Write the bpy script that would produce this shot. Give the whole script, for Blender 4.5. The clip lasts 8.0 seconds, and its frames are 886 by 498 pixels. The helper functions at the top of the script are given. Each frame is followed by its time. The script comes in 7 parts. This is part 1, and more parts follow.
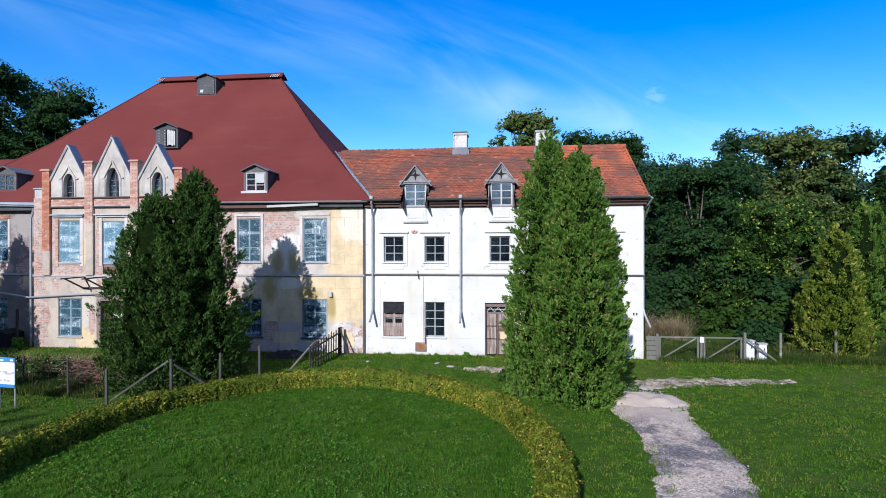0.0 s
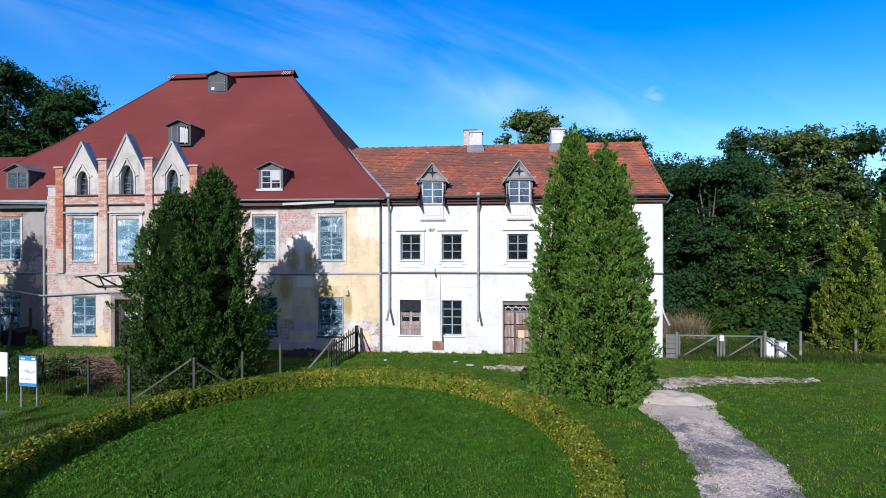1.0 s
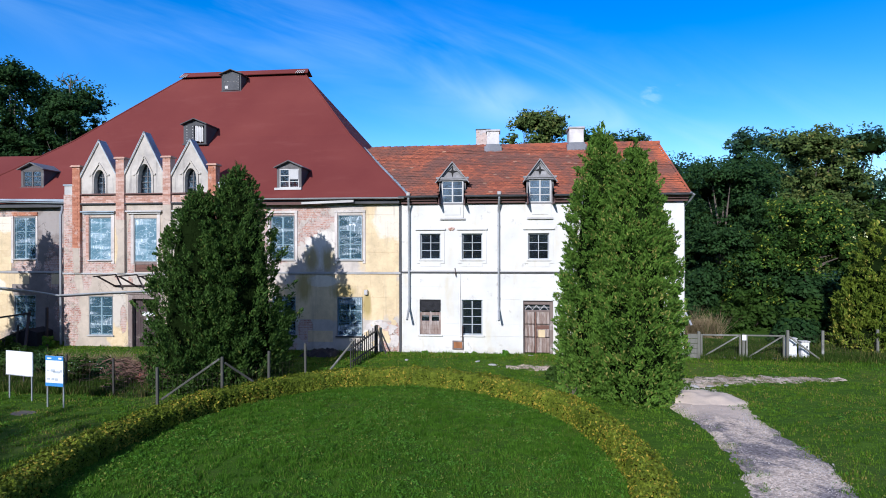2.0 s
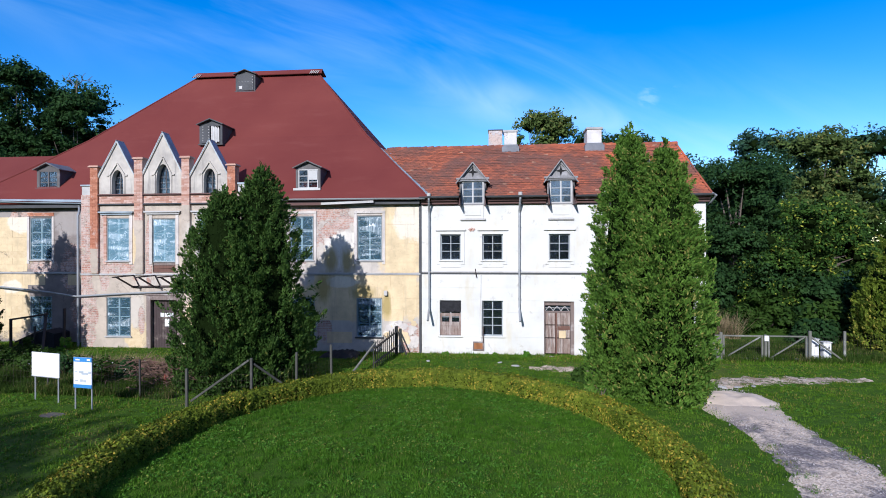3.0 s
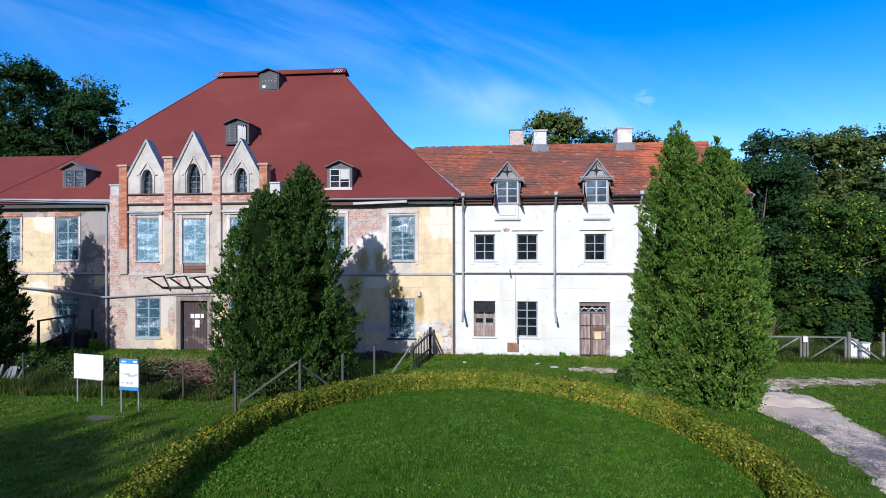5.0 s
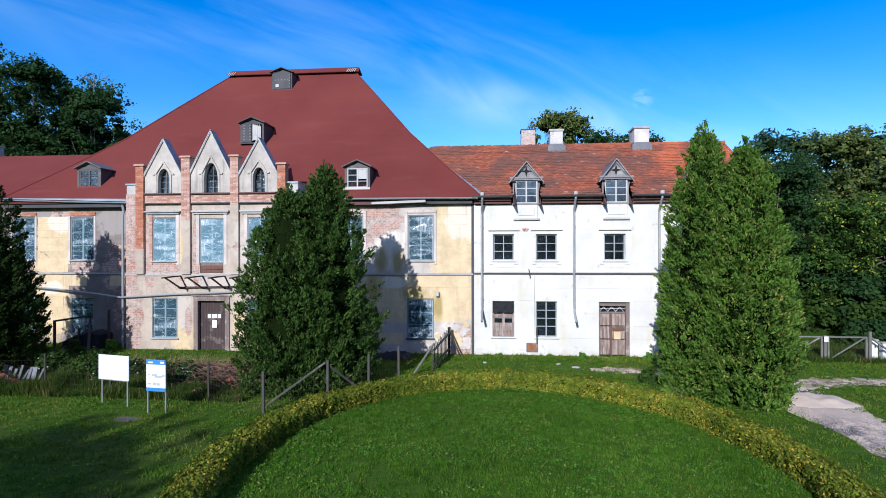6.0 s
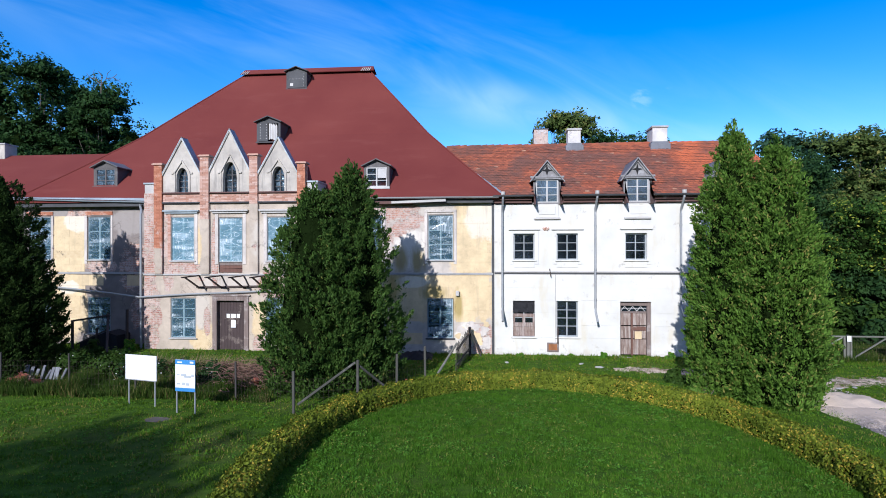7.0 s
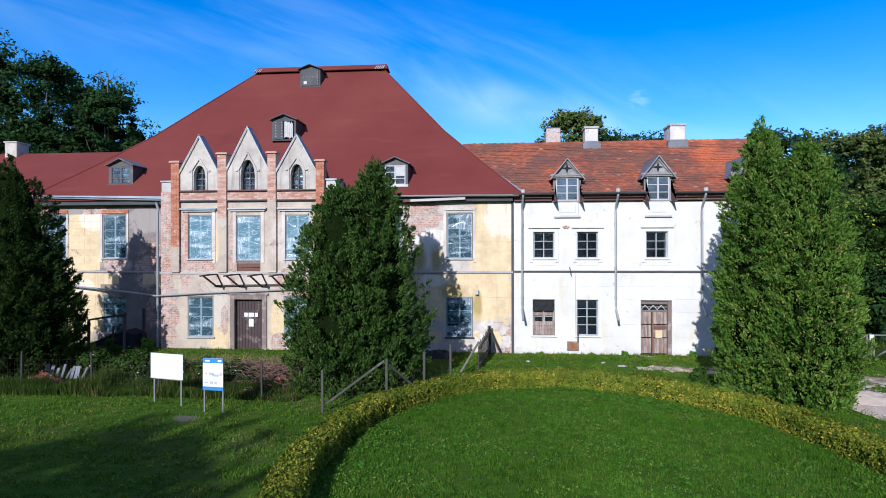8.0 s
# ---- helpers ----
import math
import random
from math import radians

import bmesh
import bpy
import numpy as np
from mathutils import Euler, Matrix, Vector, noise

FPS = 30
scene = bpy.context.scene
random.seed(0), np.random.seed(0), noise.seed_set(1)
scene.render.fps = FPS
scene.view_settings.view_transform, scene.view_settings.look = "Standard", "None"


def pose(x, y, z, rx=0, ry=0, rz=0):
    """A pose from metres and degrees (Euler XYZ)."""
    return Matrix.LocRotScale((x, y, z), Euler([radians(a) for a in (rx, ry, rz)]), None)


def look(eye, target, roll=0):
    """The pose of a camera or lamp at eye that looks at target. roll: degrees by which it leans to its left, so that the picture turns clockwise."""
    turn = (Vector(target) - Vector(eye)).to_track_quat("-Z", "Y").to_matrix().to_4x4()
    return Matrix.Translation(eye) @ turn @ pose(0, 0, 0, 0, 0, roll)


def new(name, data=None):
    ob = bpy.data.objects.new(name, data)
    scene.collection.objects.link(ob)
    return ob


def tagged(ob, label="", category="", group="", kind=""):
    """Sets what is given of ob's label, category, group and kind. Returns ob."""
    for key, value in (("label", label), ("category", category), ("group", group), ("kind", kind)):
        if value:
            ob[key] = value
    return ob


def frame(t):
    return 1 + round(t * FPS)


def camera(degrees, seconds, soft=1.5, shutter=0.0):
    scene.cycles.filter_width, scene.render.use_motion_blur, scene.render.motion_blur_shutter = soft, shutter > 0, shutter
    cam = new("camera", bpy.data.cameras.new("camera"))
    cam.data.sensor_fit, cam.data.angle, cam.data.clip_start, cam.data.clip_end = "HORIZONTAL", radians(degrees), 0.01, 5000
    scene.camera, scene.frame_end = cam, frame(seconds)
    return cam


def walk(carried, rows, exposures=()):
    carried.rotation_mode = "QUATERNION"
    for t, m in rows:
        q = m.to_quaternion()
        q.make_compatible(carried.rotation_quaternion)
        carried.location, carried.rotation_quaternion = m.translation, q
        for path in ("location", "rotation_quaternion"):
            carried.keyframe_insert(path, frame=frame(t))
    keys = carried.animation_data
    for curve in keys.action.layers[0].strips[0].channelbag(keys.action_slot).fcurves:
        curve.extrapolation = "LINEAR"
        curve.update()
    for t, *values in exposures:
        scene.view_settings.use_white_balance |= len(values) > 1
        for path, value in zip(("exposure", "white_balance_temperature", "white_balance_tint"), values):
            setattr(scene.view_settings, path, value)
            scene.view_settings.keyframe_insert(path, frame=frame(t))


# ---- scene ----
cam = camera(78.0, 8.0, soft=0.95)
PATH = [
    (0, (0.758, -23.715, 4.773), (0.532, -21.727, 4.771), -0.1),
    (0.5, (0.348, -23.693, 4.766), (0.125, -21.706, 4.761), -0.1),
    (1, (-0.075, -23.669, 4.722), (-0.295, -21.682, 4.717), -0.1),
    (1.5, (-0.541, -23.656, 4.678), (-0.758, -21.668, 4.674), -0.1),
    (3, (-2.013, -23.696, 4.663), (-2.218, -21.706, 4.663), -0.1),
    (3.5, (-2.457, -23.699, 4.647), (-2.659, -21.709, 4.65), -0.1),
    (4, (-2.837, -23.673, 4.656), (-3.037, -21.684, 4.659), -0.1),
    (4.5, (-3.218, -23.652, 4.631), (-3.415, -21.661, 4.635), -0.1),
    (6, (-4.514, -23.637, 4.648), (-4.701, -21.646, 4.65), -0.1),
    (6.5, (-4.981, -23.643, 4.624), (-5.165, -21.651, 4.628), -0.1),
    (7, (-5.446, -23.624, 4.614), (-5.628, -21.633, 4.617), -0.1),
    (7.5, (-5.907, -23.599, 4.576), (-6.086, -21.608, 4.58), -0.1),
    (8, (-6.352, -23.57, 4.535), (-6.528, -21.578, 4.539), -0.1),
]
walk(cam, [(t, look(eye, target, roll)) for t, eye, target, roll in PATH], exposures=[(0.0, 0.03, 6050.0, 12.0), (8.0, 0.03, 6050.0, 12.0)])

# ---- world, sun ----
SUN_FROM = Vector((-0.248, -1.0, 0.472)).normalized()
world = bpy.data.worlds.new("world")
scene.world = world
world.use_nodes = True
wt = world.node_tree
wt.nodes.clear()
w_out = wt.nodes.new("ShaderNodeOutputWorld")
w_bg = wt.nodes.new("ShaderNodeBackground")
w_sky = wt.nodes.new("ShaderNodeTexSky")
w_sky.sky_type = "NISHITA"
w_sky.sun_disc = False
w_sky.sun_elevation = radians(24.6)
w_sky.sun_rotation = radians(193.9)
w_sky.air_density, w_sky.dust_density, w_sky.ozone_density = 1.0, 0.05, 2.5
w_hsv = wt.nodes.new("ShaderNodeHueSaturation")
w_hsv.inputs["Saturation"].default_value = 1.5
w_hsv.inputs["Hue"].default_value = 0.514
w_hsv.inputs["Value"].default_value = 2.14
w_tc = wt.nodes.new("ShaderNodeTexCoord")


def w_math(op, a, b=0.0, clamp=False):
    n = wt.nodes.new("ShaderNodeMath")
    n.operation, n.use_clamp = op, clamp
    for socket, v in zip(n.inputs, (a, b)):
        if isinstance(v, bpy.types.NodeSocket):
            wt.links.new(v, socket)
        else:
            socket.default_value = v
    return n.outputs[0]


def w_dot_with(v):
    n = wt.nodes.new("ShaderNodeVectorMath")
    n.operation = "DOT_PRODUCT"
    n.inputs[1].default_value = v
    wt.links.new(w_tc.outputs["Generated"], n.inputs[0])
    return n.outputs["Value"]


def w_range(v, a, b, lo=0.0, hi=1.0):
    n = wt.nodes.new("ShaderNodeMapRange")
    n.interpolation_type = "SMOOTHSTEP"
    wt.links.new(v, n.inputs["Value"])
    for key, x in (("From Min", a), ("From Max", b), ("To Min", lo), ("To Max", hi)):
        n.inputs[key].default_value = x
    return n.outputs["Result"]


def w_noise(x, y, scale, detail=6.0, distortion=0.4):
    c = wt.nodes.new("ShaderNodeCombineXYZ")
    wt.links.new(x, c.inputs[0])
    wt.links.new(y, c.inputs[1])
    n = wt.nodes.new("ShaderNodeTexNoise")
    wt.links.new(c.outputs[0], n.inputs["Vector"])
    n.inputs["Scale"].default_value, n.inputs["Detail"].default_value = scale, detail
    n.inputs["Roughness"].default_value, n.inputs["Distortion"].default_value = 0.55, distortion
    return n.outputs["Fac"]


# a thin veil of cirrus trailing down towards the wood, denser along its lower end
CIRRUS_A, CIRRUS_B = Vector((-0.558, 0.943, 0.435)).normalized(), Vector((0.365, 1.048, 0.223)).normalized()
cirrus_up = CIRRUS_B.cross(CIRRUS_A).normalized()
cirrus_on = (CIRRUS_B - CIRRUS_A).normalized()
w_s = w_dot_with(cirrus_up)
w_l = w_dot_with(cirrus_on)
w_fibre = w_noise(w_math("MULTIPLY", w_l, 1.3), w_math("ADD", w_math("MULTIPLY", w_s, 5.0), w_math("MULTIPLY", w_l, 0.9)), 2.0, 5.0, 0.9)
w_sw = w_math("ADD", w_s, w_math("MULTIPLY", w_math("SUBTRACT", w_noise(w_l, w_s, 2.5, 3.0), 0.5), 0.10))
w_veil = w_math("MULTIPLY", w_range(w_math("ABSOLUTE", w_math("ADD", w_sw, 0.005)), 0.15, 0.0), w_range(w_fibre, 0.30, 0.78))
w_core = w_math("MULTIPLY", w_range(w_math("ABSOLUTE", w_math("ADD", w_sw, 0.035)), 0.045, 0.0), w_math("MULTIPLY", w_range(w_l, -0.08, 0.14), w_range(w_l, 0.50, 0.24)))
w_core = w_math("MULTIPLY", w_core, w_range(w_fibre, 0.25, 0.6, 0.35, 1.0))
w_cloud = w_math("ADD", w_math("MULTIPLY", w_veil, 0.24), w_math("MULTIPLY", w_core, 0.42), True)
for w_dir, w_wide in (((0.273, 1.037, 0.278), 0.00022), ((0.326, 1.043, 0.288), 0.00009)):
    w_near = w_range(w_dot_with(Vector(w_dir).normalized()), 1.0 - w_wide, 1.0 - w_wide * 0.1)
    w_puff = w_math("MULTIPLY", w_near, w_range(w_noise(w_l, w_math("MULTIPLY", w_s, 2.2), 26.0), 0.45, 0.66))
    w_cloud = w_math("ADD", w_cloud, w_math("MULTIPLY", w_puff, 0.24), True)
w_mix = wt.nodes.new("ShaderNodeMix")
w_mix.data_type = "RGBA"
w_mix.inputs["B"].default_value = (7.4, 10.4, 12.6, 1)
wt.links.new(w_cloud, w_mix.inputs["Factor"])
wt.links.new(w_sky.outputs["Color"], w_hsv.inputs["Color"])
wt.links.new(w_hsv.outputs["Color"], w_mix.inputs["A"])
# warm hazy aureole round the sun, spread over the unseen half-sky to neutralise shade
w_dot = wt.nodes.new("ShaderNodeVectorMath")
w_dot.operation = "DOT_PRODUCT"
w_dot.inputs[1].default_value = SUN_FROM
w_aur = wt.nodes.new("ShaderNodeMapRange")
w_aur.inputs["From Min"].default_value = -0.10
w_aur.inputs["To Max"].default_value = 0.50
w_haze = wt.nodes.new("ShaderNodeMix")
w_haze.data_type = "RGBA"
w_haze.inputs["B"].default_value = (7.0, 6.3, 5.9, 1)
wt.links.new(w_tc.outputs["Generated"], w_dot.inputs[0])
wt.links.new(w_dot.outputs["Value"], w_aur.inputs["Value"])
wt.links.new(w_aur.outputs["Result"], w_haze.inputs["Factor"])
wt.links.new(w_mix.outputs["Result"], w_haze.inputs["A"])
wt.links.new(w_haze.outputs["Result"], w_bg.inputs["Color"])
w_bg.inputs["Strength"].default_value = 0.092
wt.links.new(w_bg.outputs["Background"], w_out.inputs["Surface"])

sun_data = bpy.data.lights.new("sun", "SUN")
sun_data.energy, sun_data.angle, sun_data.color = 5.0, radians(0.55), (1.0, 0.97, 0.935)
sun = new("sun", sun_data)
sun.matrix_world = look(SUN_FROM * 60, (0, 0, 0))

# ---- materials ----


class Mat:
    """A node material under construction."""

    def __init__(self, name):
        self.m = bpy.data.materials.new(name)
        self.m.use_nodes = True
        self.t = self.m.node_tree
        self.bsdf = self.t.nodes["Principled BSDF"]
        self.out = self.t.nodes["Material Output"]

    def node(self, kind, **values):
        n = self.t.nodes.new("ShaderNode" + kind)
        for key, v in values.items():
            self.put(n.inputs[key.replace("_", " ")], v)
        return n

    def put(self, socket, v):
        if isinstance(v, bpy.types.NodeSocket):
            self.t.links.new(v, socket)
        elif isinstance(v, (tuple, list)) and socket.type == "RGBA":
            socket.default_value = (*v[:3], 1.0)
        else:
            socket.default_value = v

    def pos(self):
        return self.node("NewGeometry").outputs["Position"]

    def local(self):
        return self.node("TexCoord").outputs["Object"]

    def scaled(self, vec, s, loc=(0, 0, 0), rot=(0, 0, 0)):
        return self.node("Mapping", Vector=vec, Scale=s, Location=loc, Rotation=rot).outputs["Vector"]

    def noise(self, vec, scale, detail=4.0, rough=0.55, distort=0.0):
        return self.node("TexNoise", Vector=vec, Scale=scale, Detail=detail, Roughness=rough, Distortion=distort).outputs["Fac"]

    def ramp(self, v, a, b, lo=0.0, hi=1.0):
        return self.node("MapRange", Value=v, From_Min=a, From_Max=b, To_Min=lo, To_Max=hi).outputs["Result"]

    def mix(self, f, a, b, how="MIX"):
        n = self.t.nodes.new("ShaderNodeMix")
        n.data_type, n.blend_type = "RGBA", how
        self.put(n.inputs[0], f), self.put(n.inputs[6], a), self.put(n.inputs[7], b)
        return n.outputs[2]

    def math(self, op, a, b=0.0, clamp=False):
        n = self.t.nodes.new("ShaderNodeMath")
        n.operation, n.use_clamp = op, clamp
        self.put(n.inputs[0], a), self.put(n.inputs[1], b)
        return n.outputs[0]

    def axis(self, vec, which):
        return self.node("SeparateXYZ", Vector=vec).outputs[which]

    def island(self):
        return self.node("NewGeometry").outputs["Random Per Island"]

    def chance(self):
        return self.node("ObjectInfo").outputs["Random"]

    def bump(self, height, strength=0.3, distance=0.02):
        return self.node("Bump", Height=height, Strength=strength, Distance=distance).outputs["Normal"]

    def done(self, color, rough=0.8, normal=None, metal=0.0, spec=None):
        self.put(self.bsdf.inputs["Base Color"], color)
        self.put(self.bsdf.inputs["Roughness"], rough)
        self.put(self.bsdf.inputs["Metallic"], metal)
        if normal is not None:
            self.put(self.bsdf.inputs["Normal"], normal)
        if spec is not None:
            self.put(self.bsdf.inputs["Specular IOR Level"], spec)
        return self.m


def plain(name, color, rough=0.7, metal=0.0, vary=0.25, scale=6.0, bump=0.15, stretch=(1, 1, 1)):
    k = Mat(name)
    p = k.scaled(k.local(), stretch)
    big, fine = k.noise(p, scale * 0.25), k.noise(p, scale * 4, 6)
    dark, light = [c * (1 - vary) for c in color], [min(1, c * (1 + vary)) for c in color]
    col = k.mix(k.ramp(big, 0.3, 0.7), dark, light)
    col = k.mix(k.ramp(fine, 0.35, 0.75, 0, 0.35), col, [c * 0.6 for c in color])
    return k.done(col, k.ramp(fine, 0.2, 0.8, max(0.05, rough - 0.12), min(1, rough + 0.12)), k.bump(fine, bump, 0.01), metal)


def leafy(name, dark, light, warm=None, translucent=0.35, rough=0.6, warm_share=0.15, patch=0.5, fleck=2.5):
    """Foliage: every leaf its own shade, with small flecks and broad patches."""
    k = Mat(name)
    r = k.island()
    big = k.noise(k.pos(), patch, 3)
    small = k.noise(k.pos(), fleck, 2)
    f = k.math("ADD", k.math("MULTIPLY", r, 0.42), k.math("ADD", k.ramp(big, 0.3, 0.7, 0, 0.26), k.ramp(small, 0.34, 0.66, 0, 0.32)))
    col = k.mix(f, dark, light)
    if warm:
        r2 = k.math("FRACT", k.math("MULTIPLY", r, 17.31))
        lim = k.math("MULTIPLY", k.ramp(k.noise(k.pos(), patch * 1.7, 2), 0.4, 0.65), warm_share * 2)
        col = k.mix(k.math("LESS_THAN", r2, lim), col, warm)
    k.put(k.bsdf.inputs["Base Color"], col)
    k.put(k.bsdf.inputs["Roughness"], rough)
    k.put(k.bsdf.inputs["Specular IOR Level"], 0.07)
    tr = k.node("BsdfTranslucent", Color=col)
    mx = k.node("MixShader", Fac=translucent)
    k.t.links.new(k.bsdf.outputs[0], mx.inputs[1])
    k.t.links.new(tr.outputs[0], mx.inputs[2])
    k.t.links.new(mx.outputs[0], k.out.inputs["Surface"])
    return k.m


def blob(k, p, x, z, rx, rz, warp, edge=0.25):
    """An uneven patch on a wall round (x, z), whose outline follows the noise warp."""
    u = k.math("DIVIDE", k.math("SUBTRACT", k.axis(p, 0), x), rx)
    v = k.math("DIVIDE", k.math("SUBTRACT", k.axis(p, 2), z), rz)
    d = k.math("SQRT", k.math("ADD", k.math("MULTIPLY", u, u), k.math("MULTIPLY", v, v)))
    d = k.math("ADD", d, k.math("MULTIPLY", k.math("SUBTRACT", warp, 0.5), 1.5))
    return k.ramp(d, 1.0 + edge, 1.0 - edge)


def layered_wall(name, base, lime, bricks=(), ochres=(), limes=(), stains=(), washed=0.75, loose=0.5, cracks=0.5):
    """Old rendered wall: undercoat, limewash, ochre wash, bare washed brick where the render fell, mossy runs, cracks."""
    k = Mat(name)
    p = k.pos()
    warp = k.noise(p, 1.5, 7, 0.68)
    warp2 = k.noise(k.scaled(p, (1, 1, 1), (11, 5, 3)), 1.1, 7, 0.68)
    fine = k.noise(p, 40.0, 5, 0.7)
    mid = k.noise(p, 5.0, 6, 0.7)
    col = k.mix(k.ramp(k.noise(p, 1.3, 6, 0.65), 0.32, 0.68), [c * 0.80 for c in base], [min(1, c * 1.16) for c in base])

    def layer(col, spots, shade, w, amount):
        for x, z, rx, rz in spots:
            col = k.mix(k.math("MULTIPLY", blob(k, p, x, z, rx, rz, w, 0.10), amount), col, shade)
        return col
    cream = k.mix(k.ramp(mid, 0.35, 0.65), (0.60, 0.45, 0.26), (0.70, 0.565, 0.36))
    col = layer(col, ochres, cream, warp2, 0.92)
    col = layer(col, limes, k.mix(k.ramp(mid, 0.3, 0.7), [c * 0.9 for c in lime], lime), warp, 0.92)
    wave = k.math("MULTIPLY", k.math("SUBTRACT", k.noise(p, 4.0, 3), 0.5), 0.05)
    flat = k.node("CombineXYZ", X=k.math("ADD", k.math("ADD", k.axis(p, 0), k.axis(p, 1)), wave), Y=k.math("ADD", k.axis(p, 2), wave)).outputs[0]
    bt = k.t.nodes.new("ShaderNodeTexBrick")
    for key, v in (("Vector", flat), ("Color1", (0.30, 0.105, 0.070)), ("Color2", (0.49, 0.235, 0.165)), ("Mortar", (0.52, 0.43, 0.37)), ("Scale", 1.0),
                   ("Mortar Size", 0.012), ("Brick Width", 0.27), ("Row Height", 0.078), ("Mortar Smooth", 0.3)):
        k.put(bt.inputs[key], v)
    wash = k.ramp(k.math("ADD", k.noise(p, 6.5, 6, 0.78), k.math("MULTIPLY", k.noise(p, 0.9, 2), 0.35)), 0.82 - 0.30 * washed, 0.97 - 0.30 * washed, 0.08, 0.78)
    brick = k.mix(wash, bt.outputs["Color"], (0.58, 0.48, 0.43))
    bare = k.ramp(k.math("ADD", k.noise(p, 0.8, 5, 0.65), k.math("MULTIPLY", mid, 0.25)), 0.92 - 0.3 * loose, 0.94 - 0.3 * loose)
    broken = k.ramp(k.noise(k.scaled(p, (1, 1, 1.3), (2, 6, 4)), 2.4, 7, 0.76), 0.43, 0.47, 0.15, 1.0)
    for x, z, rx, rz in bricks:
        bare = k.math("MAXIMUM", bare, k.math("MULTIPLY", blob(k, p, x, z, rx, rz, warp, 0.04), broken))
    col = k.mix(bare, col, brick)
    for x, z, rx, rz, shade in stains:
        run = k.noise(k.scaled(p, (2.6, 2.6, 0.5), (x, 0, z)), 1.5, 5, 0.65)
        col = k.mix(k.math("MULTIPLY", blob(k, p, x, z, rx * 1.3, rz * 1.2, run, 0.40), 0.85), col, shade)
    streak = k.noise(k.scaled(p, (2.4, 2.4, 0.22)), 1.0, 6, 0.65)
    col = k.mix(k.ramp(streak, 0.54, 0.76, 0, 0.45), col, (0.20, 0.18, 0.165))
    # spalled brick faces and pitted render
    spall = k.noise(k.scaled(p, (1, 1, 1.7), (17, 2, 9)), 4.5, 6, 0.78)
    col = k.mix(k.math("MULTIPLY", k.ramp(spall, 0.60, 0.63, 0, 0.85), k.ramp(bare, 0.0, 1.0, 0.25, 1.0)), col, (0.21, 0.105, 0.09))
    vor = k.t.nodes.new("ShaderNodeTexVoronoi")
    vor.feature = "DISTANCE_TO_EDGE"
    vor.inputs["Scale"].default_value = 0.75
    off = k.node("CombineXYZ", X=k.noise(p, 2.6, 5, 0.7), Y=k.noise(k.scaled(p, (1, 1, 1), (3, 3, 3)), 2.6, 5, 0.7), Z=k.noise(k.scaled(p, (1, 1, 1), (8, 1, 5)), 2.6, 5, 0.7)).outputs[0]
    add = k.t.nodes.new("ShaderNodeVectorMath")
    k.put(add.inputs[0], p), k.put(add.inputs[1], off)
    k.put(vor.inputs["Vector"], add.outputs[0])
    crack = k.math("MULTIPLY", k.ramp(vor.outputs["Distance"], 0.006, 0.018, 1, 0), k.ramp(k.noise(p, 0.8, 3), 0.46, 0.58, 0, cracks))
    col = k.mix(crack, col, (0.10, 0.08, 0.075))
    h = k.math("SUBTRACT", k.math("MULTIPLY", fine, 0.25), k.math("MULTIPLY", bare, k.math("ADD", 0.6, k.math("MULTIPLY", bt.outputs["Fac"], 0.35))))
    return k.done(col, 0.9, k.bump(h, 0.7, 0.03))


def white_plaster():
    k = Mat("white_plaster")
    p = k.pos()
    fine = k.noise(p, 30.0, 6, 0.65)
    col = k.mix(k.ramp(k.noise(p, 0.8, 5), 0.35, 0.7), (0.60, 0.59, 0.555), (0.72, 0.715, 0.69))
    col = k.mix(k.ramp(k.math("ADD", k.noise(k.scaled(p, (1.5, 1.5, 0.5)), 1.1, 6, 0.6), 0.0), 0.52, 0.70, 0, 0.7), col, (0.60, 0.545, 0.42))
    col = k.mix(k.ramp(k.noise(k.scaled(p, (1, 1, 1), (3, 9, 1)), 2.3, 6, 0.7), 0.61, 0.68, 0, 0.7), col, (0.46, 0.43, 0.385))
    low = k.ramp(k.math("ADD", k.axis(p, 2), k.math("MULTIPLY", k.noise(p, 3.0, 5, 0.7), 1.1)), 0.95, 0.65)
    col = k.mix(k.math("MULTIPLY", low, 0.55), col, (0.50, 0.45, 0.40))
    return k.done(col, 0.85, k.bump(fine, 0.25, 0.01))


def sheet_roof():
    k = Mat("red_roof_sheet")
    p = k.pos()
    col = k.mix(k.ramp(k.noise(p, 0.25, 4), 0.3, 0.7), (0.138, 0.031, 0.028), (0.172, 0.043, 0.036))
    fade = k.noise(k.scaled(p, (0.35, 1, 1.6)), 1.3, 5, 0.65)
    col = k.mix(k.ramp(fade, 0.55, 0.8, 0, 0.35), col, (0.215, 0.070, 0.060))
    spots = k.noise(k.scaled(p, (0.7, 2, 3.0)), 2.0, 2)
    col = k.mix(k.ramp(spots, 0.74, 0.78, 0, 0.5), col, (0.07, 0.02, 0.022))
    lines = k.node("TexWave", Vector=k.scaled(p, (0, 0, 1)), Scale=0.55, Distortion=0.8, Detail=2.0).outputs["Fac"]
    fine = k.noise(p, 25.0, 5)
    return k.done(col, 0.85, k.bump(k.math("ADD", k.math("MULTIPLY", fine, 0.2), k.ramp(lines, 0.93, 1.0)), 0.25, 0.01), spec=0.12)


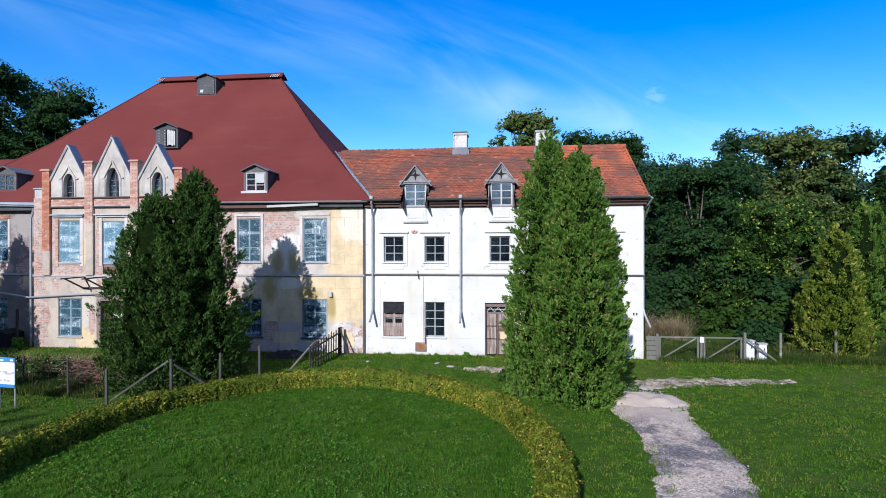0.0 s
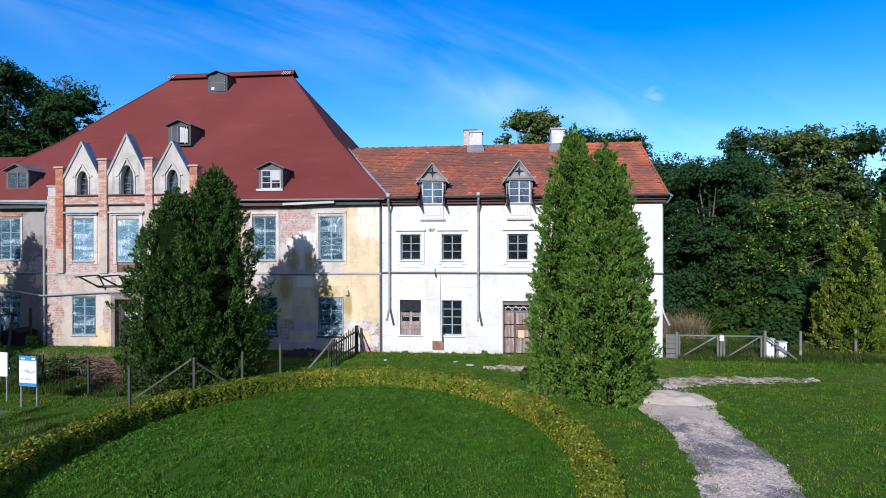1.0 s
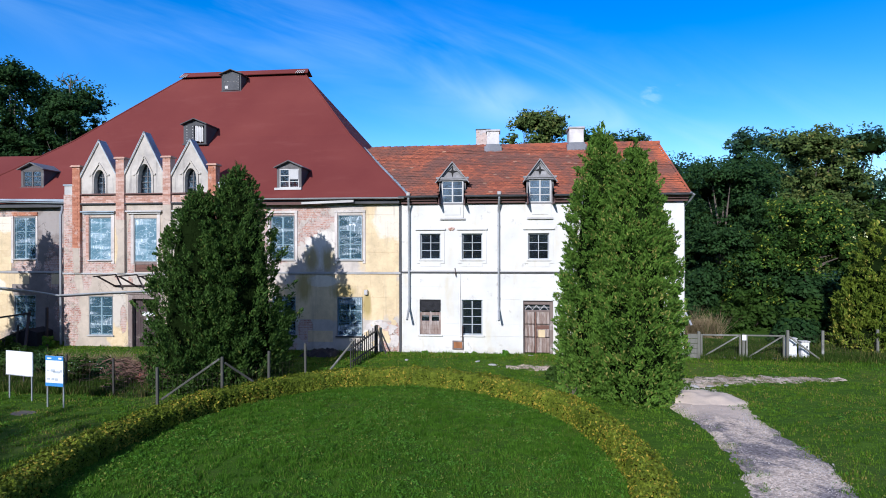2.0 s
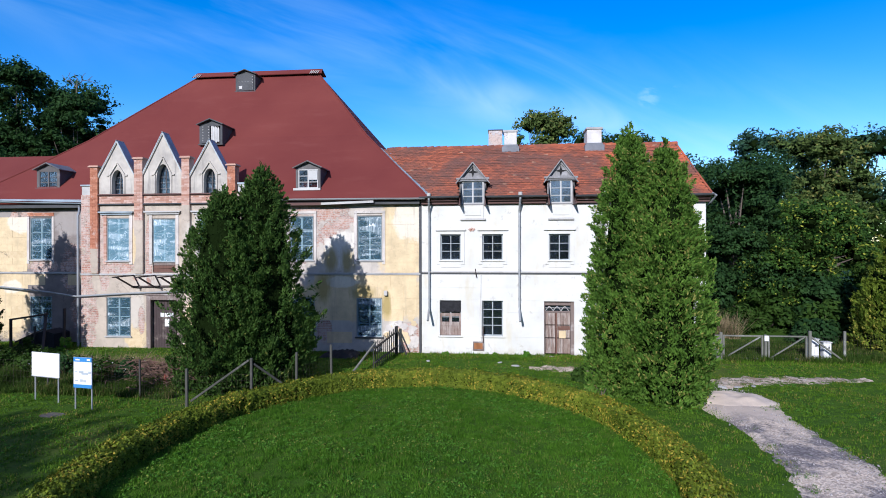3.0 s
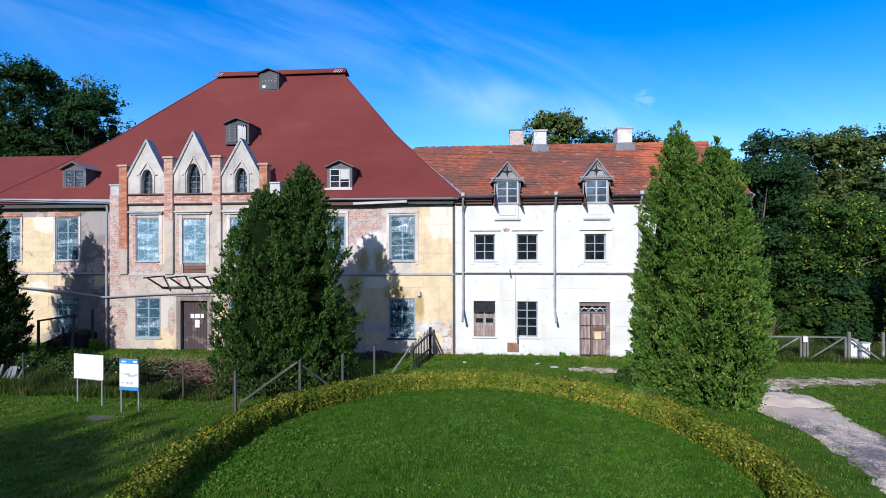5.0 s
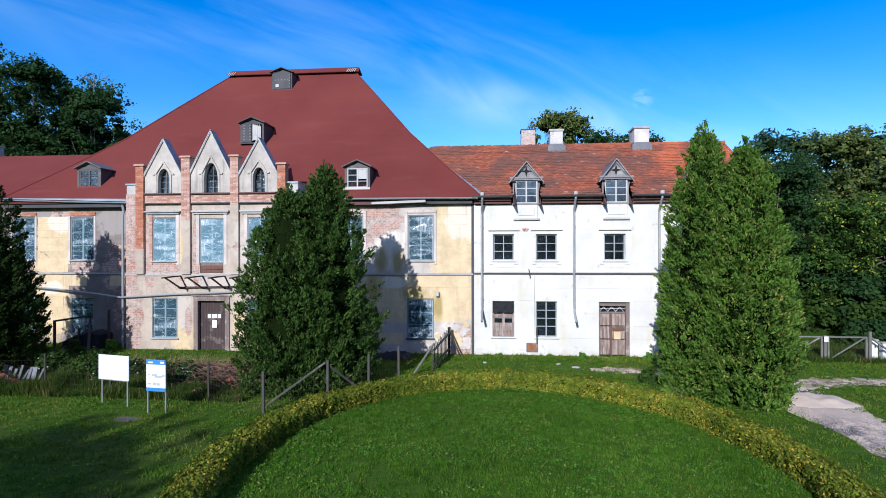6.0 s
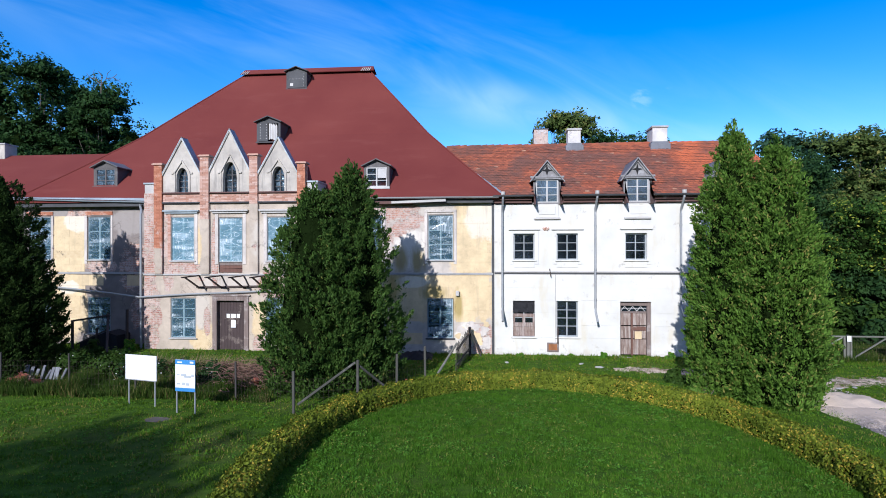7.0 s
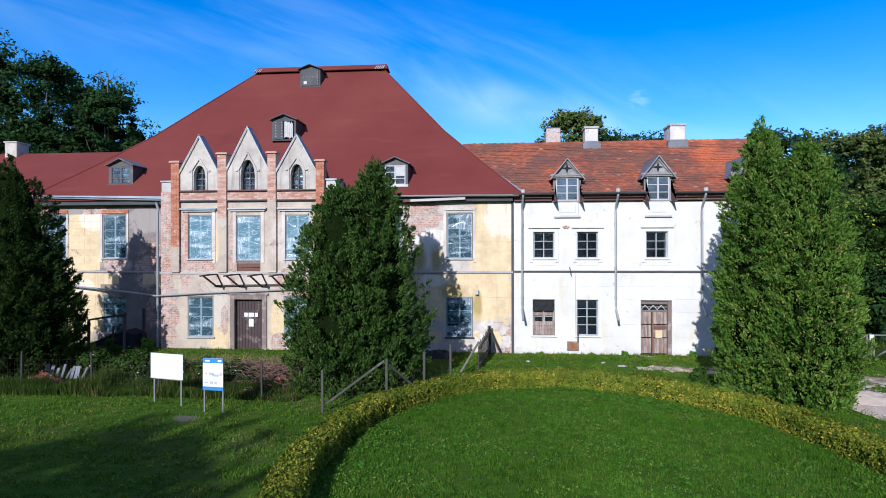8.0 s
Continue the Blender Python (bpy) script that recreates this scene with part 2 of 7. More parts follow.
def clay_tiles():
    k = Mat("clay_tiles")
    p, r = k.pos(), k.island()
    col = k.mix(r, (0.21, 0.055, 0.030), (0.36, 0.098, 0.046))
    r2 = k.math("FRACT", k.math("MULTIPLY", r, 13.7))
    col = k.mix(k.math("GREATER_THAN", r2, 0.985), col, (0.42, 0.21, 0.13))
    bright = k.ramp(k.noise(k.scaled(p, (1.0, 0.35, 0.35), (4.2, 0, 0)), 0.42, 2), 0.50, 0.66)
    col = k.mix(k.math("MULTIPLY", bright, 0.70), col, (0.54, 0.125, 0.045))
    old = k.ramp(k.math("ADD", k.noise(p, 0.55, 4, 0.6), k.math("MULTIPLY", k.noise(p, 6.0, 3), 0.25)), 0.54, 0.72)
    col = k.mix(k.math("MULTIPLY", old, 0.78), col, (0.105, 0.055, 0.045))
    lichen = k.ramp(k.noise(p, 9.0, 4, 0.7), 0.68, 0.76, 0, 0.4)
    col = k.mix(lichen, col, (0.33, 0.29, 0.20))
    return k.done(col, 0.85, k.bump(k.noise(p, 60.0, 4), 0.3, 0.004))


def brickwork(name="orange_brick", a=(0.34, 0.125, 0.070), b=(0.50, 0.215, 0.130)):
    k = Mat(name)
    p, r = k.pos(), k.island()
    col = k.mix(r, a, b)
    col = k.mix(k.ramp(k.noise(p, 3.0, 5, 0.7), 0.54, 0.68, 0, 0.75), col, (0.60, 0.49, 0.43))
    return k.done(col, 0.9, k.bump(k.noise(p, 50.0, 5), 0.4, 0.006))


def old_wood(name, color, pale=(0.42, 0.40, 0.38), share=0.5):
    k = Mat(name)
    p = k.local()
    grain = k.noise(k.scaled(p, (14, 14, 0.9)), 2.0, 6, 0.65)
    col = k.mix(k.ramp(grain, 0.3, 0.7), [c * 0.6 for c in color], color)
    col = k.mix(k.ramp(k.noise(p, 2.0, 5, 0.65), 0.75 - 0.4 * share, 0.9 - 0.4 * share, 0, 0.85), col, pale)
    col = k.mix(k.math("MULTIPLY", k.chance(), 0.35), col, [c * 0.45 for c in color])
    return k.done(col, 0.85, k.bump(grain, 0.4, 0.006))


def pane_glass(name="window_glass", sky_share=0.06, shift=(0, 0, 0)):
    """Clear glass under a thin blue diffuse film, painted for reflected sky."""
    k = Mat(name)
    gl = k.node("BsdfGlossy", Color=(0.9, 0.95, 1.0), Roughness=0.03)
    tr = k.node("BsdfTransparent", Color=(0.55, 0.62, 0.68))
    wob = k.bump(k.noise(k.pos(), 2.5, 2), 0.25, 0.02)
    k.put(gl.inputs["Normal"], wob)
    fr = k.node("Fresnel", IOR=1.5)
    f = k.math("ADD", k.math("MULTIPLY", fr.outputs[0], 1.0), 0.03)
    mx = k.node("MixShader", Fac=f)
    k.t.links.new(tr.outputs[0], mx.inputs[1])
    k.t.links.new(gl.outputs[0], mx.inputs[2])
    # reflected sky painted as a patchy blue diffuse layer
    sky_film = k.node("BsdfDiffuse", Color=(0.30, 0.40, 0.52))
    dm = k.node("MixShader", Fac=k.ramp(k.noise(k.scaled(k.pos(), (1, 1, 1), shift), 1.1, 4, 0.6), 0.35, 0.70, sky_share * 0.4, sky_share * 1.5))
    k.t.links.new(mx.outputs[0], dm.inputs[1])
    k.t.links.new(sky_film.outputs[0], dm.inputs[2])
    k.t.links.new(dm.outputs[0], k.out.inputs["Surface"])
    return k.m


def plastic_film(name="plastic_film", clear=0.45, tint=(0.15, 0.31, 0.41), milky=0.5):
    """Wrinkled translucent sheeting over a window: crease glints painted white in fans and bands."""
    k = Mat(name)
    p = k.local()
    folds = k.noise(k.scaled(p, (0.8, 1, 1.5), rot=(0, radians(24), 0)), 1.9, 2, 0.5, 1.4)
    fans = k.noise(k.scaled(p, (4.2, 1, 0.9), rot=(0, radians(-28), 0)), 1.5, 2, 0.5, 0.4)
    bands = k.noise(k.scaled(p, (0.4, 1, 2.2)), 1.2, 2, 0.5, 0.3)
    ridge = k.ramp(k.math("ABSOLUTE", k.math("SUBTRACT", folds, 0.5)), 0.0, 0.014, 1, 0)
    spokes = k.ramp(k.math("ABSOLUTE", k.math("SUBTRACT", fans, 0.5)), 0.0, 0.035, 1, 0)
    where = k.ramp(bands, 0.52, 0.60)
    white = k.math("MAXIMUM", k.math("MULTIPLY", ridge, 0.7), k.math("MULTIPLY", k.math("MULTIPLY", where, k.math("ADD", 0.35, k.math("MULTIPLY", spokes, 0.65))), 0.9))
    white = k.math("ADD", white, k.math("MULTIPLY", k.ramp(k.noise(p, 1.7, 4, 0.6), 0.42, 0.66), milky * 0.6), True)
    h = k.math("ADD", folds, k.math("MULTIPLY", fans, 0.6))
    col = k.mix(white, tint, (0.74, 0.82, 0.88))
    k.done(col, 0.20, k.bump(h, 0.6, 0.05), spec=0.6)
    tr = k.node("BsdfTransparent", Color=(0.70, 0.86, 0.92))
    mx = k.node("MixShader", Fac=k.math("SUBTRACT", clear, k.math("MULTIPLY", white, 0.55), True))
    k.t.links.new(k.bsdf.outputs[0], mx.inputs[1])
    k.t.links.new(tr.outputs[0], mx.inputs[2])
    k.t.links.new(mx.outputs[0], k.out.inputs["Surface"])
    return k.m


def soil_and_turf():
    k = Mat("turf")
    p = k.pos()
    big, mid, fine = k.noise(p, 0.22, 4), k.noise(p, 1.3, 5, 0.65), k.noise(p, 22.0, 6, 0.7)
    mown = k.noise(k.scaled(p, (0.5, 2.6, 1), rot=(0, 0, radians(24))), 1.6, 4, 0.6)
    col = k.mix(k.ramp(mid, 0.3, 0.7), (0.036, 0.088, 0.007), (0.082, 0.155, 0.013))
    col = k.mix(k.ramp(mown, 0.45, 0.65, 0, 0.5), col, (0.020, 0.048, 0.008))
    col = k.mix(k.ramp(k.math("ADD", big, k.math("MULTIPLY", mid, 0.25)), 0.68, 0.84, 0, 0.6), col, (0.120, 0.115, 0.035))
    col = k.mix(k.ramp(fine, 0.45, 0.7, 0, 0.6), col, (0.016, 0.042, 0.006))
    return k.done(col, 0.95, k.bump(fine, 0.6, 0.03), spec=0.1)


def gravel(name, sandy):
    """Loose pinkish gravel with violet-grey worn patches, and pale sand where it was spread."""
    k = Mat(name)
    p = k.pos()
    v = k.node("TexVoronoi", Vector=p, Scale=26.0)
    big, mid, fine = k.noise(p, 0.8, 5, 0.65), k.noise(p, 3.0, 6, 0.7), k.noise(p, 70.0, 4)
    speck = k.axis(v.outputs["Color"], 0)
    col = k.mix(speck, (0.40, 0.31, 0.24), (0.80, 0.66, 0.53))
    worn = k.mix(speck, (0.12, 0.104, 0.102), (0.31, 0.27, 0.265))
    patch = k.ramp(k.math("ADD", big, k.math("MULTIPLY", mid, 0.3)), 0.60, 0.70, 0, 0.95 if sandy else 0.35)
    col = k.mix(patch, col, worn)
    lo = 0.60 if sandy else 0.50
    col = k.mix(k.ramp(k.noise(k.scaled(p, (1, 1, 1), (7, 3, 0)), 2.5, 7, 0.75), lo, lo + 0.06, 0, 0.9), col, (0.055, 0.085, 0.018))
    if not sandy:
        col = k.mix(k.ramp(k.noise(p, 1.2, 5, 0.7), 0.45, 0.6, 0, 0.7), col, (0.26, 0.19, 0.125))
    if sandy:
        where = k.math("ADD", k.axis(p, 1), k.math("MULTIPLY", k.math("SUBTRACT", k.noise(p, 1.6, 6, 0.75), 0.5), 3.0))
        sand = k.mix(k.noise(p, 3.0, 6, 0.75), (0.52, 0.41, 0.33), (0.72, 0.59, 0.48))
        col = k.mix(k.ramp(where, -8.5, -7.5), col, sand)
    h = k.math("ADD", v.outputs["Distance"], k.math("MULTIPLY", fine, 0.4))
    return k.done(col, 0.95, k.bump(h, 0.5, 0.025), spec=0.05)


def pebbles():
    k = Mat("loose_stone")
    r = k.island()
    col = k.mix(r, (0.17, 0.155, 0.165), (0.62, 0.56, 0.53))
    return k.done(col, 0.9, k.bump(k.noise(k.pos(), 60.0, 4), 0.3, 0.005))


def streaked_render():
    """Grey lime plaster with cream and sooty runs."""
    k = Mat("grey_gable_render")
    p = k.pos()
    fine = k.noise(p, 35.0, 5, 0.7)
    col = k.mix(k.ramp(k.noise(p, 1.4, 6, 0.65), 0.35, 0.65), (0.37, 0.34, 0.305), (0.55, 0.505, 0.445))
    run = k.noise(k.scaled(p, (3.2, 3.2, 0.35)), 1.4, 5, 0.65)
    col = k.mix(k.ramp(run, 0.52, 0.70, 0, 0.6), col, (0.16, 0.145, 0.135))
    col = k.mix(k.ramp(k.noise(k.scaled(p, (2.6, 2.6, 0.5), (9, 4, 2)), 1.5, 5, 0.65), 0.56, 0.72, 0, 0.6), col, (0.52, 0.46, 0.37))
    return k.done(col, 0.9, k.bump(fine, 0.35, 0.012))


def weathered_door():
    """Planks with flaked pale paint over brown wood."""
    k = Mat("flaked_door_planks")
    p = k.local()
    grain = k.noise(k.scaled(p, (16, 16, 0.8)), 2.0, 6, 0.7)
    col = k.mix(k.ramp(grain, 0.35, 0.65), (0.13, 0.080, 0.065), (0.33, 0.255, 0.22))
    flake = k.noise(k.scaled(p, (5, 5, 0.7)), 2.2, 6, 0.7)
    col = k.mix(k.ramp(flake, 0.46, 0.60, 0, 0.8), col, (0.45, 0.40, 0.37))
    col = k.mix(k.math("MULTIPLY", k.chance(), 0.3), col, (0.20, 0.13, 0.10))
    return k.done(col, 0.85, k.bump(grain, 0.4, 0.006))


MOSS = (0.36, 0.27, 0.09)
M_MAIN = layered_wall("weathered_plaster", (0.53, 0.475, 0.42), (0.74, 0.69, 0.62),
                      bricks=((-11.2, 5.6, 1.3, 1.6), (-9.5, 6.0, 1.0, 0.75), (-12.3, 2.6, 0.9, 1.6), (-9.75, 1.0, 0.35, 0.65), (-5.9, 0.75, 0.65, 0.75), (-11.6, 0.5, 1.4, 0.5)),
                      ochres=((-6.4, 5.0, 0.95, 1.9), (-8.0, 2.5, 3.4, 0.95)), limes=((-5.75, 6.1, 0.75, 0.9), (-8.9, 4.7, 0.75, 0.85), (-6.6, 0.9, 0.45, 0.6)),
                      stains=((-9.45, 4.2, 0.22, 0.45, MOSS), (-8.7, 4.15, 0.22, 0.45, MOSS), (-9.8, 3.0, 0.25, 0.5, MOSS), (-8.0, 2.75, 0.4, 0.25, MOSS), (-6.95, 2.2, 0.15, 0.5, MOSS)), loose=0.30, cracks=0.3)
M_BAY = layered_wall("bay_plaster", (0.48, 0.405, 0.33), (0.58, 0.52, 0.45),
                     bricks=((-20.4, 5.0, 0.35, 2.6), (-19.5, 4.5, 0.30, 2.0), (-19.0, 3.85, 0.9, 0.25), (-17.4, 4.6, 0.16, 1.5), (-14.6, 3.0, 0.9, 0.7), (-17.75, 1.5, 0.16, 0.7), (-15.4, 0.5, 0.3, 0.5), (-20.3, 1.8, 0.5, 1.4)),
                     ochres=((-18.2, 4.9, 0.25, 0.8), (-18.0, 0.9, 0.6, 0.7), (-15.4, 1.6, 0.35, 0.8)), limes=((-16.2, 3.3, 1.9, 0.35), (-18.0, 2.1, 0.4, 0.9), (-14.7, 5.0, 1.0, 1.2)), loose=0.42)
M_LEFT = layered_wall("grey_plaster", (0.235, 0.20, 0.185), (0.34, 0.305, 0.285),
                      bricks=((-21.5, 3.8, 1.0, 1.25), (-24.5, 5.9, 0.7, 0.8), (-21.3, 1.8, 0.7, 0.9), (-23.4, 3.9, 0.8, 0.3)),
                      ochres=((-25.1, 4.6, 1.2, 1.2), (-25.4, 1.9, 1.5, 1.5)), limes=((-22.0, 5.9, 0.9, 0.6), (-24.9, 6.3, 0.9, 0.35)), loose=0.40, cracks=0.85)
M_WHITE = white_plaster()
M_RED = sheet_roof()
M_TILE = clay_tiles()
M_TILEEDGE = plain("grimy_tile_edge", (0.075, 0.035, 0.026), 0.95, vary=0.3)
M_BRICK = brickwork()
M_PALEBRICK = brickwork("washed_brick", (0.40, 0.20, 0.14), (0.58, 0.40, 0.33))
M_OCHRE = layered_wall("ochre_render", (0.68, 0.535, 0.33), (0.78, 0.70, 0.57), limes=((-5.75, 6.1, 0.85, 1.1), (-9.0, 3.2, 0.8, 0.25), (-24.6, 6.0, 0.6, 0.5), (-25.0, 2.9, 0.5, 0.3)), stains=((-9.8, 3.0, 0.25, 0.5, MOSS), (-8.0, 2.75, 0.4, 0.25, MOSS), (-6.95, 2.2, 0.15, 0.5, MOSS)), loose=0.12, cracks=0.12)
M_STONE = plain("grey_render", (0.40, 0.395, 0.39), 0.9, vary=0.28, scale=5)
M_PALE = plain("pale_trim", (0.50, 0.485, 0.465), 0.85, vary=0.15, scale=4)
M_ZINC = plain("zinc", (0.34, 0.355, 0.37), 0.55, 0.3, vary=0.2, scale=3)
M_BLUEZINC = plain("painted_flashing", (0.33, 0.39, 0.43), 0.55, 0.2, vary=0.3, scale=4)
M_TAR = plain("dark_felt", (0.060, 0.062, 0.068), 0.75, vary=0.3, scale=5)
M_BLACK = plain("black_plastic_and_pit_shade", (0.014, 0.014, 0.018), 0.85, vary=0.2)
M_IRON = plain("rusty_iron", (0.075, 0.055, 0.050), 0.7, 0.4, vary=0.35, scale=8)
M_FRAMEW = plain("white_frame_paint", (0.50, 0.495, 0.485), 0.6, vary=0.12, scale=8)
M_FRAMEG = plain("grey_frame_paint", (0.34, 0.37, 0.38), 0.7, vary=0.2, scale=8)
M_DORMER = old_wood("dormer_boards", (0.33, 0.32, 0.325), (0.50, 0.50, 0.515), 0.55)
M_OLDGREY = old_wood("grey_dormer_boards", (0.15, 0.14, 0.14), (0.30, 0.30, 0.31), 0.5)
M_GABLE = streaked_render()
M_STACK = layered_wall("stained_chimney_render", (0.56, 0.54, 0.525), (0.70, 0.69, 0.68), loose=0.22, cracks=0.6)
M_OLDSTACK = layered_wall("washed_brick_stack", (0.50, 0.45, 0.44), (0.60, 0.55, 0.53), loose=1.05, washed=1.0)
M_WORN = layered_wall("worn_surround", (0.58, 0.53, 0.49), (0.68, 0.64, 0.60), loose=0.35)
M_DOORPALE = weathered_door()
M_LEAD = plain("dull_lead", (0.17, 0.18, 0.205), 0.65, 0.2, vary=0.25, scale=5)
M_BRICKRED = brickwork("red_brick", (0.19, 0.048, 0.032), (0.31, 0.095, 0.062))
M_PETAL = plain("pale_petals", (0.62, 0.62, 0.66), 0.7, vary=0.1)
M_CORNICE = old_wood("cornice_boards", (0.16, 0.085, 0.075), (0.34, 0.30, 0.28), 0.35)
M_DOORDARK = old_wood("dark_door_boards", (0.080, 0.055, 0.055), (0.28, 0.23, 0.20), 0.5)
M_BROWN = old_wood("brown_boards", (0.20, 0.10, 0.075), (0.38, 0.30, 0.26), 0.45)
M_DOORGREY = old_wood("grey_door_boards", (0.26, 0.20, 0.18), (0.46, 0.42, 0.40), 0.55)
M_POST = old_wood("fence_wood", (0.20, 0.20, 0.17), (0.33, 0.335, 0.31), 0.5)
M_FENCE = old_wood("grey_fence_wood", (0.085, 0.085, 0.072), (0.19, 0.19, 0.165), 0.45)
M_DARKPOST = old_wood("dark_fence_wood", (0.060, 0.055, 0.050), (0.15, 0.14, 0.13), 0.4)
M_GLASS = pane_glass(sky_share=0.03)
M_SKYGLASS = pane_glass("sky_tinted_glass", 0.16, (4, 1, 2))
M_FILM = plastic_film(clear=0.72, tint=(0.11, 0.235, 0.31), milky=0.12)
M_FILM2 = plastic_film("dense_film", 0.45, (0.13, 0.17, 0.21), 0.6)
M_FILM3 = plastic_film("milky_film", 0.42, (0.19, 0.36, 0.45), 0.22)
# near-black that paints the shade behind openings
M_INNERSHADE = plain("inner_shade_black", (0.012, 0.012, 0.013), 0.95, vary=0.2)
M_TURF = soil_and_turf()
M_GRAVEL = gravel("gravel", True)
M_THIN = gravel("thin_gravel", False)
M_STONES = pebbles()
M_SAND = plain("pale_sand", (0.63, 0.51, 0.41), 0.95, vary=0.14, scale=5, bump=0.5)
M_GRASS = leafy("grass_blades", (0.022, 0.085, 0.005), (0.135, 0.290, 0.028), (0.20, 0.24, 0.05), 0.4, 0.6, 0.08, 0.5, 4.5)
M_MEADOW = leafy("meadow_blades", (0.026, 0.085, 0.006), (0.165, 0.290, 0.027), (0.27, 0.24, 0.06), 0.35, 0.6, 0.14, 0.35, 3.5)
M_RANK = leafy("rank_blades", (0.016, 0.045, 0.006), (0.090, 0.150, 0.026), (0.22, 0.19, 0.07), 0.35, 0.65, 0.12, 0.5, 2.0)
M_WEED = leafy("weed_leaves", (0.045, 0.150, 0.012), (0.150, 0.330, 0.045), (0.26, 0.30, 0.06), 0.4, 0.55, 0.12, 0.6, 5.0)
M_DRY = leafy("dry_stalks", (0.20, 0.15, 0.09), (0.36, 0.28, 0.16), (0.10, 0.12, 0.04), 0.2, 0.8)
M_THUJA = leafy("thuja_sprays", (0.018, 0.064, 0.009), (0.182, 0.325, 0.052), (0.30, 0.30, 0.08), 0.3, 0.55, 0.08, 0.9, 2.6)
M_THUJA2 = leafy("dark_thuja_sprays", (0.011, 0.038, 0.009), (0.100, 0.185, 0.038), (0.16, 0.18, 0.045), 0.28, 0.55, 0.03, 0.9, 2.6)
M_DARKTHUJA = leafy("deep_green_sprays", (0.009, 0.024, 0.006), (0.046, 0.085, 0.018), None, 0.25, 0.6, patch=0.9)
M_HEDGE = leafy("hedge_leaves", (0.026, 0.056, 0.006), (0.232, 0.280, 0.030), (0.40, 0.31, 0.045), 0.12, 0.5, 0.13, 0.5, 4.0)
M_OAK = leafy("oak_leaves", (0.006, 0.025, 0.009), (0.052, 0.112, 0.032), None, 0.3, 0.55, patch=0.3, fleck=1.0)
M_MAPLE = leafy("maple_leaves", (0.012, 0.044, 0.008), (0.086, 0.170, 0.030), (0.32, 0.35, 0.05), 0.3, 0.55, 0.12, 0.35, 1.2)
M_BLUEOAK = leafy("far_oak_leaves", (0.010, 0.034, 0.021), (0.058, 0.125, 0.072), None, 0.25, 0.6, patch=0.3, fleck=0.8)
M_CHEST = leafy("chestnut_leaves", (0.026, 0.050, 0.012), (0.152, 0.210, 0.058), (0.25, 0.24, 0.07), 0.3, 0.55, 0.10, 0.3, 0.9)
M_BUSH = leafy("bush_leaves", (0.010, 0.034, 0.006), (0.070, 0.130, 0.024), None, 0.35, 0.55, patch=0.5, fleck=1.6)
M_YELLOW = leafy("yellow_green_sprays", (0.040, 0.090, 0.010), (0.260, 0.330, 0.045), (0.44, 0.40, 0.08), 0.3, 0.5, 0.12, 0.5, 1.8)
M_BARK = plain("bark", (0.13, 0.105, 0.085), 0.95, vary=0.35, scale=7, bump=0.6, stretch=(1, 1, 0.3))
M_DEAD = plain("dead_branches", (0.20, 0.115, 0.085), 0.9, vary=0.4, scale=9)

# near-black for foliage fillers: the inner shade is put into the colour
def foliage_shade_core():
    k = Mat("foliage_shade_core")
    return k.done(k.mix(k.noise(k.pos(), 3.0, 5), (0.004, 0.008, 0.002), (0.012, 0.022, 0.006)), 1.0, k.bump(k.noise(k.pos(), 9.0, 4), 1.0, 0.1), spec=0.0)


M_SHADECORE = foliage_shade_core()

# ---- mesh helpers ----


def link_mesh(name, bm, material, parent=None, label="", smooth=False):
    me = bpy.data.meshes.new(name)
    bm.normal_update()
    bm.to_mesh(me)
    bm.free()
    me.materials.append(material)
    if smooth:
        me.shade_smooth()
    ob = new(name, me)
    if parent is not None:
        ob.parent = parent
        ob.matrix_parent_inverse = parent.matrix_basis.inverted()
    if label:
        tagged(ob, label)
    return ob


def part(name, bm, material, parent, label=""):
    return link_mesh(name, bm, material, parent, label)


def thing(name, at, label, category, group="", kind=""):
    ob = new(name)
    ob.location = at
    ob.empty_display_size = 0.3
    return tagged(ob, label, category, group, kind)


def arrays_mesh(name, verts, faces, material, parent=None, label="", second=None, which=None):
    """A mesh from numpy arrays of corners and of triangles or quads."""
    me = bpy.data.meshes.new(name)
    verts, faces = np.asarray(verts, np.float32), np.asarray(faces, np.int32)
    n, k = faces.shape
    me.vertices.add(len(verts))
    me.vertices.foreach_set("co", verts.ravel())
    me.loops.add(n * k)
    me.loops.foreach_set("vertex_index", faces.ravel())
    me.polygons.add(n)
    me.polygons.foreach_set("loop_start", np.arange(0, n * k, k, dtype=np.int32))
    me.materials.append(material)
    if second is not None:
        me.materials.append(second)
        me.polygons.foreach_set("material_index", np.asarray(which, np.int32))
    me.update(calc_edges=True)
    ob = new(name, me)
    if parent is not None:
        ob.parent = parent
        ob.matrix_parent_inverse = parent.matrix_basis.inverted()
    if label:
        tagged(ob, label)
    return ob


def box(bm, x0, x1, y0, y1, z0, z1, bevel=0.0):
    m = Matrix.LocRotScale(((x0 + x1) / 2, (y0 + y1) / 2, (z0 + z1) / 2), None, (x1 - x0, y1 - y0, z1 - z0))
    made = bmesh.ops.create_cube(bm, size=1.0, matrix=m)["verts"]
    if bevel:
        edges = list({e for v in made for e in v.link_edges})
        bmesh.ops.bevel(bm, geom=edges, offset=bevel, segments=1, affect="EDGES")
    return bm


def boxes(*rows, bevel=0.0):
    bm = bmesh.new()
    for r in rows:
        box(bm, *r, bevel=bevel)
    return bm


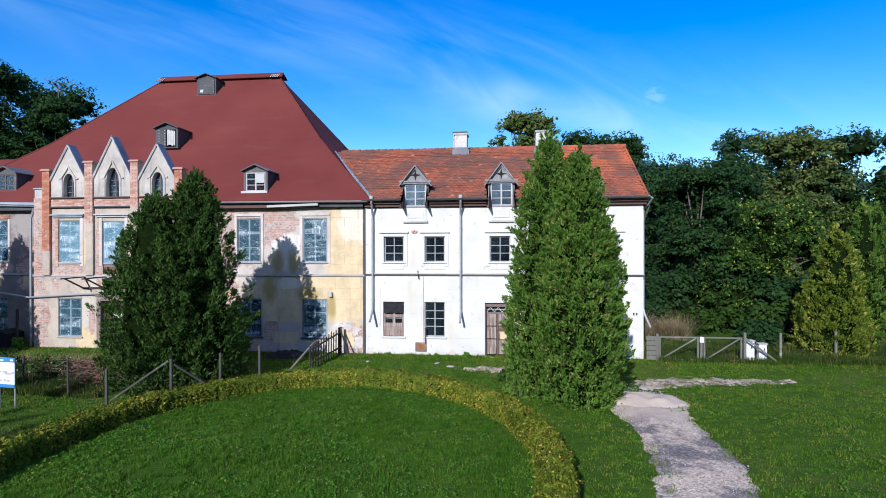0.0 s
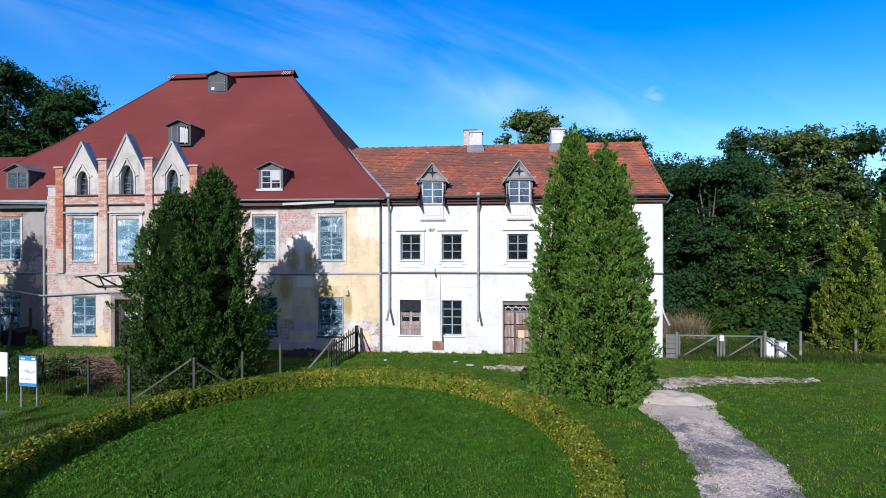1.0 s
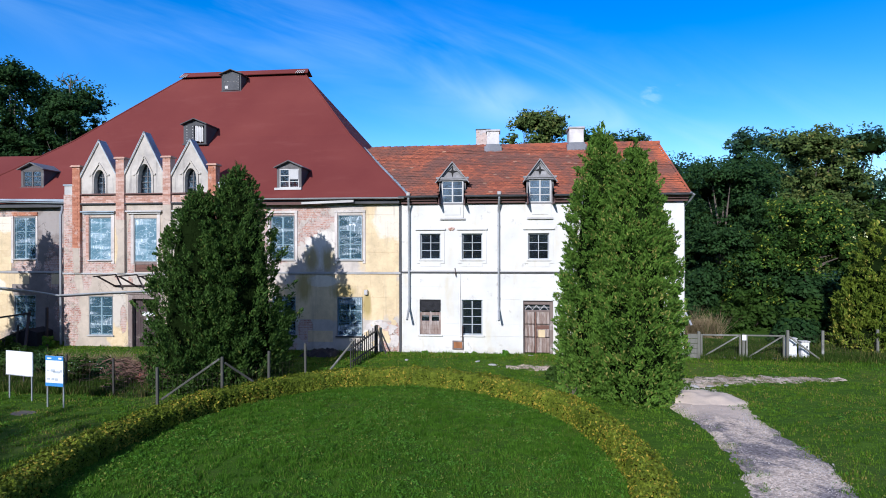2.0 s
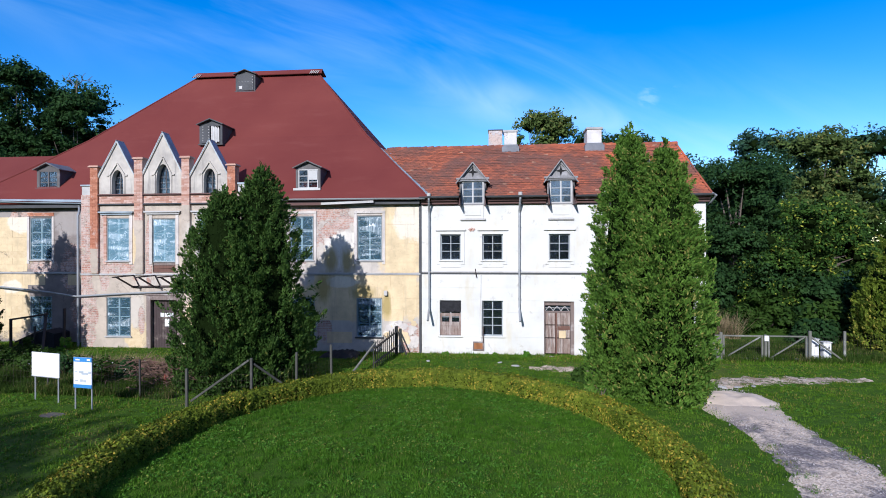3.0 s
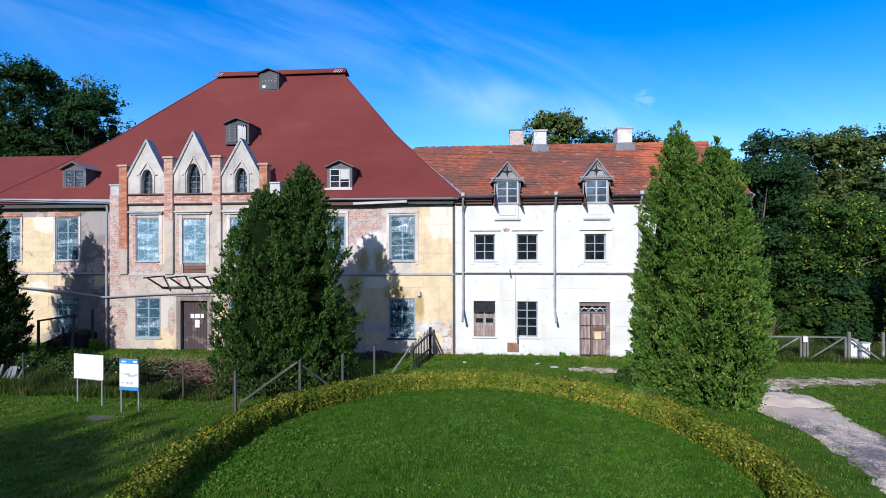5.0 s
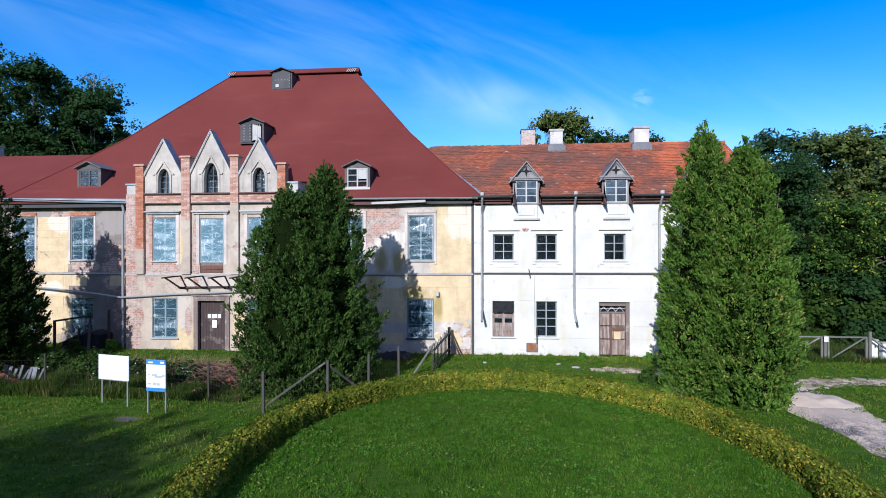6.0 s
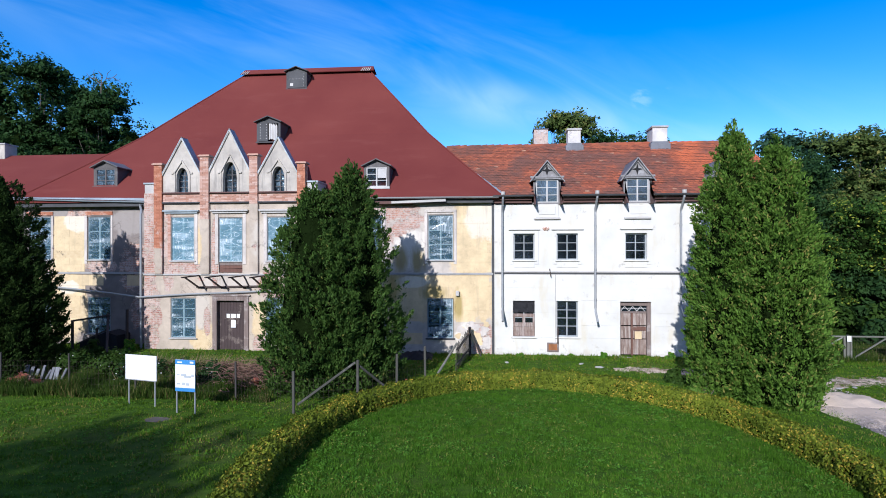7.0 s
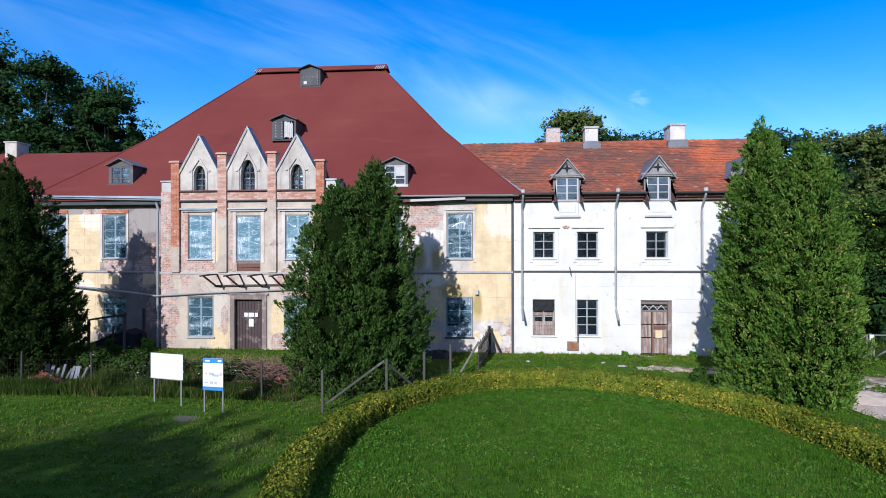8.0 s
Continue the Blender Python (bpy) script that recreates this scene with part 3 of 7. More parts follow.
def beam(bm, a, b, w, d=None, bevel=0.0):
    """A squared bar from a to b."""
    a, b = Vector(a), Vector(b)
    q = (b - a).to_track_quat("Z", "Y")
    m = Matrix.LocRotScale((a + b) / 2, q, (w, d or w, (b - a).length))
    made = bmesh.ops.create_cube(bm, size=1.0, matrix=m)["verts"]
    if bevel:
        bmesh.ops.bevel(bm, geom=list({e for v in made for e in v.link_edges}), offset=bevel, segments=1, affect="EDGES")
    return bm


def ring_frame(x0, x1, y0, y1, z0, z1, w):
    """A rectangular frame of bars, all one piece."""
    bm = bmesh.new()
    loops = []
    for y in (y0, y1):
        for d in (0, w):
            loops.append([bm.verts.new((x, y, z)) for x, z in ((x0 + d, z0 + d), (x1 - d, z0 + d), (x1 - d, z1 - d), (x0 + d, z1 - d))])
    for a, b in ((0, 1), (2, 3), (0, 2), (1, 3)):
        for i in range(4):
            j = (i + 1) % 4
            bm.faces.new((loops[a][i], loops[a][j], loops[b][j], loops[b][i]))
    bmesh.ops.recalc_face_normals(bm, faces=bm.faces[:])
    return bm


def tube(bm, points, r, sides=8):
    """A round tube along points."""
    rings = []
    pts = [Vector(p) for p in points]
    for i, p in enumerate(pts):
        d = (pts[min(i + 1, len(pts) - 1)] - pts[max(i - 1, 0)]).normalized()
        side = d.cross(Vector((0.31, 0.2, 0.93))).normalized() if abs(d.z) < 0.9 else d.cross(Vector((1, 0.1, 0))).normalized()
        up = d.cross(side)
        rr = r[i] if isinstance(r, (list, tuple)) else r
        rings.append([bm.verts.new(p + rr * (side * math.cos(a) + up * math.sin(a))) for a in (2 * math.pi * k / sides for k in range(sides))])
    for a, b in zip(rings, rings[1:]):
        for k in range(sides):
            bm.faces.new((a[k], a[(k + 1) % sides], b[(k + 1) % sides], b[k]))
    bm.faces.new(rings[0][::-1])
    bm.faces.new(rings[-1])
    return bm


def prism(bm, poly, offset):
    """A closed solid: the flat polygon poly (3D points) pushed along offset."""
    low = [bm.verts.new(p) for p in poly]
    high = [bm.verts.new(Vector(p) + Vector(offset)) for p in poly]
    n = len(poly)
    bm.faces.new(low[::-1])
    bm.faces.new(high)
    for i in range(n):
        bm.faces.new((low[i], low[(i + 1) % n], high[(i + 1) % n], high[i]))
    bmesh.ops.recalc_face_normals(bm, faces=bm.faces[:])
    return bm


def wall_mesh(x0, x1, z0, z1, y, thick, openings):
    """A wall along x with its front at y, with openings (x0, x1, z0, z1) cut through and their reveals."""
    xs = sorted({x0, x1, *(v for o in openings for v in o[:2] if x0 < v < x1)})
    zs = sorted({z0, z1, *(v for o in openings for v in o[2:4] if z0 < v < z1)})
    solid = {}
    for i in range(len(xs) - 1):
        for j in range(len(zs) - 1):
            cx, cz = (xs[i] + xs[i + 1]) / 2, (zs[j] + zs[j + 1]) / 2
            solid[i, j] = not any(o[0] < cx < o[1] and o[2] < cz < o[3] for o in openings)
    bm = bmesh.new()
    seen = {}

    def v(i, j, back):
        if (i, j, back) not in seen:
            seen[i, j, back] = bm.verts.new((xs[i], y + thick * back, zs[j]))
        return seen[i, j, back]

    for (i, j), full in solid.items():
        if not full:
            continue
        bm.faces.new((v(i, j, 0), v(i + 1, j, 0), v(i + 1, j + 1, 0), v(i, j + 1, 0)))
        bm.faces.new((v(i, j, 1), v(i, j + 1, 1), v(i + 1, j + 1, 1), v(i + 1, j, 1)))
        for di, dj, a, b in ((-1, 0, (i, j), (i, j + 1)), (1, 0, (i + 1, j + 1), (i + 1, j)), (0, -1, (i + 1, j), (i, j)), (0, 1, (i, j + 1), (i + 1, j + 1))):
            if not solid.get((i + di, j + dj), False):
                bm.faces.new((v(*a, 0), v(*b, 0), v(*b, 1), v(*a, 1)))
    bmesh.ops.recalc_face_normals(bm, faces=bm.faces[:])
    return bm


def brick_mesh(x0, x1, z0, z1, y, depth, seed=0, height=0.078, width=0.262, gap=0.010):
    """Courses of single bricks with open joints, front near y."""
    rnd = random.Random(seed)
    bm = bmesh.new()
    box(bm, x0 + 0.004, x1 - 0.004, y + 0.014, y + depth, z0, z1)
    z, row = z0, 0
    while z < z1 - 0.02:
        top = min(z + height, z1)
        x = x0 - (width / 2 if row % 2 else 0)
        while x < x1 - 0.01:
            a, b = max(x, x0), min(x + width, x1)
            if b - a > 0.03:
                box(bm, a + gap / 2, b - gap / 2, y + rnd.uniform(-0.004, 0.007), y + 0.05, z + gap / 2, top - gap / 2)
            x += width
        z, row = z + height, row + 1
    return bm


def ground_height(x, y):
    """The lie of the land: level, rising a little to the house, with a low bank before its older half."""
    def step(a, b, v):
        v = min(1.0, max(0.0, (v - a) / (b - a)))
        return v * v * (3 - 2 * v)
    h = 0.12 * step(-4.0, -0.5, y)
    h += 0.20 * step(-5.2, -3.6, y) * (1 - step(-12.8, -10.5, x))
    h += 0.9 * step(4, 30, y) * step(8, 20, x)
    return h

# ---- ground and paths ----


def spread(lo, hi, step, far):
    """Grid lines: even between lo and hi, ever wider out to far."""
    mid = list(np.arange(lo, hi + step / 2, step))
    out, v, s = [], hi, step
    while v < far:
        s *= 1.45
        v += s
        out.append(v)
    low, v, s = [], lo, step
    while v > -far:
        s *= 1.45
        v -= s
        low.append(v)
    return np.array(low[::-1] + mid + out)


def build_ground():
    xs, ys = spread(-34, 24, 0.4, 3500), spread(-27, 8, 0.35, 3500)
    verts = np.zeros((len(ys), len(xs), 3))
    for j, y in enumerate(ys):
        for i, x in enumerate(xs):
            z = ground_height(x, y)
            if -40 < x < 40 and -30 < y < 40:
                z += 0.035 * (noise.noise((x * 0.5, y * 0.5, 0)) + 0.5 * noise.noise((x * 1.7, y * 1.7, 4))) * (1 if y < -1.5 else 0.3)
            verts[j, i] = x, y, z
    n = np.arange(len(xs) * len(ys)).reshape(len(ys), len(xs))
    faces = np.stack([n[:-1, :-1], n[:-1, 1:], n[1:, 1:], n[1:, :-1]], -1).reshape(-1, 4)
    ob = arrays_mesh("ground", verts.reshape(-1, 3), faces, M_TURF)
    ob.data.shade_smooth()
    return tagged(ob, "mown green turf with bare and yellowed patches", "ground", kind="structure")


def land(x, y):
    return ground_height(x, y) + 0.035 * (noise.noise((x * 0.5, y * 0.5, 0)) + 0.5 * noise.noise((x * 1.7, y * 1.7, 4))) * (1 if y < -1.5 else 0.3)


def ribbon(name, line, material, label, seed, rise=0.035, across=26, ragged=0.03):
    """A path along (x, y, half width) stations, draped on the ground with a ragged edge."""
    pts = []
    for (xa, ya, wa), (xb, yb, wb) in zip(line, line[1:]):
        n = max(2, int(math.hypot(xb - xa, yb - ya) / 0.09))
        for k in range(n):
            f = k / n
            pts.append((xa + (xb - xa) * f, ya + (yb - ya) * f, wa + (wb - wa) * f))
    pts.append(line[-1])
    smooth = []
    for i in range(len(pts)):
        some = pts[max(0, i - 9):i + 10]
        smooth.append([sum(p[k] for p in some) / len(some) for k in range(3)])
    verts, faces = [], []
    for i, (x, y, w) in enumerate(smooth):
        a, b = smooth[max(0, i - 1)], smooth[min(len(smooth) - 1, i + 1)]
        d = Vector((b[0] - a[0], b[1] - a[1])).normalized()
        nrm = Vector((-d.y, d.x))
        for k in range(across + 1):
            f = 2 * k / across - 1
            side = 1 if f > 0 else -1
            e = 1.22 + 0.16 * noise.noise((i * 0.04, side * 5.0 + seed, 0))
            px, py = x + nrm.x * w * f * e, y + nrm.y * w * f * e
            lift = rise * (1 - f ** 2) - 0.035 * f ** 4
            rough = 0.5 * noise.noise((px * 2.2, py * 2.2, seed)) + 0.35 * noise.noise((px * 5.5, py * 5.5, seed)) + 0.25 * noise.noise((px * 12, py * 12, seed))
            verts.append((px, py, land(px, py) + lift + ragged * rough * (0.35 + abs(f))))
    m = across + 1
    for i in range(len(smooth) - 1):
        for k in range(across):
            faces.append((i * m + k, i * m + k + 1, (i + 1) * m + k + 1, (i + 1) * m + k))
    ob = arrays_mesh(name, verts, [f[::-1] for f in faces], material)
    ob.data.shade_smooth()
    return tagged(ob, label, "path", kind="structure")


def sand_heap(x, y, rx, ry, h):
    """A low spread heap of sand with trodden hollows."""
    bm = bmesh.new()
    grid = []
    for i in range(41):
        row = []
        for j in range(29):
            u, v = i / 20 - 1, j / 14 - 1
            px, py = x + rx * u + 0.15 * v, y + ry * v
            d = math.hypot(u, v) + 0.22 * noise.noise((px * 1.3, py * 1.3, 8))
            up = max(0.0, 1 - d * d)
            row.append(bm.verts.new((px, py, land(px, py) - 0.03 + (h + 0.06) * up ** 0.8 * (1 + 0.30 * noise.noise((px * 2.6, py * 2.6, 3)) + 0.12 * noise.noise((px * 8, py * 8, 3))))))
        grid.append(row)
    for i in range(40):
        for j in range(28):
            bm.faces.new((grid[i][j], grid[i + 1][j], grid[i + 1][j + 1], grid[i][j + 1]))
    ob = link_mesh("sand_heap", bm, M_SAND, smooth=True)
    return tagged(ob, "low spread heap of pale pinkish sand on the path", "sand", kind="stuff")


ground = build_ground()
PATHS = [[(3.8, -29.5, 1.3), (4.0, -24, 1.3), (4.25, -16.5, 1.15), (4.58, -12.9, 1.02), (4.95, -11.5, 0.98), (5.05, -10.1, 0.90), (5.05, -9.0, 0.86), (4.95, -7.9, 0.98), (4.90, -6.7, 1.25), (4.88, -6.1, 1.36), (5.2, -5.3, 1.05), (5.35, -4.8, 0.7)],
         [(4.9, -4.35, 0.5), (6.3, -3.55, 0.65), (7.6, -3.35, 0.60), (9.0, -3.25, 0.45), (10.6, -3.05, 0.25), (11.4, -3.0, 0.10)],
         [(-1.3, -2.3, 0.25), (0.3, -2.35, 0.5), (1.8, -2.6, 0.6), (3.4, -3.1, 0.6), (5.0, -4.2, 0.6)]]
ribbon("path", PATHS[0], M_GRAVEL, "worn pinkish gravel path with pale sand at its head", 3, 0.045)
ribbon("path", PATHS[1], M_THIN, "thin pale gravel drive leading to the wooden gate", 14, 0.02, ragged=0.085)
ribbon("path", PATHS[2], M_THIN, "thin gravel patch before the white wall", 21, 0.015, ragged=0.08)

sand_heap(4.85, -6.05, 1.55, 0.95, 0.16)

# ---- openings of the facade ----
W_UP = [(-4.56, -3.68), (-2.74, -1.86), (0.10, 0.98), (4.66, 5.54)]
W_LOW = [(-4.60, -3.67), (-2.76, -1.86), (2.93, 3.83)]
WHITE_OPEN = [(a, b, 4.18, 5.29) for a, b in W_UP] + [(a, b, 0.90, 2.43) for a, b in W_LOW] + [(-0.12, 1.15, 0.12, 2.42)]
RIGHT_UP, RIGHT_LOW = [(-11.35, -10.28), (-8.25, -7.17)], [(-11.30, -10.22), (-8.29, -7.17)]
RIGHT_OPEN = [(a, b, 4.17, 6.13) for a, b in RIGHT_UP] + [(a, b, 0.79, 2.50) for a, b in RIGHT_LOW]
LEFT_X = [(-26.95, -25.87), (-24.04, -22.94)]
LEFT_OPEN = [(a, b, 4.19, 6.16) for a, b in LEFT_X] + [(a, b, 0.80, 2.47) for a, b in LEFT_X]
BAY_OPEN = [(-19.37, -18.34, 4.17, 6.05), (-17.22, -16.17, 3.64, 6.01), (-15.05, -14.04, 4.17, 6.03),
            (-19.40, -18.28, 0.82, 2.54), (-15.12, -14.00, 0.82, 2.57), (-17.50, -15.88, 0.27, 2.64)]
EAVE_Y, EAVE_Z = -0.36, 6.93
RIDGE_Y, RIDGE_Z = 7.45, 15.03
W_RIDGE_Y, W_RIDGE_Z = 4.30, 9.86
ROOF_LINE = [(0.0, 6.93), (1.8, 8.58), (3.75, 10.45), (5.6, 12.55), (7.80, 15.03)]


def inset(z):
    """How far the red roof has drawn in at a height."""
    return float(np.interp(z, [b for _, b in ROOF_LINE], [a for a, _ in ROOF_LINE]))



def window(parent, x0, x1, z0, z1, y, cols=2, rows=3, frame=M_FRAMEW, inset=0.10, film=None, label="", sill=M_PALE, bars=0.035, cut=None):
    """A casement in an opening: frame with glazing bars, one pane to each light, a sill, and sheeting where there is any."""
    yy = y + inset
    win = part("window", ring_frame(x0, x1, yy, yy + 0.07, z0, z1, 0.05), frame, parent, label)
    xs = [x0 + 0.05 + (x1 - x0 - 0.10) * i / cols for i in range(cols + 1)]
    zs = [z0 + 0.05 + (z1 - z0 - 0.10) * j / rows for j in range(rows + 1)]
    if cut:
        zs = [z0 + 0.05] + [z0 + 0.05 + (z1 - z0 - 0.10) * c for c in cut] + [z1 - 0.05]
    for x in xs[1:-1]:
        part("mullion", boxes((x - bars, x + bars, yy - 0.012, yy + 0.065, z0 + 0.05, z1 - 0.05)), frame, win)
    for z in zs[1:-1]:
        for xa, xb in zip(xs, xs[1:]):
            part("glazing_bar", boxes((xa + (bars if xa > xs[0] else 0), xb - (bars if xb < xs[-1] else 0), yy + 0.006, yy + 0.06, z - 0.014, z + 0.014)), frame, win)
    for xa, xb in zip(xs, xs[1:]):
        for za, zb in zip(zs, zs[1:]):
            p = part("pane", boxes((xa, xb, yy + 0.03, yy + 0.036, za, zb)), M_GLASS, win)
            p.visible_shadow = False
    if sill is not None:
        part("sill", boxes((x0 - 0.08, x1 + 0.08, y - 0.07, y + inset, z0 - 0.06, z0 - 0.002), bevel=0.01), sill, win)
    if film is not None:
        rnd = random.Random(int(x0 * 100))
        bm = bmesh.new()
        nx, nz = 14, 24
        grid = [[bm.verts.new((x0 + 0.01 + (x1 - x0 - 0.02) * i / nx, yy - 0.035 + 0.018 * noise.noise((i * 0.5 + x0 * 3, j * 0.35, z0)) * (0 < i < nx) + rnd.uniform(-0.003, 0.003),
                               z0 + 0.01 + (z1 - z0 - 0.02) * j / nz)) for i in range(nx + 1)] for j in range(nz + 1)]
        for j in range(nz):
            for i in range(nx):
                bm.faces.new((grid[j][i], grid[j][i + 1], grid[j + 1][i + 1], grid[j + 1][i]))
        f = part("plastic_sheet", bm, film, win, "wrinkled clear plastic sheet nailed over the window")
        f.data.shade_smooth()
        f.visible_shadow = False
        part("batten", ring_frame(x0 - 0.02, x1 + 0.02, yy - 0.06, yy - 0.035, z0 - 0.02, z1 + 0.02, 0.04), M_FRAMEG, win)
    return win


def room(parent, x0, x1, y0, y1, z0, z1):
    """Rooms behind the windows: floors and a rear wall painted near-black for shade."""
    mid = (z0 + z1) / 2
    part("inner_wall", boxes((x0, x1, y1, y1 + 0.1, z0, z1)), M_INNERSHADE, parent)
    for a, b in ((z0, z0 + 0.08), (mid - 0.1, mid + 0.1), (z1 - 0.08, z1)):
        part("inner_floor", boxes((x0, x1, y0, y1, a, b)), M_INNERSHADE, parent)
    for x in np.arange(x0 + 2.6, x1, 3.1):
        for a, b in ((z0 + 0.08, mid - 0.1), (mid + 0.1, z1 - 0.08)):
            part("partition", boxes((x, x + 0.1, y0 + 0.05, y1, a, b)), M_INNERSHADE, parent)


def slab(bm, poly, thick):
    """A roof plane with thickness below it."""
    a, b, c = (Vector(p) for p in poly[:3])
    n = (b - a).cross(c - a).normalized()
    if n.z < 0:
        n = -n
    return prism(bm, poly, -n * thick)


def gutter(parent, x0, x1, y, z, sag=0.0, material=M_ZINC, r=0.075):
    bm = bmesh.new()
    n, prev = max(4, int((x1 - x0) / 0.6)), None
    for i in range(n + 1):
        f = i / n
        x, dz = x0 + (x1 - x0) * f, -sag * f + 0.012 * noise.noise((f * 9, x0, 0))
        ring = [bm.verts.new((x, y + rr * math.cos(a), z + dz + rr * math.sin(a))) for rr in (r, r - 0.012) for a in (math.pi + math.pi * k / 6 for k in range(7))]
        if prev:
            for k in range(6):
                bm.faces.new((prev[k], prev[k + 1], ring[k + 1], ring[k]))
                bm.faces.new((prev[7 + k + 1], prev[7 + k], ring[7 + k], ring[7 + k + 1]))
            bm.faces.new((prev[0], ring[0], ring[7], prev[7]))
            bm.faces.new((prev[6], prev[13], ring[13], ring[6]))
        prev = ring
    bmesh.ops.recalc_face_normals(bm, faces=bm.faces[:])
    return part("gutter", bm, material, parent)


# ---- main block ----
manor = thing("manor_house", (-16.0, 0, 0), "old manor with peeling ochre plaster and a red hipped roof", "house")


def build_manor():
    part("wall", wall_mesh(-13.25, -5.42, -0.2, 6.75, 0.0, 0.55, RIGHT_OPEN), M_MAIN, manor, "peeling ochre and grey plaster with bare brick patches")
    part("wall", wall_mesh(-27.4, -20.55, -0.2, 6.75, 0.0, 0.55, LEFT_OPEN), M_LEFT, manor, "grey and ochre plaster, fallen off in patches to the brick")
    part("wall", wall_mesh(-20.63, -13.15, -0.2, 7.10, -1.0, 0.5, BAY_OPEN), M_BAY, manor, "washed-out pinkish plaster and brick of the bay")
    for row in ((-20.63, -20.2, -0.5, 0.2, -0.2, 7.1), (-13.6, -13.15, -0.5, 0.2, -0.2, 7.1)):
        part("wall", boxes(row), M_BAY, manor)
    for row in ((-27.4, -27.0, 0.55, 15.0, -0.2, 6.75), (-5.8, -5.42, 0.55, 15.0, -0.2, 6.75), (-27.4, -5.42, 15.0, 15.4, -0.2, 6.75)):
        part("wall", boxes(row), M_MAIN, manor)
    room(manor, -27.0, -5.8, 0.6, 5.0, 0.05, 6.7)
    # roof: four planes, flaring out towards the eaves
    rings = []
    for d, z in ROOF_LINE:
        k = d / ROOF_LINE[-1][0]
        rings.append([(-27.5 + 7.7 * k, EAVE_Y + d, z), (-5.08 - 7.50 * k, EAVE_Y + d, z), (-5.08 - 7.50 * k, 15.26 - d, z), (-27.5 + 7.7 * k, 15.26 - d, z)])
    bm = bmesh.new()
    vr = [[bm.verts.new(p) for p in ring] for ring in rings]
    low = [bm.verts.new(Vector(p) - Vector((0, 0, 0.14))) for p in rings[0]]
    for a, b in zip([low] + vr, vr):
        for i in range(4):
            bm.faces.new((a[i], a[(i + 1) % 4], b[(i + 1) % 4], b[i]))
    bm.faces.new(low[::-1])
    bm.faces.new(vr[-1])
    bmesh.ops.recalc_face_normals(bm, faces=bm.faces[:])
    roof = part("roof", bm, M_RED, manor, "dark red sheeted hipped roof with faded streaks")
    # ridge cap with a dark shadow gap, and torn ends
    bm = bmesh.new()
    for s in (-1, 1):
        slab(bm, [(-20.0, RIDGE_Y, RIDGE_Z + 0.20), (-12.3, RIDGE_Y, RIDGE_Z + 0.20), (-12.2, RIDGE_Y + 0.42 * s, RIDGE_Z - 0.16), (-20.1, RIDGE_Y + 0.42 * s, RIDGE_Z - 0.16)], 0.04)
    part("ridge_cap", bm, M_RED, roof)
    for i in range(9):
        x = (-20.0 if i < 4 else -12.9) + 0.11 * (i % 5)
        part("torn_strip", beam(bmesh.new(), (x, RIDGE_Y - 0.47, RIDGE_Z - 0.2), (x + 0.07, RIDGE_Y - 0.30, RIDGE_Z + 0.02), 0.05, 0.012), M_PALE, roof, "whitish torn edge of the roof sheeting")
    for i in (0, 1):
        part("hip_roll", tube(bmesh.new(), [ring[i] for ring in rings], 0.045, 6), M_RED, roof)
    # eaves: dark soffit board, gutters
    for row in ((-12.9, -5.45, -0.26, 0.0, 6.62, 6.79), (-27.4, -20.66, -0.26, 0.0, 6.62, 6.79)):
        part("eaves_board", boxes(row), M_TAR, manor)
    for row in ((-12.9, -8.9, -0.33, -0.28, 6.60, 6.72), (-27.4, -20.7, -0.33, -0.28, 6.60, 6.74)):
        part("fascia", boxes(row), M_CORNICE if row[0] > -20 else M_TAR, manor)
    part("loose_board", beam(bmesh.new(), (-9.8, -0.345, 6.66), (-7.45, -0.36, 6.73), 0.05, 0.10), M_PALE, manor, "pale loose board under the eaves")
    gutter(manor, -12.95, -5.2, EAVE_Y - 0.06, EAVE_Z - 0.04, 0.02)
    gutter(manor, -27.5, -20.7, EAVE_Y - 0.06, EAVE_Z + 0.06, 0.20, M_BLUEZINC, 0.06)
    bm = bmesh.new()
    prism(bm, [(-27.5, EAVE_Y - 0.05, EAVE_Z + 0.10), (-20.7, EAVE_Y - 0.05, EAVE_Z - 0.10), (-20.7, EAVE_Y + 0.02, EAVE_Z + 0.02), (-27.5, EAVE_Y + 0.02, EAVE_Z + 0.13)], (0, 0.01, 0.012))
    part("eaves_flashing", bm, M_BLUEZINC, manor, "bent bluish sheet flashing along the sagging eaves")
    # string course and plinth lines
    part("string_course", boxes((-13.1, -5.44, -0.06, 0.0, 3.54, 3.62)), M_STONE, manor)
    part("string_course", boxes((-27.4, -20.66, -0.06, 0.0, 3.54, 3.62)), M_STONE, manor)
    part("string_course", boxes((-20.66, -13.12, -1.05, -1.0, 3.53, 3.60)), M_STONE, manor)
    part("corner_strip", boxes((-5.50, -5.40, -0.05, 0.0, 0.0, 6.62)), M_TAR, manor)


build_manor()


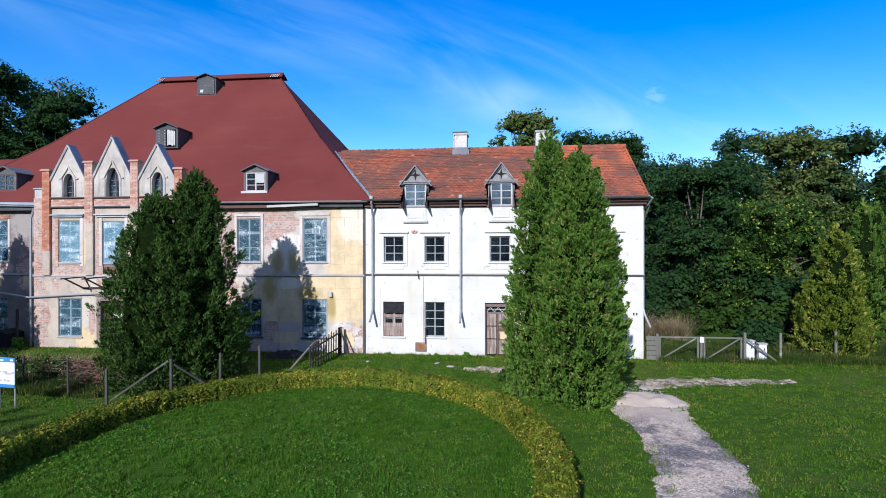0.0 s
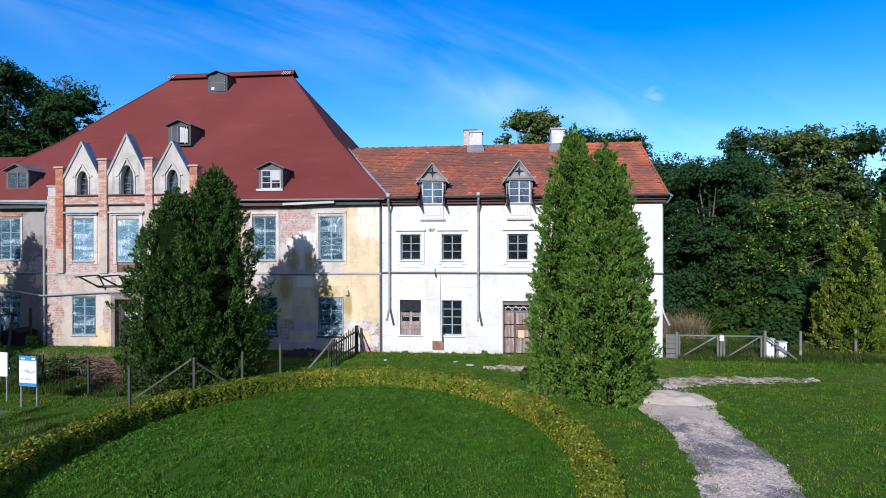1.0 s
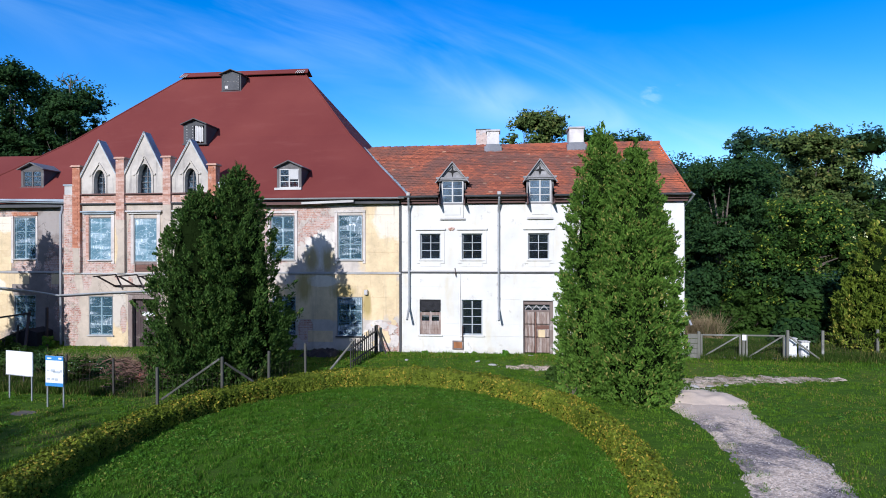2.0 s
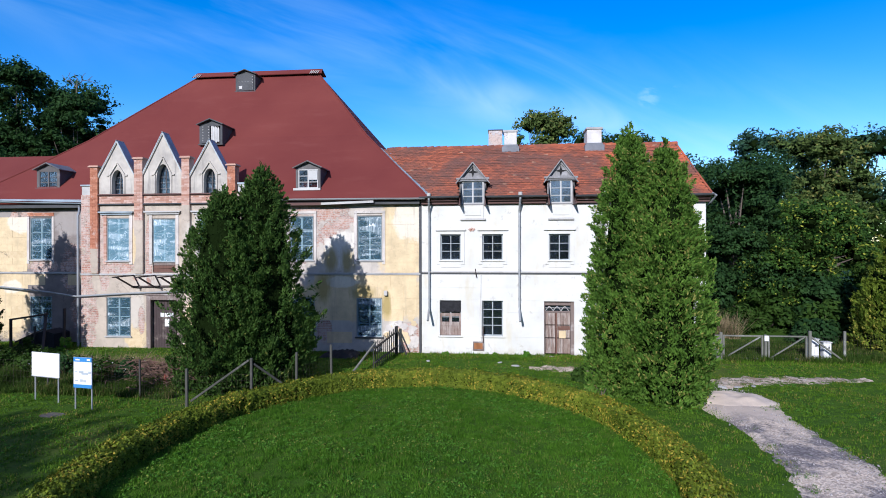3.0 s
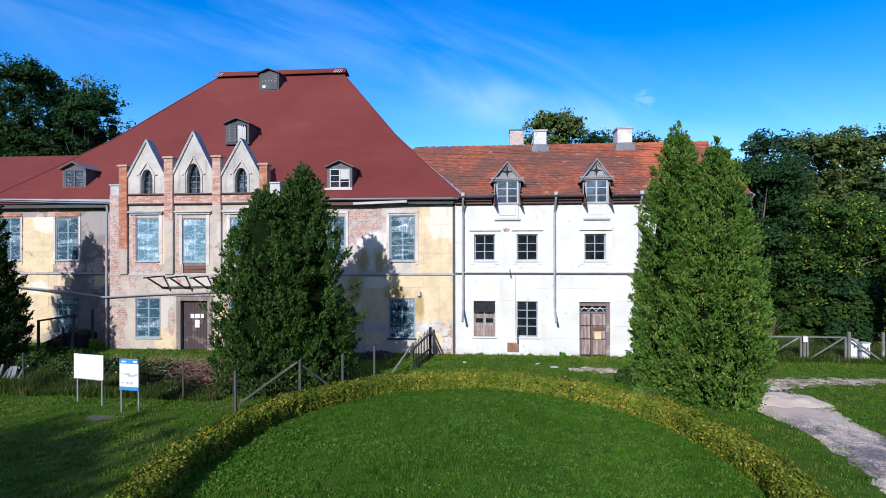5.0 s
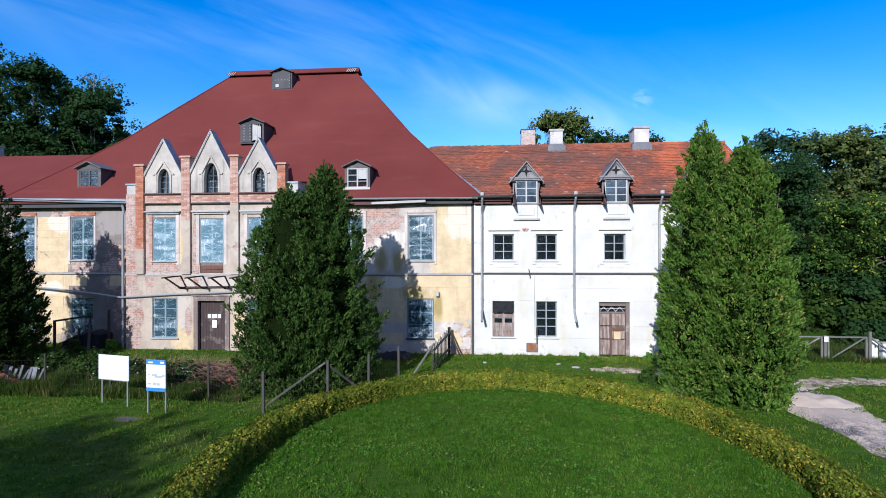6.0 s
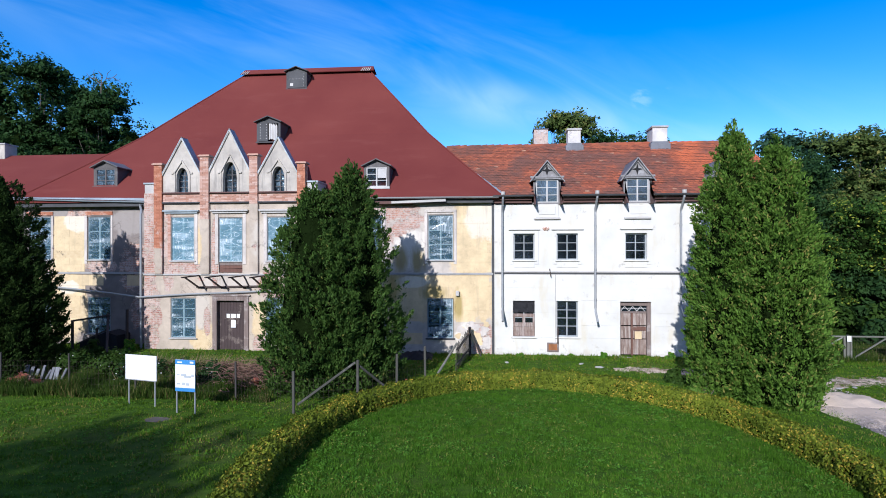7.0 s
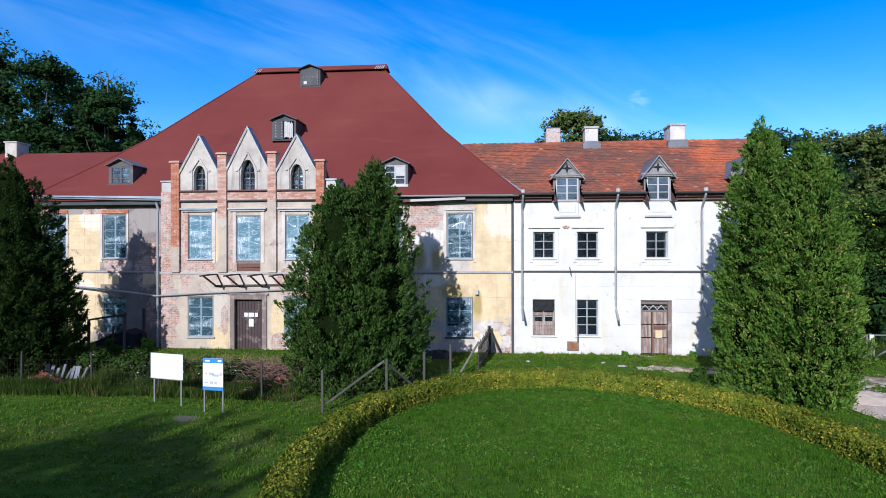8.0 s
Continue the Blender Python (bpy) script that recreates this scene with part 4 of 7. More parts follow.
def build_bay():
    piers = [(-20.11, -19.74, 8.40), (-18.02, -17.62, 8.73), (-15.81, -15.44, 8.74), (-13.71, -13.35, 8.37)]
    for i, (a, b, top) in enumerate(piers):
        low = 4.70 if i in (0, 3) else (5.95, 6.60)[i - 1]
        pier = part("pier", brick_mesh(a, b, low, top - 0.09, -1.13, 0.36, i), M_BRICK if i in (0, 3) else M_PALEBRICK, manor, "orange brick pier with a projecting cap")
        part("pier_cap", boxes((a - 0.06, b + 0.06, -1.19, -0.72, top - 0.09, top - 0.03), (a - 0.03, b + 0.03, -1.16, -0.75, top - 0.03, top), bevel=0.008), M_PALEBRICK, pier)
        part("pier_base", boxes((a, b, -1.12, -1.0, 3.60, low)), M_BAY, pier)
    for i, (a, b) in enumerate(((-19.74, -18.02), (-17.62, -15.81), (-15.44, -13.71))):
        part("brick_band", brick_mesh(a, b, 6.70, 7.06, -1.05, 0.08, 10 + i), M_PALEBRICK, manor)
        part("ledge", boxes((a, b, -1.14, -0.9, 7.06, 7.12), bevel=0.01), M_CORNICE, manor)
        part("ledge", boxes((a, b, -1.13, -1.0, 6.64, 6.70), bevel=0.01), M_TAR, manor)
    for a, b, m in ((-19.75, -18.05, M_BLUEZINC), (-17.60, -15.85, M_PALE), (-15.42, -13.8, M_PALE)):
        part("window_hood", boxes((a + 0.03, b - 0.02, -1.16, -1.0, 6.28, 6.35), (a + 0.1, b - 0.1, -1.09, -1.0, 6.20, 6.28), bevel=0.01), m, manor)
    # brick surrounds of the upper windows
    for a, b, z0, z1 in BAY_OPEN[:3]:
        for k, (u, v) in enumerate(((a - 0.17, a - 0.02), (b + 0.02, b + 0.17))):
            if a < -19 and k == 0:
                part("brick_jamb", brick_mesh(u, v, 4.0, 6.2, -1.03, 0.05, int(-a * 10) + k), M_PALEBRICK, manor)
            else:
                part("window_surround", boxes((u, v, -1.03, -0.99, 4.0, 6.2), bevel=0.008), M_WORN, manor)
    for x0, x1 in ((-20.63, -20.15), (-13.32, -12.86)):
        blk = part("parapet_block", boxes((x0, x1, -0.95, 0.3, 6.95, 7.50)), M_PALE, manor, "white rendered block beside the gable")
        part("coping", boxes((x0 - 0.05, x1 + 0.02, -1.0, 0.3, 7.50, 7.57), bevel=0.01), M_BLUEZINC, blk)
    gables = [(-19.73, -18.03, 7.90, 9.42, -18.86, 0.265, 8.19), (-17.61, -15.82, 8.00, 9.74, -16.71, 0.315, 8.42), (-15.43, -13.72, 7.88, 9.38, -14.56, 0.27, 8.19)]
    for n, (a, b, spring, apex, xm, hw, top) in enumerate(gables):
        y, d = -1.04, 0.30
        hole = [(xm - hw, 7.12)]
        for k in range(0, 6):
            f = k / 5
            hole.append((xm - hw + hw * f ** 1.7, 7.72 + (top - 7.72) * math.sin(f * math.pi / 2)))
        hole += [(2 * xm - x, z) for x, z in hole[-2::-1]]
        outer = [(a, 7.12), (xm - hw, 7.12)], [(xm + hw, 7.12), (b, 7.12), (b, spring), (xm, apex), (a, spring)]
        bm = bmesh.new()
        loop = [bm.verts.new((x, y, z)) for x, z in outer[0] + hole[1:-1] + outer[1]]
        edges = [bm.edges.new((loop[i], loop[(i + 1) % len(loop)])) for i in range(len(loop))]
        bmesh.ops.triangle_fill(bm, edges=edges, use_beauty=True)
        back = bmesh.ops.extrude_face_region(bm, geom=bm.faces[:])["geom"]
        bmesh.ops.translate(bm, verts=[g for g in back if isinstance(g, bmesh.types.BMVert)], vec=(0, d, 0))
        bmesh.ops.recalc_face_normals(bm, faces=bm.faces[:])
        gable = part("gable", bm, M_GABLE, manor, "grey rendered pointed gable with an arched window")
        # raised moulding round the arch
        bm = bmesh.new()
        pts = [(xm - hw - 0.22, 7.95), (xm - hw - 0.10, 7.95), (xm, top + 0.30), (xm + hw + 0.10, 7.95), (xm + hw + 0.22, 7.95)]
        for p, q in zip(pts, pts[1:]):
            beam(bm, (p[0], y - 0.02, p[1]), (q[0], y - 0.02, q[1]), 0.07, 0.06)
        for s in (-1, 1):
            box(bm, xm + s * (hw + 0.07) - 0.035, xm + s * (hw + 0.07) + 0.035, y - 0.04, y, 7.13, 7.95)
        part("arch_moulding", bm, M_GABLE, gable)
        # verge boards and the small sheet roof running back into the main roof
        bm = bmesh.new()
        for s, ex in ((-1, a), (1, b)):
            beam(bm, (ex + s * 0.04, y - 0.03, spring - 0.04), (xm, y - 0.02, apex + 0.04), 0.07, 0.07)
        part("verge", bm, M_GABLE, gable)
        bm = bmesh.new()
        for s, ex in ((-1, a), (1, b)):
            slab(bm, [(ex + s * 0.07, y - 0.07, spring - 0.02), (xm, y - 0.07, apex + 0.10), (xm, y + 0.42, apex + 0.10), (ex + s * 0.07, y + 0.42, spring - 0.02)], 0.035)
        part("coping", bm, M_BLUEZINC, gable, "blue-grey sheet coping of the small gable")
        # unseen black box added behind the gable so its window looks dark
        part("shade_box", boxes((xm - hw - 0.1, xm + hw + 0.1, y + 0.62, y + 0.66, 7.05, top + 0.05), (xm - hw - 0.1, xm - hw - 0.06, y + 0.3, y + 0.62, 7.05, top + 0.05), (xm + hw + 0.06, xm + hw + 0.1, y + 0.3, y + 0.62, 7.05, top + 0.05), (xm - hw - 0.06, xm + hw + 0.06, y + 0.3, y + 0.62, top + 0.01, top + 0.05)), M_INNERSHADE, gable)
        # window with bars and glass
        yy = y + 0.22
        bm = boxes((xm - 0.018, xm + 0.018, yy, yy + 0.05, 7.12, top - 0.02))
        for z in (7.36, 7.62, 7.88):
            box(bm, xm - hw * 0.98, xm - 0.025, yy + 0.005, yy + 0.04, z - 0.012, z + 0.012)
            box(bm, xm + 0.018, xm + hw * 0.98, yy + 0.005, yy + 0.04, z - 0.012, z + 0.012)
        for s in (-1, 1):
            box(bm, xm + s * hw - 0.025, xm + s * hw + 0.025, yy - 0.004, yy + 0.05, 7.12, 7.74)
        part("window", bm, M_OLDGREY, gable)
        p = part("pane", boxes((xm - hw, xm + hw, yy + 0.02, yy + 0.026, 7.12, top)), M_GLASS, gable)
        p.visible_shadow = False
        bm = bmesh.new()
        rnd = random.Random(n)
        grid = [[bm.verts.new((xm - hw + 0.02 + (2 * hw - 0.04) * i / 8, yy + 0.10 + 0.05 * noise.noise((i * 0.7 + n * 9, j * 0.6, 0)), 7.12 + (0.55 + 0.25 * (n == 2)) * j / 9 + 0.03 * rnd.random()))
                 for i in range(9)] for j in range(10)]
        for j in range(9):
            for i in range(8):
                bm.faces.new((grid[j][i], grid[j][i + 1], grid[j + 1][i + 1], grid[j + 1][i]))
        part("plastic_sheet", bm, M_FILM2, gable, "crumpled plastic sheet behind the arched window").data.shade_smooth()
    # windows of the bay
    for a, b, z0, z1 in (BAY_OPEN[0], BAY_OPEN[2]):
        window(manor, a, b, z0, z1, -1.0, 2, 3, M_FRAMEG, 0.06, M_FILM3, "upper window covered with plastic sheeting", sill=M_STONE)
    a, b, z0, z1 = BAY_OPEN[1]
    window(manor, a, b, 4.12, z1, -1.0, 2, 3, M_FRAMEG, 0.06, M_FILM3, "balcony window covered with plastic sheeting", sill=None)
    for k in range(3):
        z = 3.655 + 0.155 * k
        part("board", prism(bmesh.new(), [(a, -0.955, z), (b, -0.955, z + 0.02 * (k == 1)), (b, -0.955, z + 0.145), (a, -0.955, z + 0.148)], (0, 0.03, 0)), M_BROWN if k < 2 else M_DOORGREY, manor, "brown boards nailed below the balcony window")
    for a, b, z0, z1 in BAY_OPEN[3:5]:
        window(manor, a, b, z0, z1, -1.0, 2, 4, M_FRAMEG, 0.06, M_FILM, "ground-floor window covered with plastic sheeting", sill=M_STONE)
    # front door
    a, b, z0, z1 = BAY_OPEN[5]
    frame_bm = boxes((a, a + 0.20, -1.06, -0.72, z0, z1), (b - 0.20, b, -1.06, -0.72, z0, z1), (a + 0.20, b - 0.20, -1.06, -0.72, z1 - 0.2, z1), (a - 0.07, b + 0.07, -1.09, -1.0, z1, z1 + 0.07), bevel=0.012)
    door = part("door", frame_bm, M_DOORGREY, manor, "dark weathered double plank door in a grey frame, shut")
    n = 9
    for i in range(n):
        xa = a + 0.20 + (b - a - 0.40) * i / n
        part("plank", boxes((xa + 0.004, xa + (b - a - 0.40) / n - 0.004, -0.86, -0.80, z0 + 0.02, z1 - 0.2), bevel=0.006), M_DOORDARK, door)
    part("cross_board", boxes((a + 0.42, b - 0.42, -0.885, -0.86, 1.62, 1.97)), M_DOORDARK, door)
    for x0, x1, za, zb in ((-16.93, -16.78, 1.69, 1.86), (-16.74, -16.50, 1.69, 1.86), (-16.46, -16.33, 1.69, 1.86), (-16.73, -16.52, 1.27, 1.60)):
        part("notice", boxes((x0, x1, -0.898, -0.887, za, zb)), plain_paper, door, "white paper notice pinned to the door")
    part("step", boxes((a - 0.1, b + 0.1, -1.45, -1.0, 0.0, 0.26), bevel=0.02), M_STONE, manor)
    # rusty brackets of a lost porch roof
    for x in (-18.10, -17.10, -16.10, -15.20):
        bm = bmesh.new()
        beam(bm, (x, -0.98, 3.52), (x - 0.02, -2.35, 3.50), 0.055)
        beam(bm, (x, -2.15, 3.50), (x, -1.0, 2.98), 0.055)
        beam(bm, (x, -1.03, 3.50), (x + 0.33, -1.06, 2.95), 0.03)
        part("bracket", bm, M_IRON, manor, "rusty iron bracket of a lost porch roof")
    bm = bmesh.new()
    beam(bm, (-18.2, -1.05, 3.02), (-14.95, -1.05, 3.08), 0.07)
    part("rail", bm, M_IRON, manor)
    bm = bmesh.new()
    tube(bm, [(-26.5, -0.2, 3.02), (-24.5, -0.3, 2.86), (-22.6, -0.5, 2.70), (-20.78, -1.12, 2.58), (-18.5, -1.1, 2.72), (-16.5, -1.1, 2.80), (-14.6, -1.1, 2.90), (-13.3, -1.1, 2.98)], 0.04, 8)
    part("conduit", bm, M_ZINC, manor, "grey conduit slung across the wall")


plain_paper = plain("white_paper", (0.78, 0.79, 0.80), 0.6, vary=0.04, bump=0.03)
build_bay()


def ashlar(parent, x0, x1, z0, z1, y, openings, course, length, seed, keep, material, thick=0.009, ends=None):
    """Scored plaster: single blocks, some of them lost."""
    rnd = random.Random(seed)
    z, row = z0, 0
    while z < z1 - 0.05:
        zt = min(z + course, z1)
        x = x0 - (length * 0.5 if row % 2 else 0)
        while x < x1:
            a, b = max(x, x0), min(x + length, x1)
            x += length
            if b - a < 0.12 or rnd.random() > keep(a, b, z):
                continue
            spans = [(a, b)]
            for o in openings:
                if o[2] - 0.12 < zt and z < o[3] + 0.12:
                    cutout = []
                    for s, t in spans:
                        if t <= o[0] - 0.12 or s >= o[1] + 0.12:
                            cutout.append((s, t))
                        else:
                            if s < o[0] - 0.12:
                                cutout.append((s, o[0] - 0.12))
                            if t > o[1] + 0.12:
                                cutout.append((o[1] + 0.12, t))
                    spans = cutout
            for s, t in spans:
                if t - s > 0.1:
                    part("plaster_block", boxes((s + 0.003, t - 0.003, y - thick - rnd.uniform(0, 0.003), y + 0.01, z + 0.003, zt - 0.003)), material, parent)
        z, row = zt, row + 1


def dress_manor():
    for (a, b), (c, d) in zip(RIGHT_UP, RIGHT_LOW):
        window(manor, a, b, 4.17, 6.13, 0.0, 2, 3, M_FRAMEG, 0.06, M_FILM, "upper window covered with wrinkled plastic sheeting", sill=M_STONE)
        window(manor, c, d, 0.79, 2.50, 0.0, 2, 3, M_FRAMEG, 0.06, M_FILM, "ground-floor window covered with plastic sheeting", sill=M_TAR)
        for row in ((a - 0.16, a - 0.03, -0.03, 0, 4.0, 6.25), (b + 0.03, b + 0.16, -0.03, 0, 4.0, 6.25), (a - 0.16, b + 0.16, -0.05, 0, 6.25, 6.36)):
            part("window_surround", boxes(row, bevel=0.006), M_WORN, manor)
    for a, b in LEFT_X:
        window(manor, a, b, 4.19, 6.16, 0.0, 2, 3, M_FRAMEG, 0.06, M_FILM, "upper window covered with wrinkled plastic sheeting", sill=M_STONE)
        window(manor, a, b, 0.80, 2.47, 0.0, 2, 3, M_FRAMEG, 0.06, M_FILM, "ground-floor window covered with plastic sheeting", sill=M_STONE)
        part("brick_lintel", brick_mesh(a - 0.12, b + 0.12, 6.24, 6.40, -0.04, 0.05, int(-a * 7)), M_BRICK, manor)
        for row in ((a - 0.16, a - 0.03, -0.03, 0, 4.0, 6.22), (b + 0.03, b + 0.12, -0.03, 0, 4.0, 6.22)):
            part("window_surround", boxes(row, bevel=0.006), M_WORN, manor)
    # downpipe in the corner by the bay
    bm = bmesh.new()
    tube(bm, [(-21.2, EAVE_Y - 0.06, 6.70), (-21.2, EAVE_Y - 0.05, 6.58), (-20.85, -0.85, 6.35), (-20.78, -1.0, 6.2), (-20.78, -1.0, 0.3)], 0.055, 8)
    part("downpipe", bm, M_ZINC, manor, "grey zinc downpipe")
    # small lamp box and hook
    part("lamp_box", boxes((-7.05, -6.9, -0.16, 0.0, 2.62, 2.84), bevel=0.02), M_PALE, manor)


dress_manor()


def plaster_remains():
    """Scraps of white plaster left on the bare brick at the corner."""
    rnd = random.Random(61)
    for k in range(26):
        x, z, r = rnd.uniform(-7.0, -5.65), rnd.uniform(0.25, 1.6), rnd.uniform(0.05, 0.20)
        ring = []
        for i in range(13):
            a = 2 * math.pi * i / 13
            q = r * (1 + 0.6 * noise.noise((math.cos(a) * 1.7 + k * 5, math.sin(a) * 1.7, 0)))
            ring.append((min(-5.52, x + q * math.cos(a) * 1.2), -0.014 - 0.0007 * k, max(0.16, z + q * math.sin(a))))
        part("plaster_scrap", prism(bmesh.new(), ring, (0, 0.014, 0)), M_WORN if k % 3 else M_OCHRE, manor)


plaster_remains()


def dormer(parent, x0, x1, yf, z0, z1, apex, eave_z0, slope, face, roof_m, glass=True, over=0.10, label="", frame=M_FRAMEW):
    """A dormer standing on a roof that climbs back from the eaves: cheeks, front frame, low gabled roof."""
    def back(z):
        return EAVE_Y + (inset(z) if slope is None else (z - eave_z0) / slope)
    xm = (x0 + x1) / 2
    bm = boxes((x0, x0 + 0.11, yf, yf + 0.09, z0, z1), (x1 - 0.11, x1, yf, yf + 0.09, z0, z1), (x0 + 0.11, x1 - 0.11, yf, yf + 0.09, z1 - 0.12, z1),
               (x0 - 0.04, x1 + 0.04, yf - 0.05, yf + 0.09, z0 - 0.06, z0))
    prism(bm, [(x0 - 0.02, yf + 0.02, z1), (x1 + 0.02, yf + 0.02, z1), (xm, yf + 0.02, apex - 0.04)], (0, 0.05, 0))
    d = part("dormer", bm, face, parent, label)
    for x, s in ((x0, 1), (x1, -1)):
        part("cheek", prism(bmesh.new(), [(x, yf + 0.092, z0 - 0.1), (x, back(z0) + 0.1, z0 - 0.1), (x, back(z1) + 0.15, z1), (x, yf + 0.092, z1)], (0.05 * s, 0, 0)), M_TAR if slope is None else M_CORNICE, d)
    bm = bmesh.new()
    for s, ex in ((-1, x0), (1, x1)):
        slab(bm, [(ex + s * over, yf - 0.12, z1 - over * (apex - z1) / (xm - x0)), (xm, yf - 0.12, apex), (xm, back(apex) + 0.1, apex), (ex + s * over, back(z1) + 0.05, z1 - over * (apex - z1) / (xm - x0))], 0.045)
    part("dormer_roof", bm, roof_m, d)
    bm = bmesh.new()
    for s, ex in ((-1, x0), (1, x1)):
        beam(bm, (ex + s * over, yf - 0.13, z1 - over * (apex - z1) / (xm - x0) - 0.03), (xm, yf - 0.13, apex - 0.03), 0.06, 0.04)
    part("barge_board", bm, face, d)
    # black sheet behind the panes, painted as the dormer's inner shade
    part("inside", boxes((x0 + 0.06, x1 - 0.06, yf + 0.45, yf + 0.5, z0, z1 - 0.05)), M_INNERSHADE, d)
    if glass:
        a, b, c, e = x0 + 0.11, x1 - 0.11, z0, z1 - 0.12
        part("window", ring_frame(a, b, yf + 0.015, yf + 0.06, c, e, 0.045), frame, d)
        part("mullion", boxes(((a + b) / 2 - 0.03, (a + b) / 2 + 0.03, yf + 0.012, yf + 0.06, c + 0.045, e - 0.045)), frame, d)
        for k in (1, 2):
            z = c + (e - c - 0.045) * k / 3
            part("glazing_bar", boxes((a + 0.045, (a + b) / 2 - 0.03, yf + 0.02, yf + 0.055, z, z + 0.028)), frame, d)
            part("glazing_bar", boxes(((a + b) / 2 + 0.03, b - 0.045, yf + 0.02, yf + 0.055, z, z + 0.028)), frame, d)
        for u, v in ((a + 0.05, (a + b) / 2 - 0.03), ((a + b) / 2 + 0.03, b - 0.05)):
            p = part("pane", boxes((u, v, yf + 0.035, yf + 0.04, c + 0.045, e - 0.045)), M_GLASS if slope is None else M_SKYGLASS, d)
            p.visible_shadow = False
    return d


def manor_dormers():
    d = dormer(manor, -24.08, -22.90, 0.42, 7.62, 8.55, 8.83, EAVE_Z, None, M_OLDGREY, M_LEAD, label="low wooden dormer with a sheet roof and cracked white film", frame=M_OLDGREY)
    part("plastic_sheet", boxes((-23.94, -23.52, 0.475, 0.48, 7.66, 8.38), (-23.44, -23.04, 0.475, 0.48, 7.66, 8.40)), M_FILM2, d)
    d = dormer(manor, -11.12, -9.98, 0.12, 7.40, 8.38, 8.64, EAVE_Z, None, M_OLDGREY, M_LEAD, label="low wooden dormer with a half open window")
    part("pale_shutter", boxes((-10.50, -10.12, 0.10, 0.13, 7.78, 8.2)), M_FRAMEW, d)
    part("sill", boxes((-11.2, -9.95, 0.0, 0.07, 7.30, 7.40)), M_PALE, d)
    d = dormer(manor, -17.18, -15.96, 2.72, 10.02, 11.05, 11.30, EAVE_Z, None, M_TAR, M_TAR, glass=False, label="felt-covered roof hatch with torn white boards")
    part("shutter", boxes((-17.06, -16.60, 2.70, 2.76, 10.05, 10.94)), M_TAR, d)
    rnd = random.Random(40)
    for k in range(5):
        x = -16.56 + 0.088 * k
        part("torn_board", prism(bmesh.new(), [(x, 2.73, 10.05 + rnd.uniform(0, 0.12)), (x + 0.08, 2.73, 10.05 + rnd.uniform(0, 0.12)), (x + 0.085, 2.72, 10.94 - rnd.uniform(0, 0.25)), (x + 0.005, 2.72, 10.94 - rnd.uniform(0, 0.1))], (0, 0.02, 0)),
             M_FRAMEW if k % 2 else M_PALE, d, "torn whitish board")
    for x in (-16.98, -16.67):
        for k in range(6):
            part("nail_head", boxes((x - 0.018, x + 0.018, 2.685, 2.702, 10.16 + 0.14 * k, 10.195 + 0.14 * k)), M_PALE, d)
    d = dormer(manor, -17.03, -15.86, 6.28, 13.70, 14.72, 14.95, EAVE_Z, None, M_TAR, M_TAR, glass=False, label="dark felted hatch at the ridge of the roof")
    part("shutter", boxes((-16.94, -15.95, 6.24, 6.30, 13.74, 14.66)), M_TAR, d)
    for k in range(5):
        part("nail_head", boxes((-16.82 + 0.18 * k, -16.79 + 0.18 * k, 6.225, 6.242, 14.22, 14.25)), M_PALE, d)
        part("nail_head", boxes((-16.02, -15.99, 6.225, 6.242, 13.85 + 0.16 * k, 13.88 + 0.16 * k)), M_PALE, d)
    part("paper", boxes((-16.80, -16.62, 6.225, 6.242, 13.84, 14.0)), M_PALE, d)


manor_dormers()

# ---- white wing ----
wing = thing("white_wing", (0.5, 0, 0), "white plastered wing with a clay-tiled roof and wooden dormers", "house")


def valley_x(z):
    """Where the white wing's tiles meet the red hip."""
    return -5.08 - inset(z) * 7.50 / 7.80 - 0.12 * (z - EAVE_Z) / 2.9


DORMER_X = [(-3.74, -2.56), (0.01, 1.18), (3.58, 4.74)]


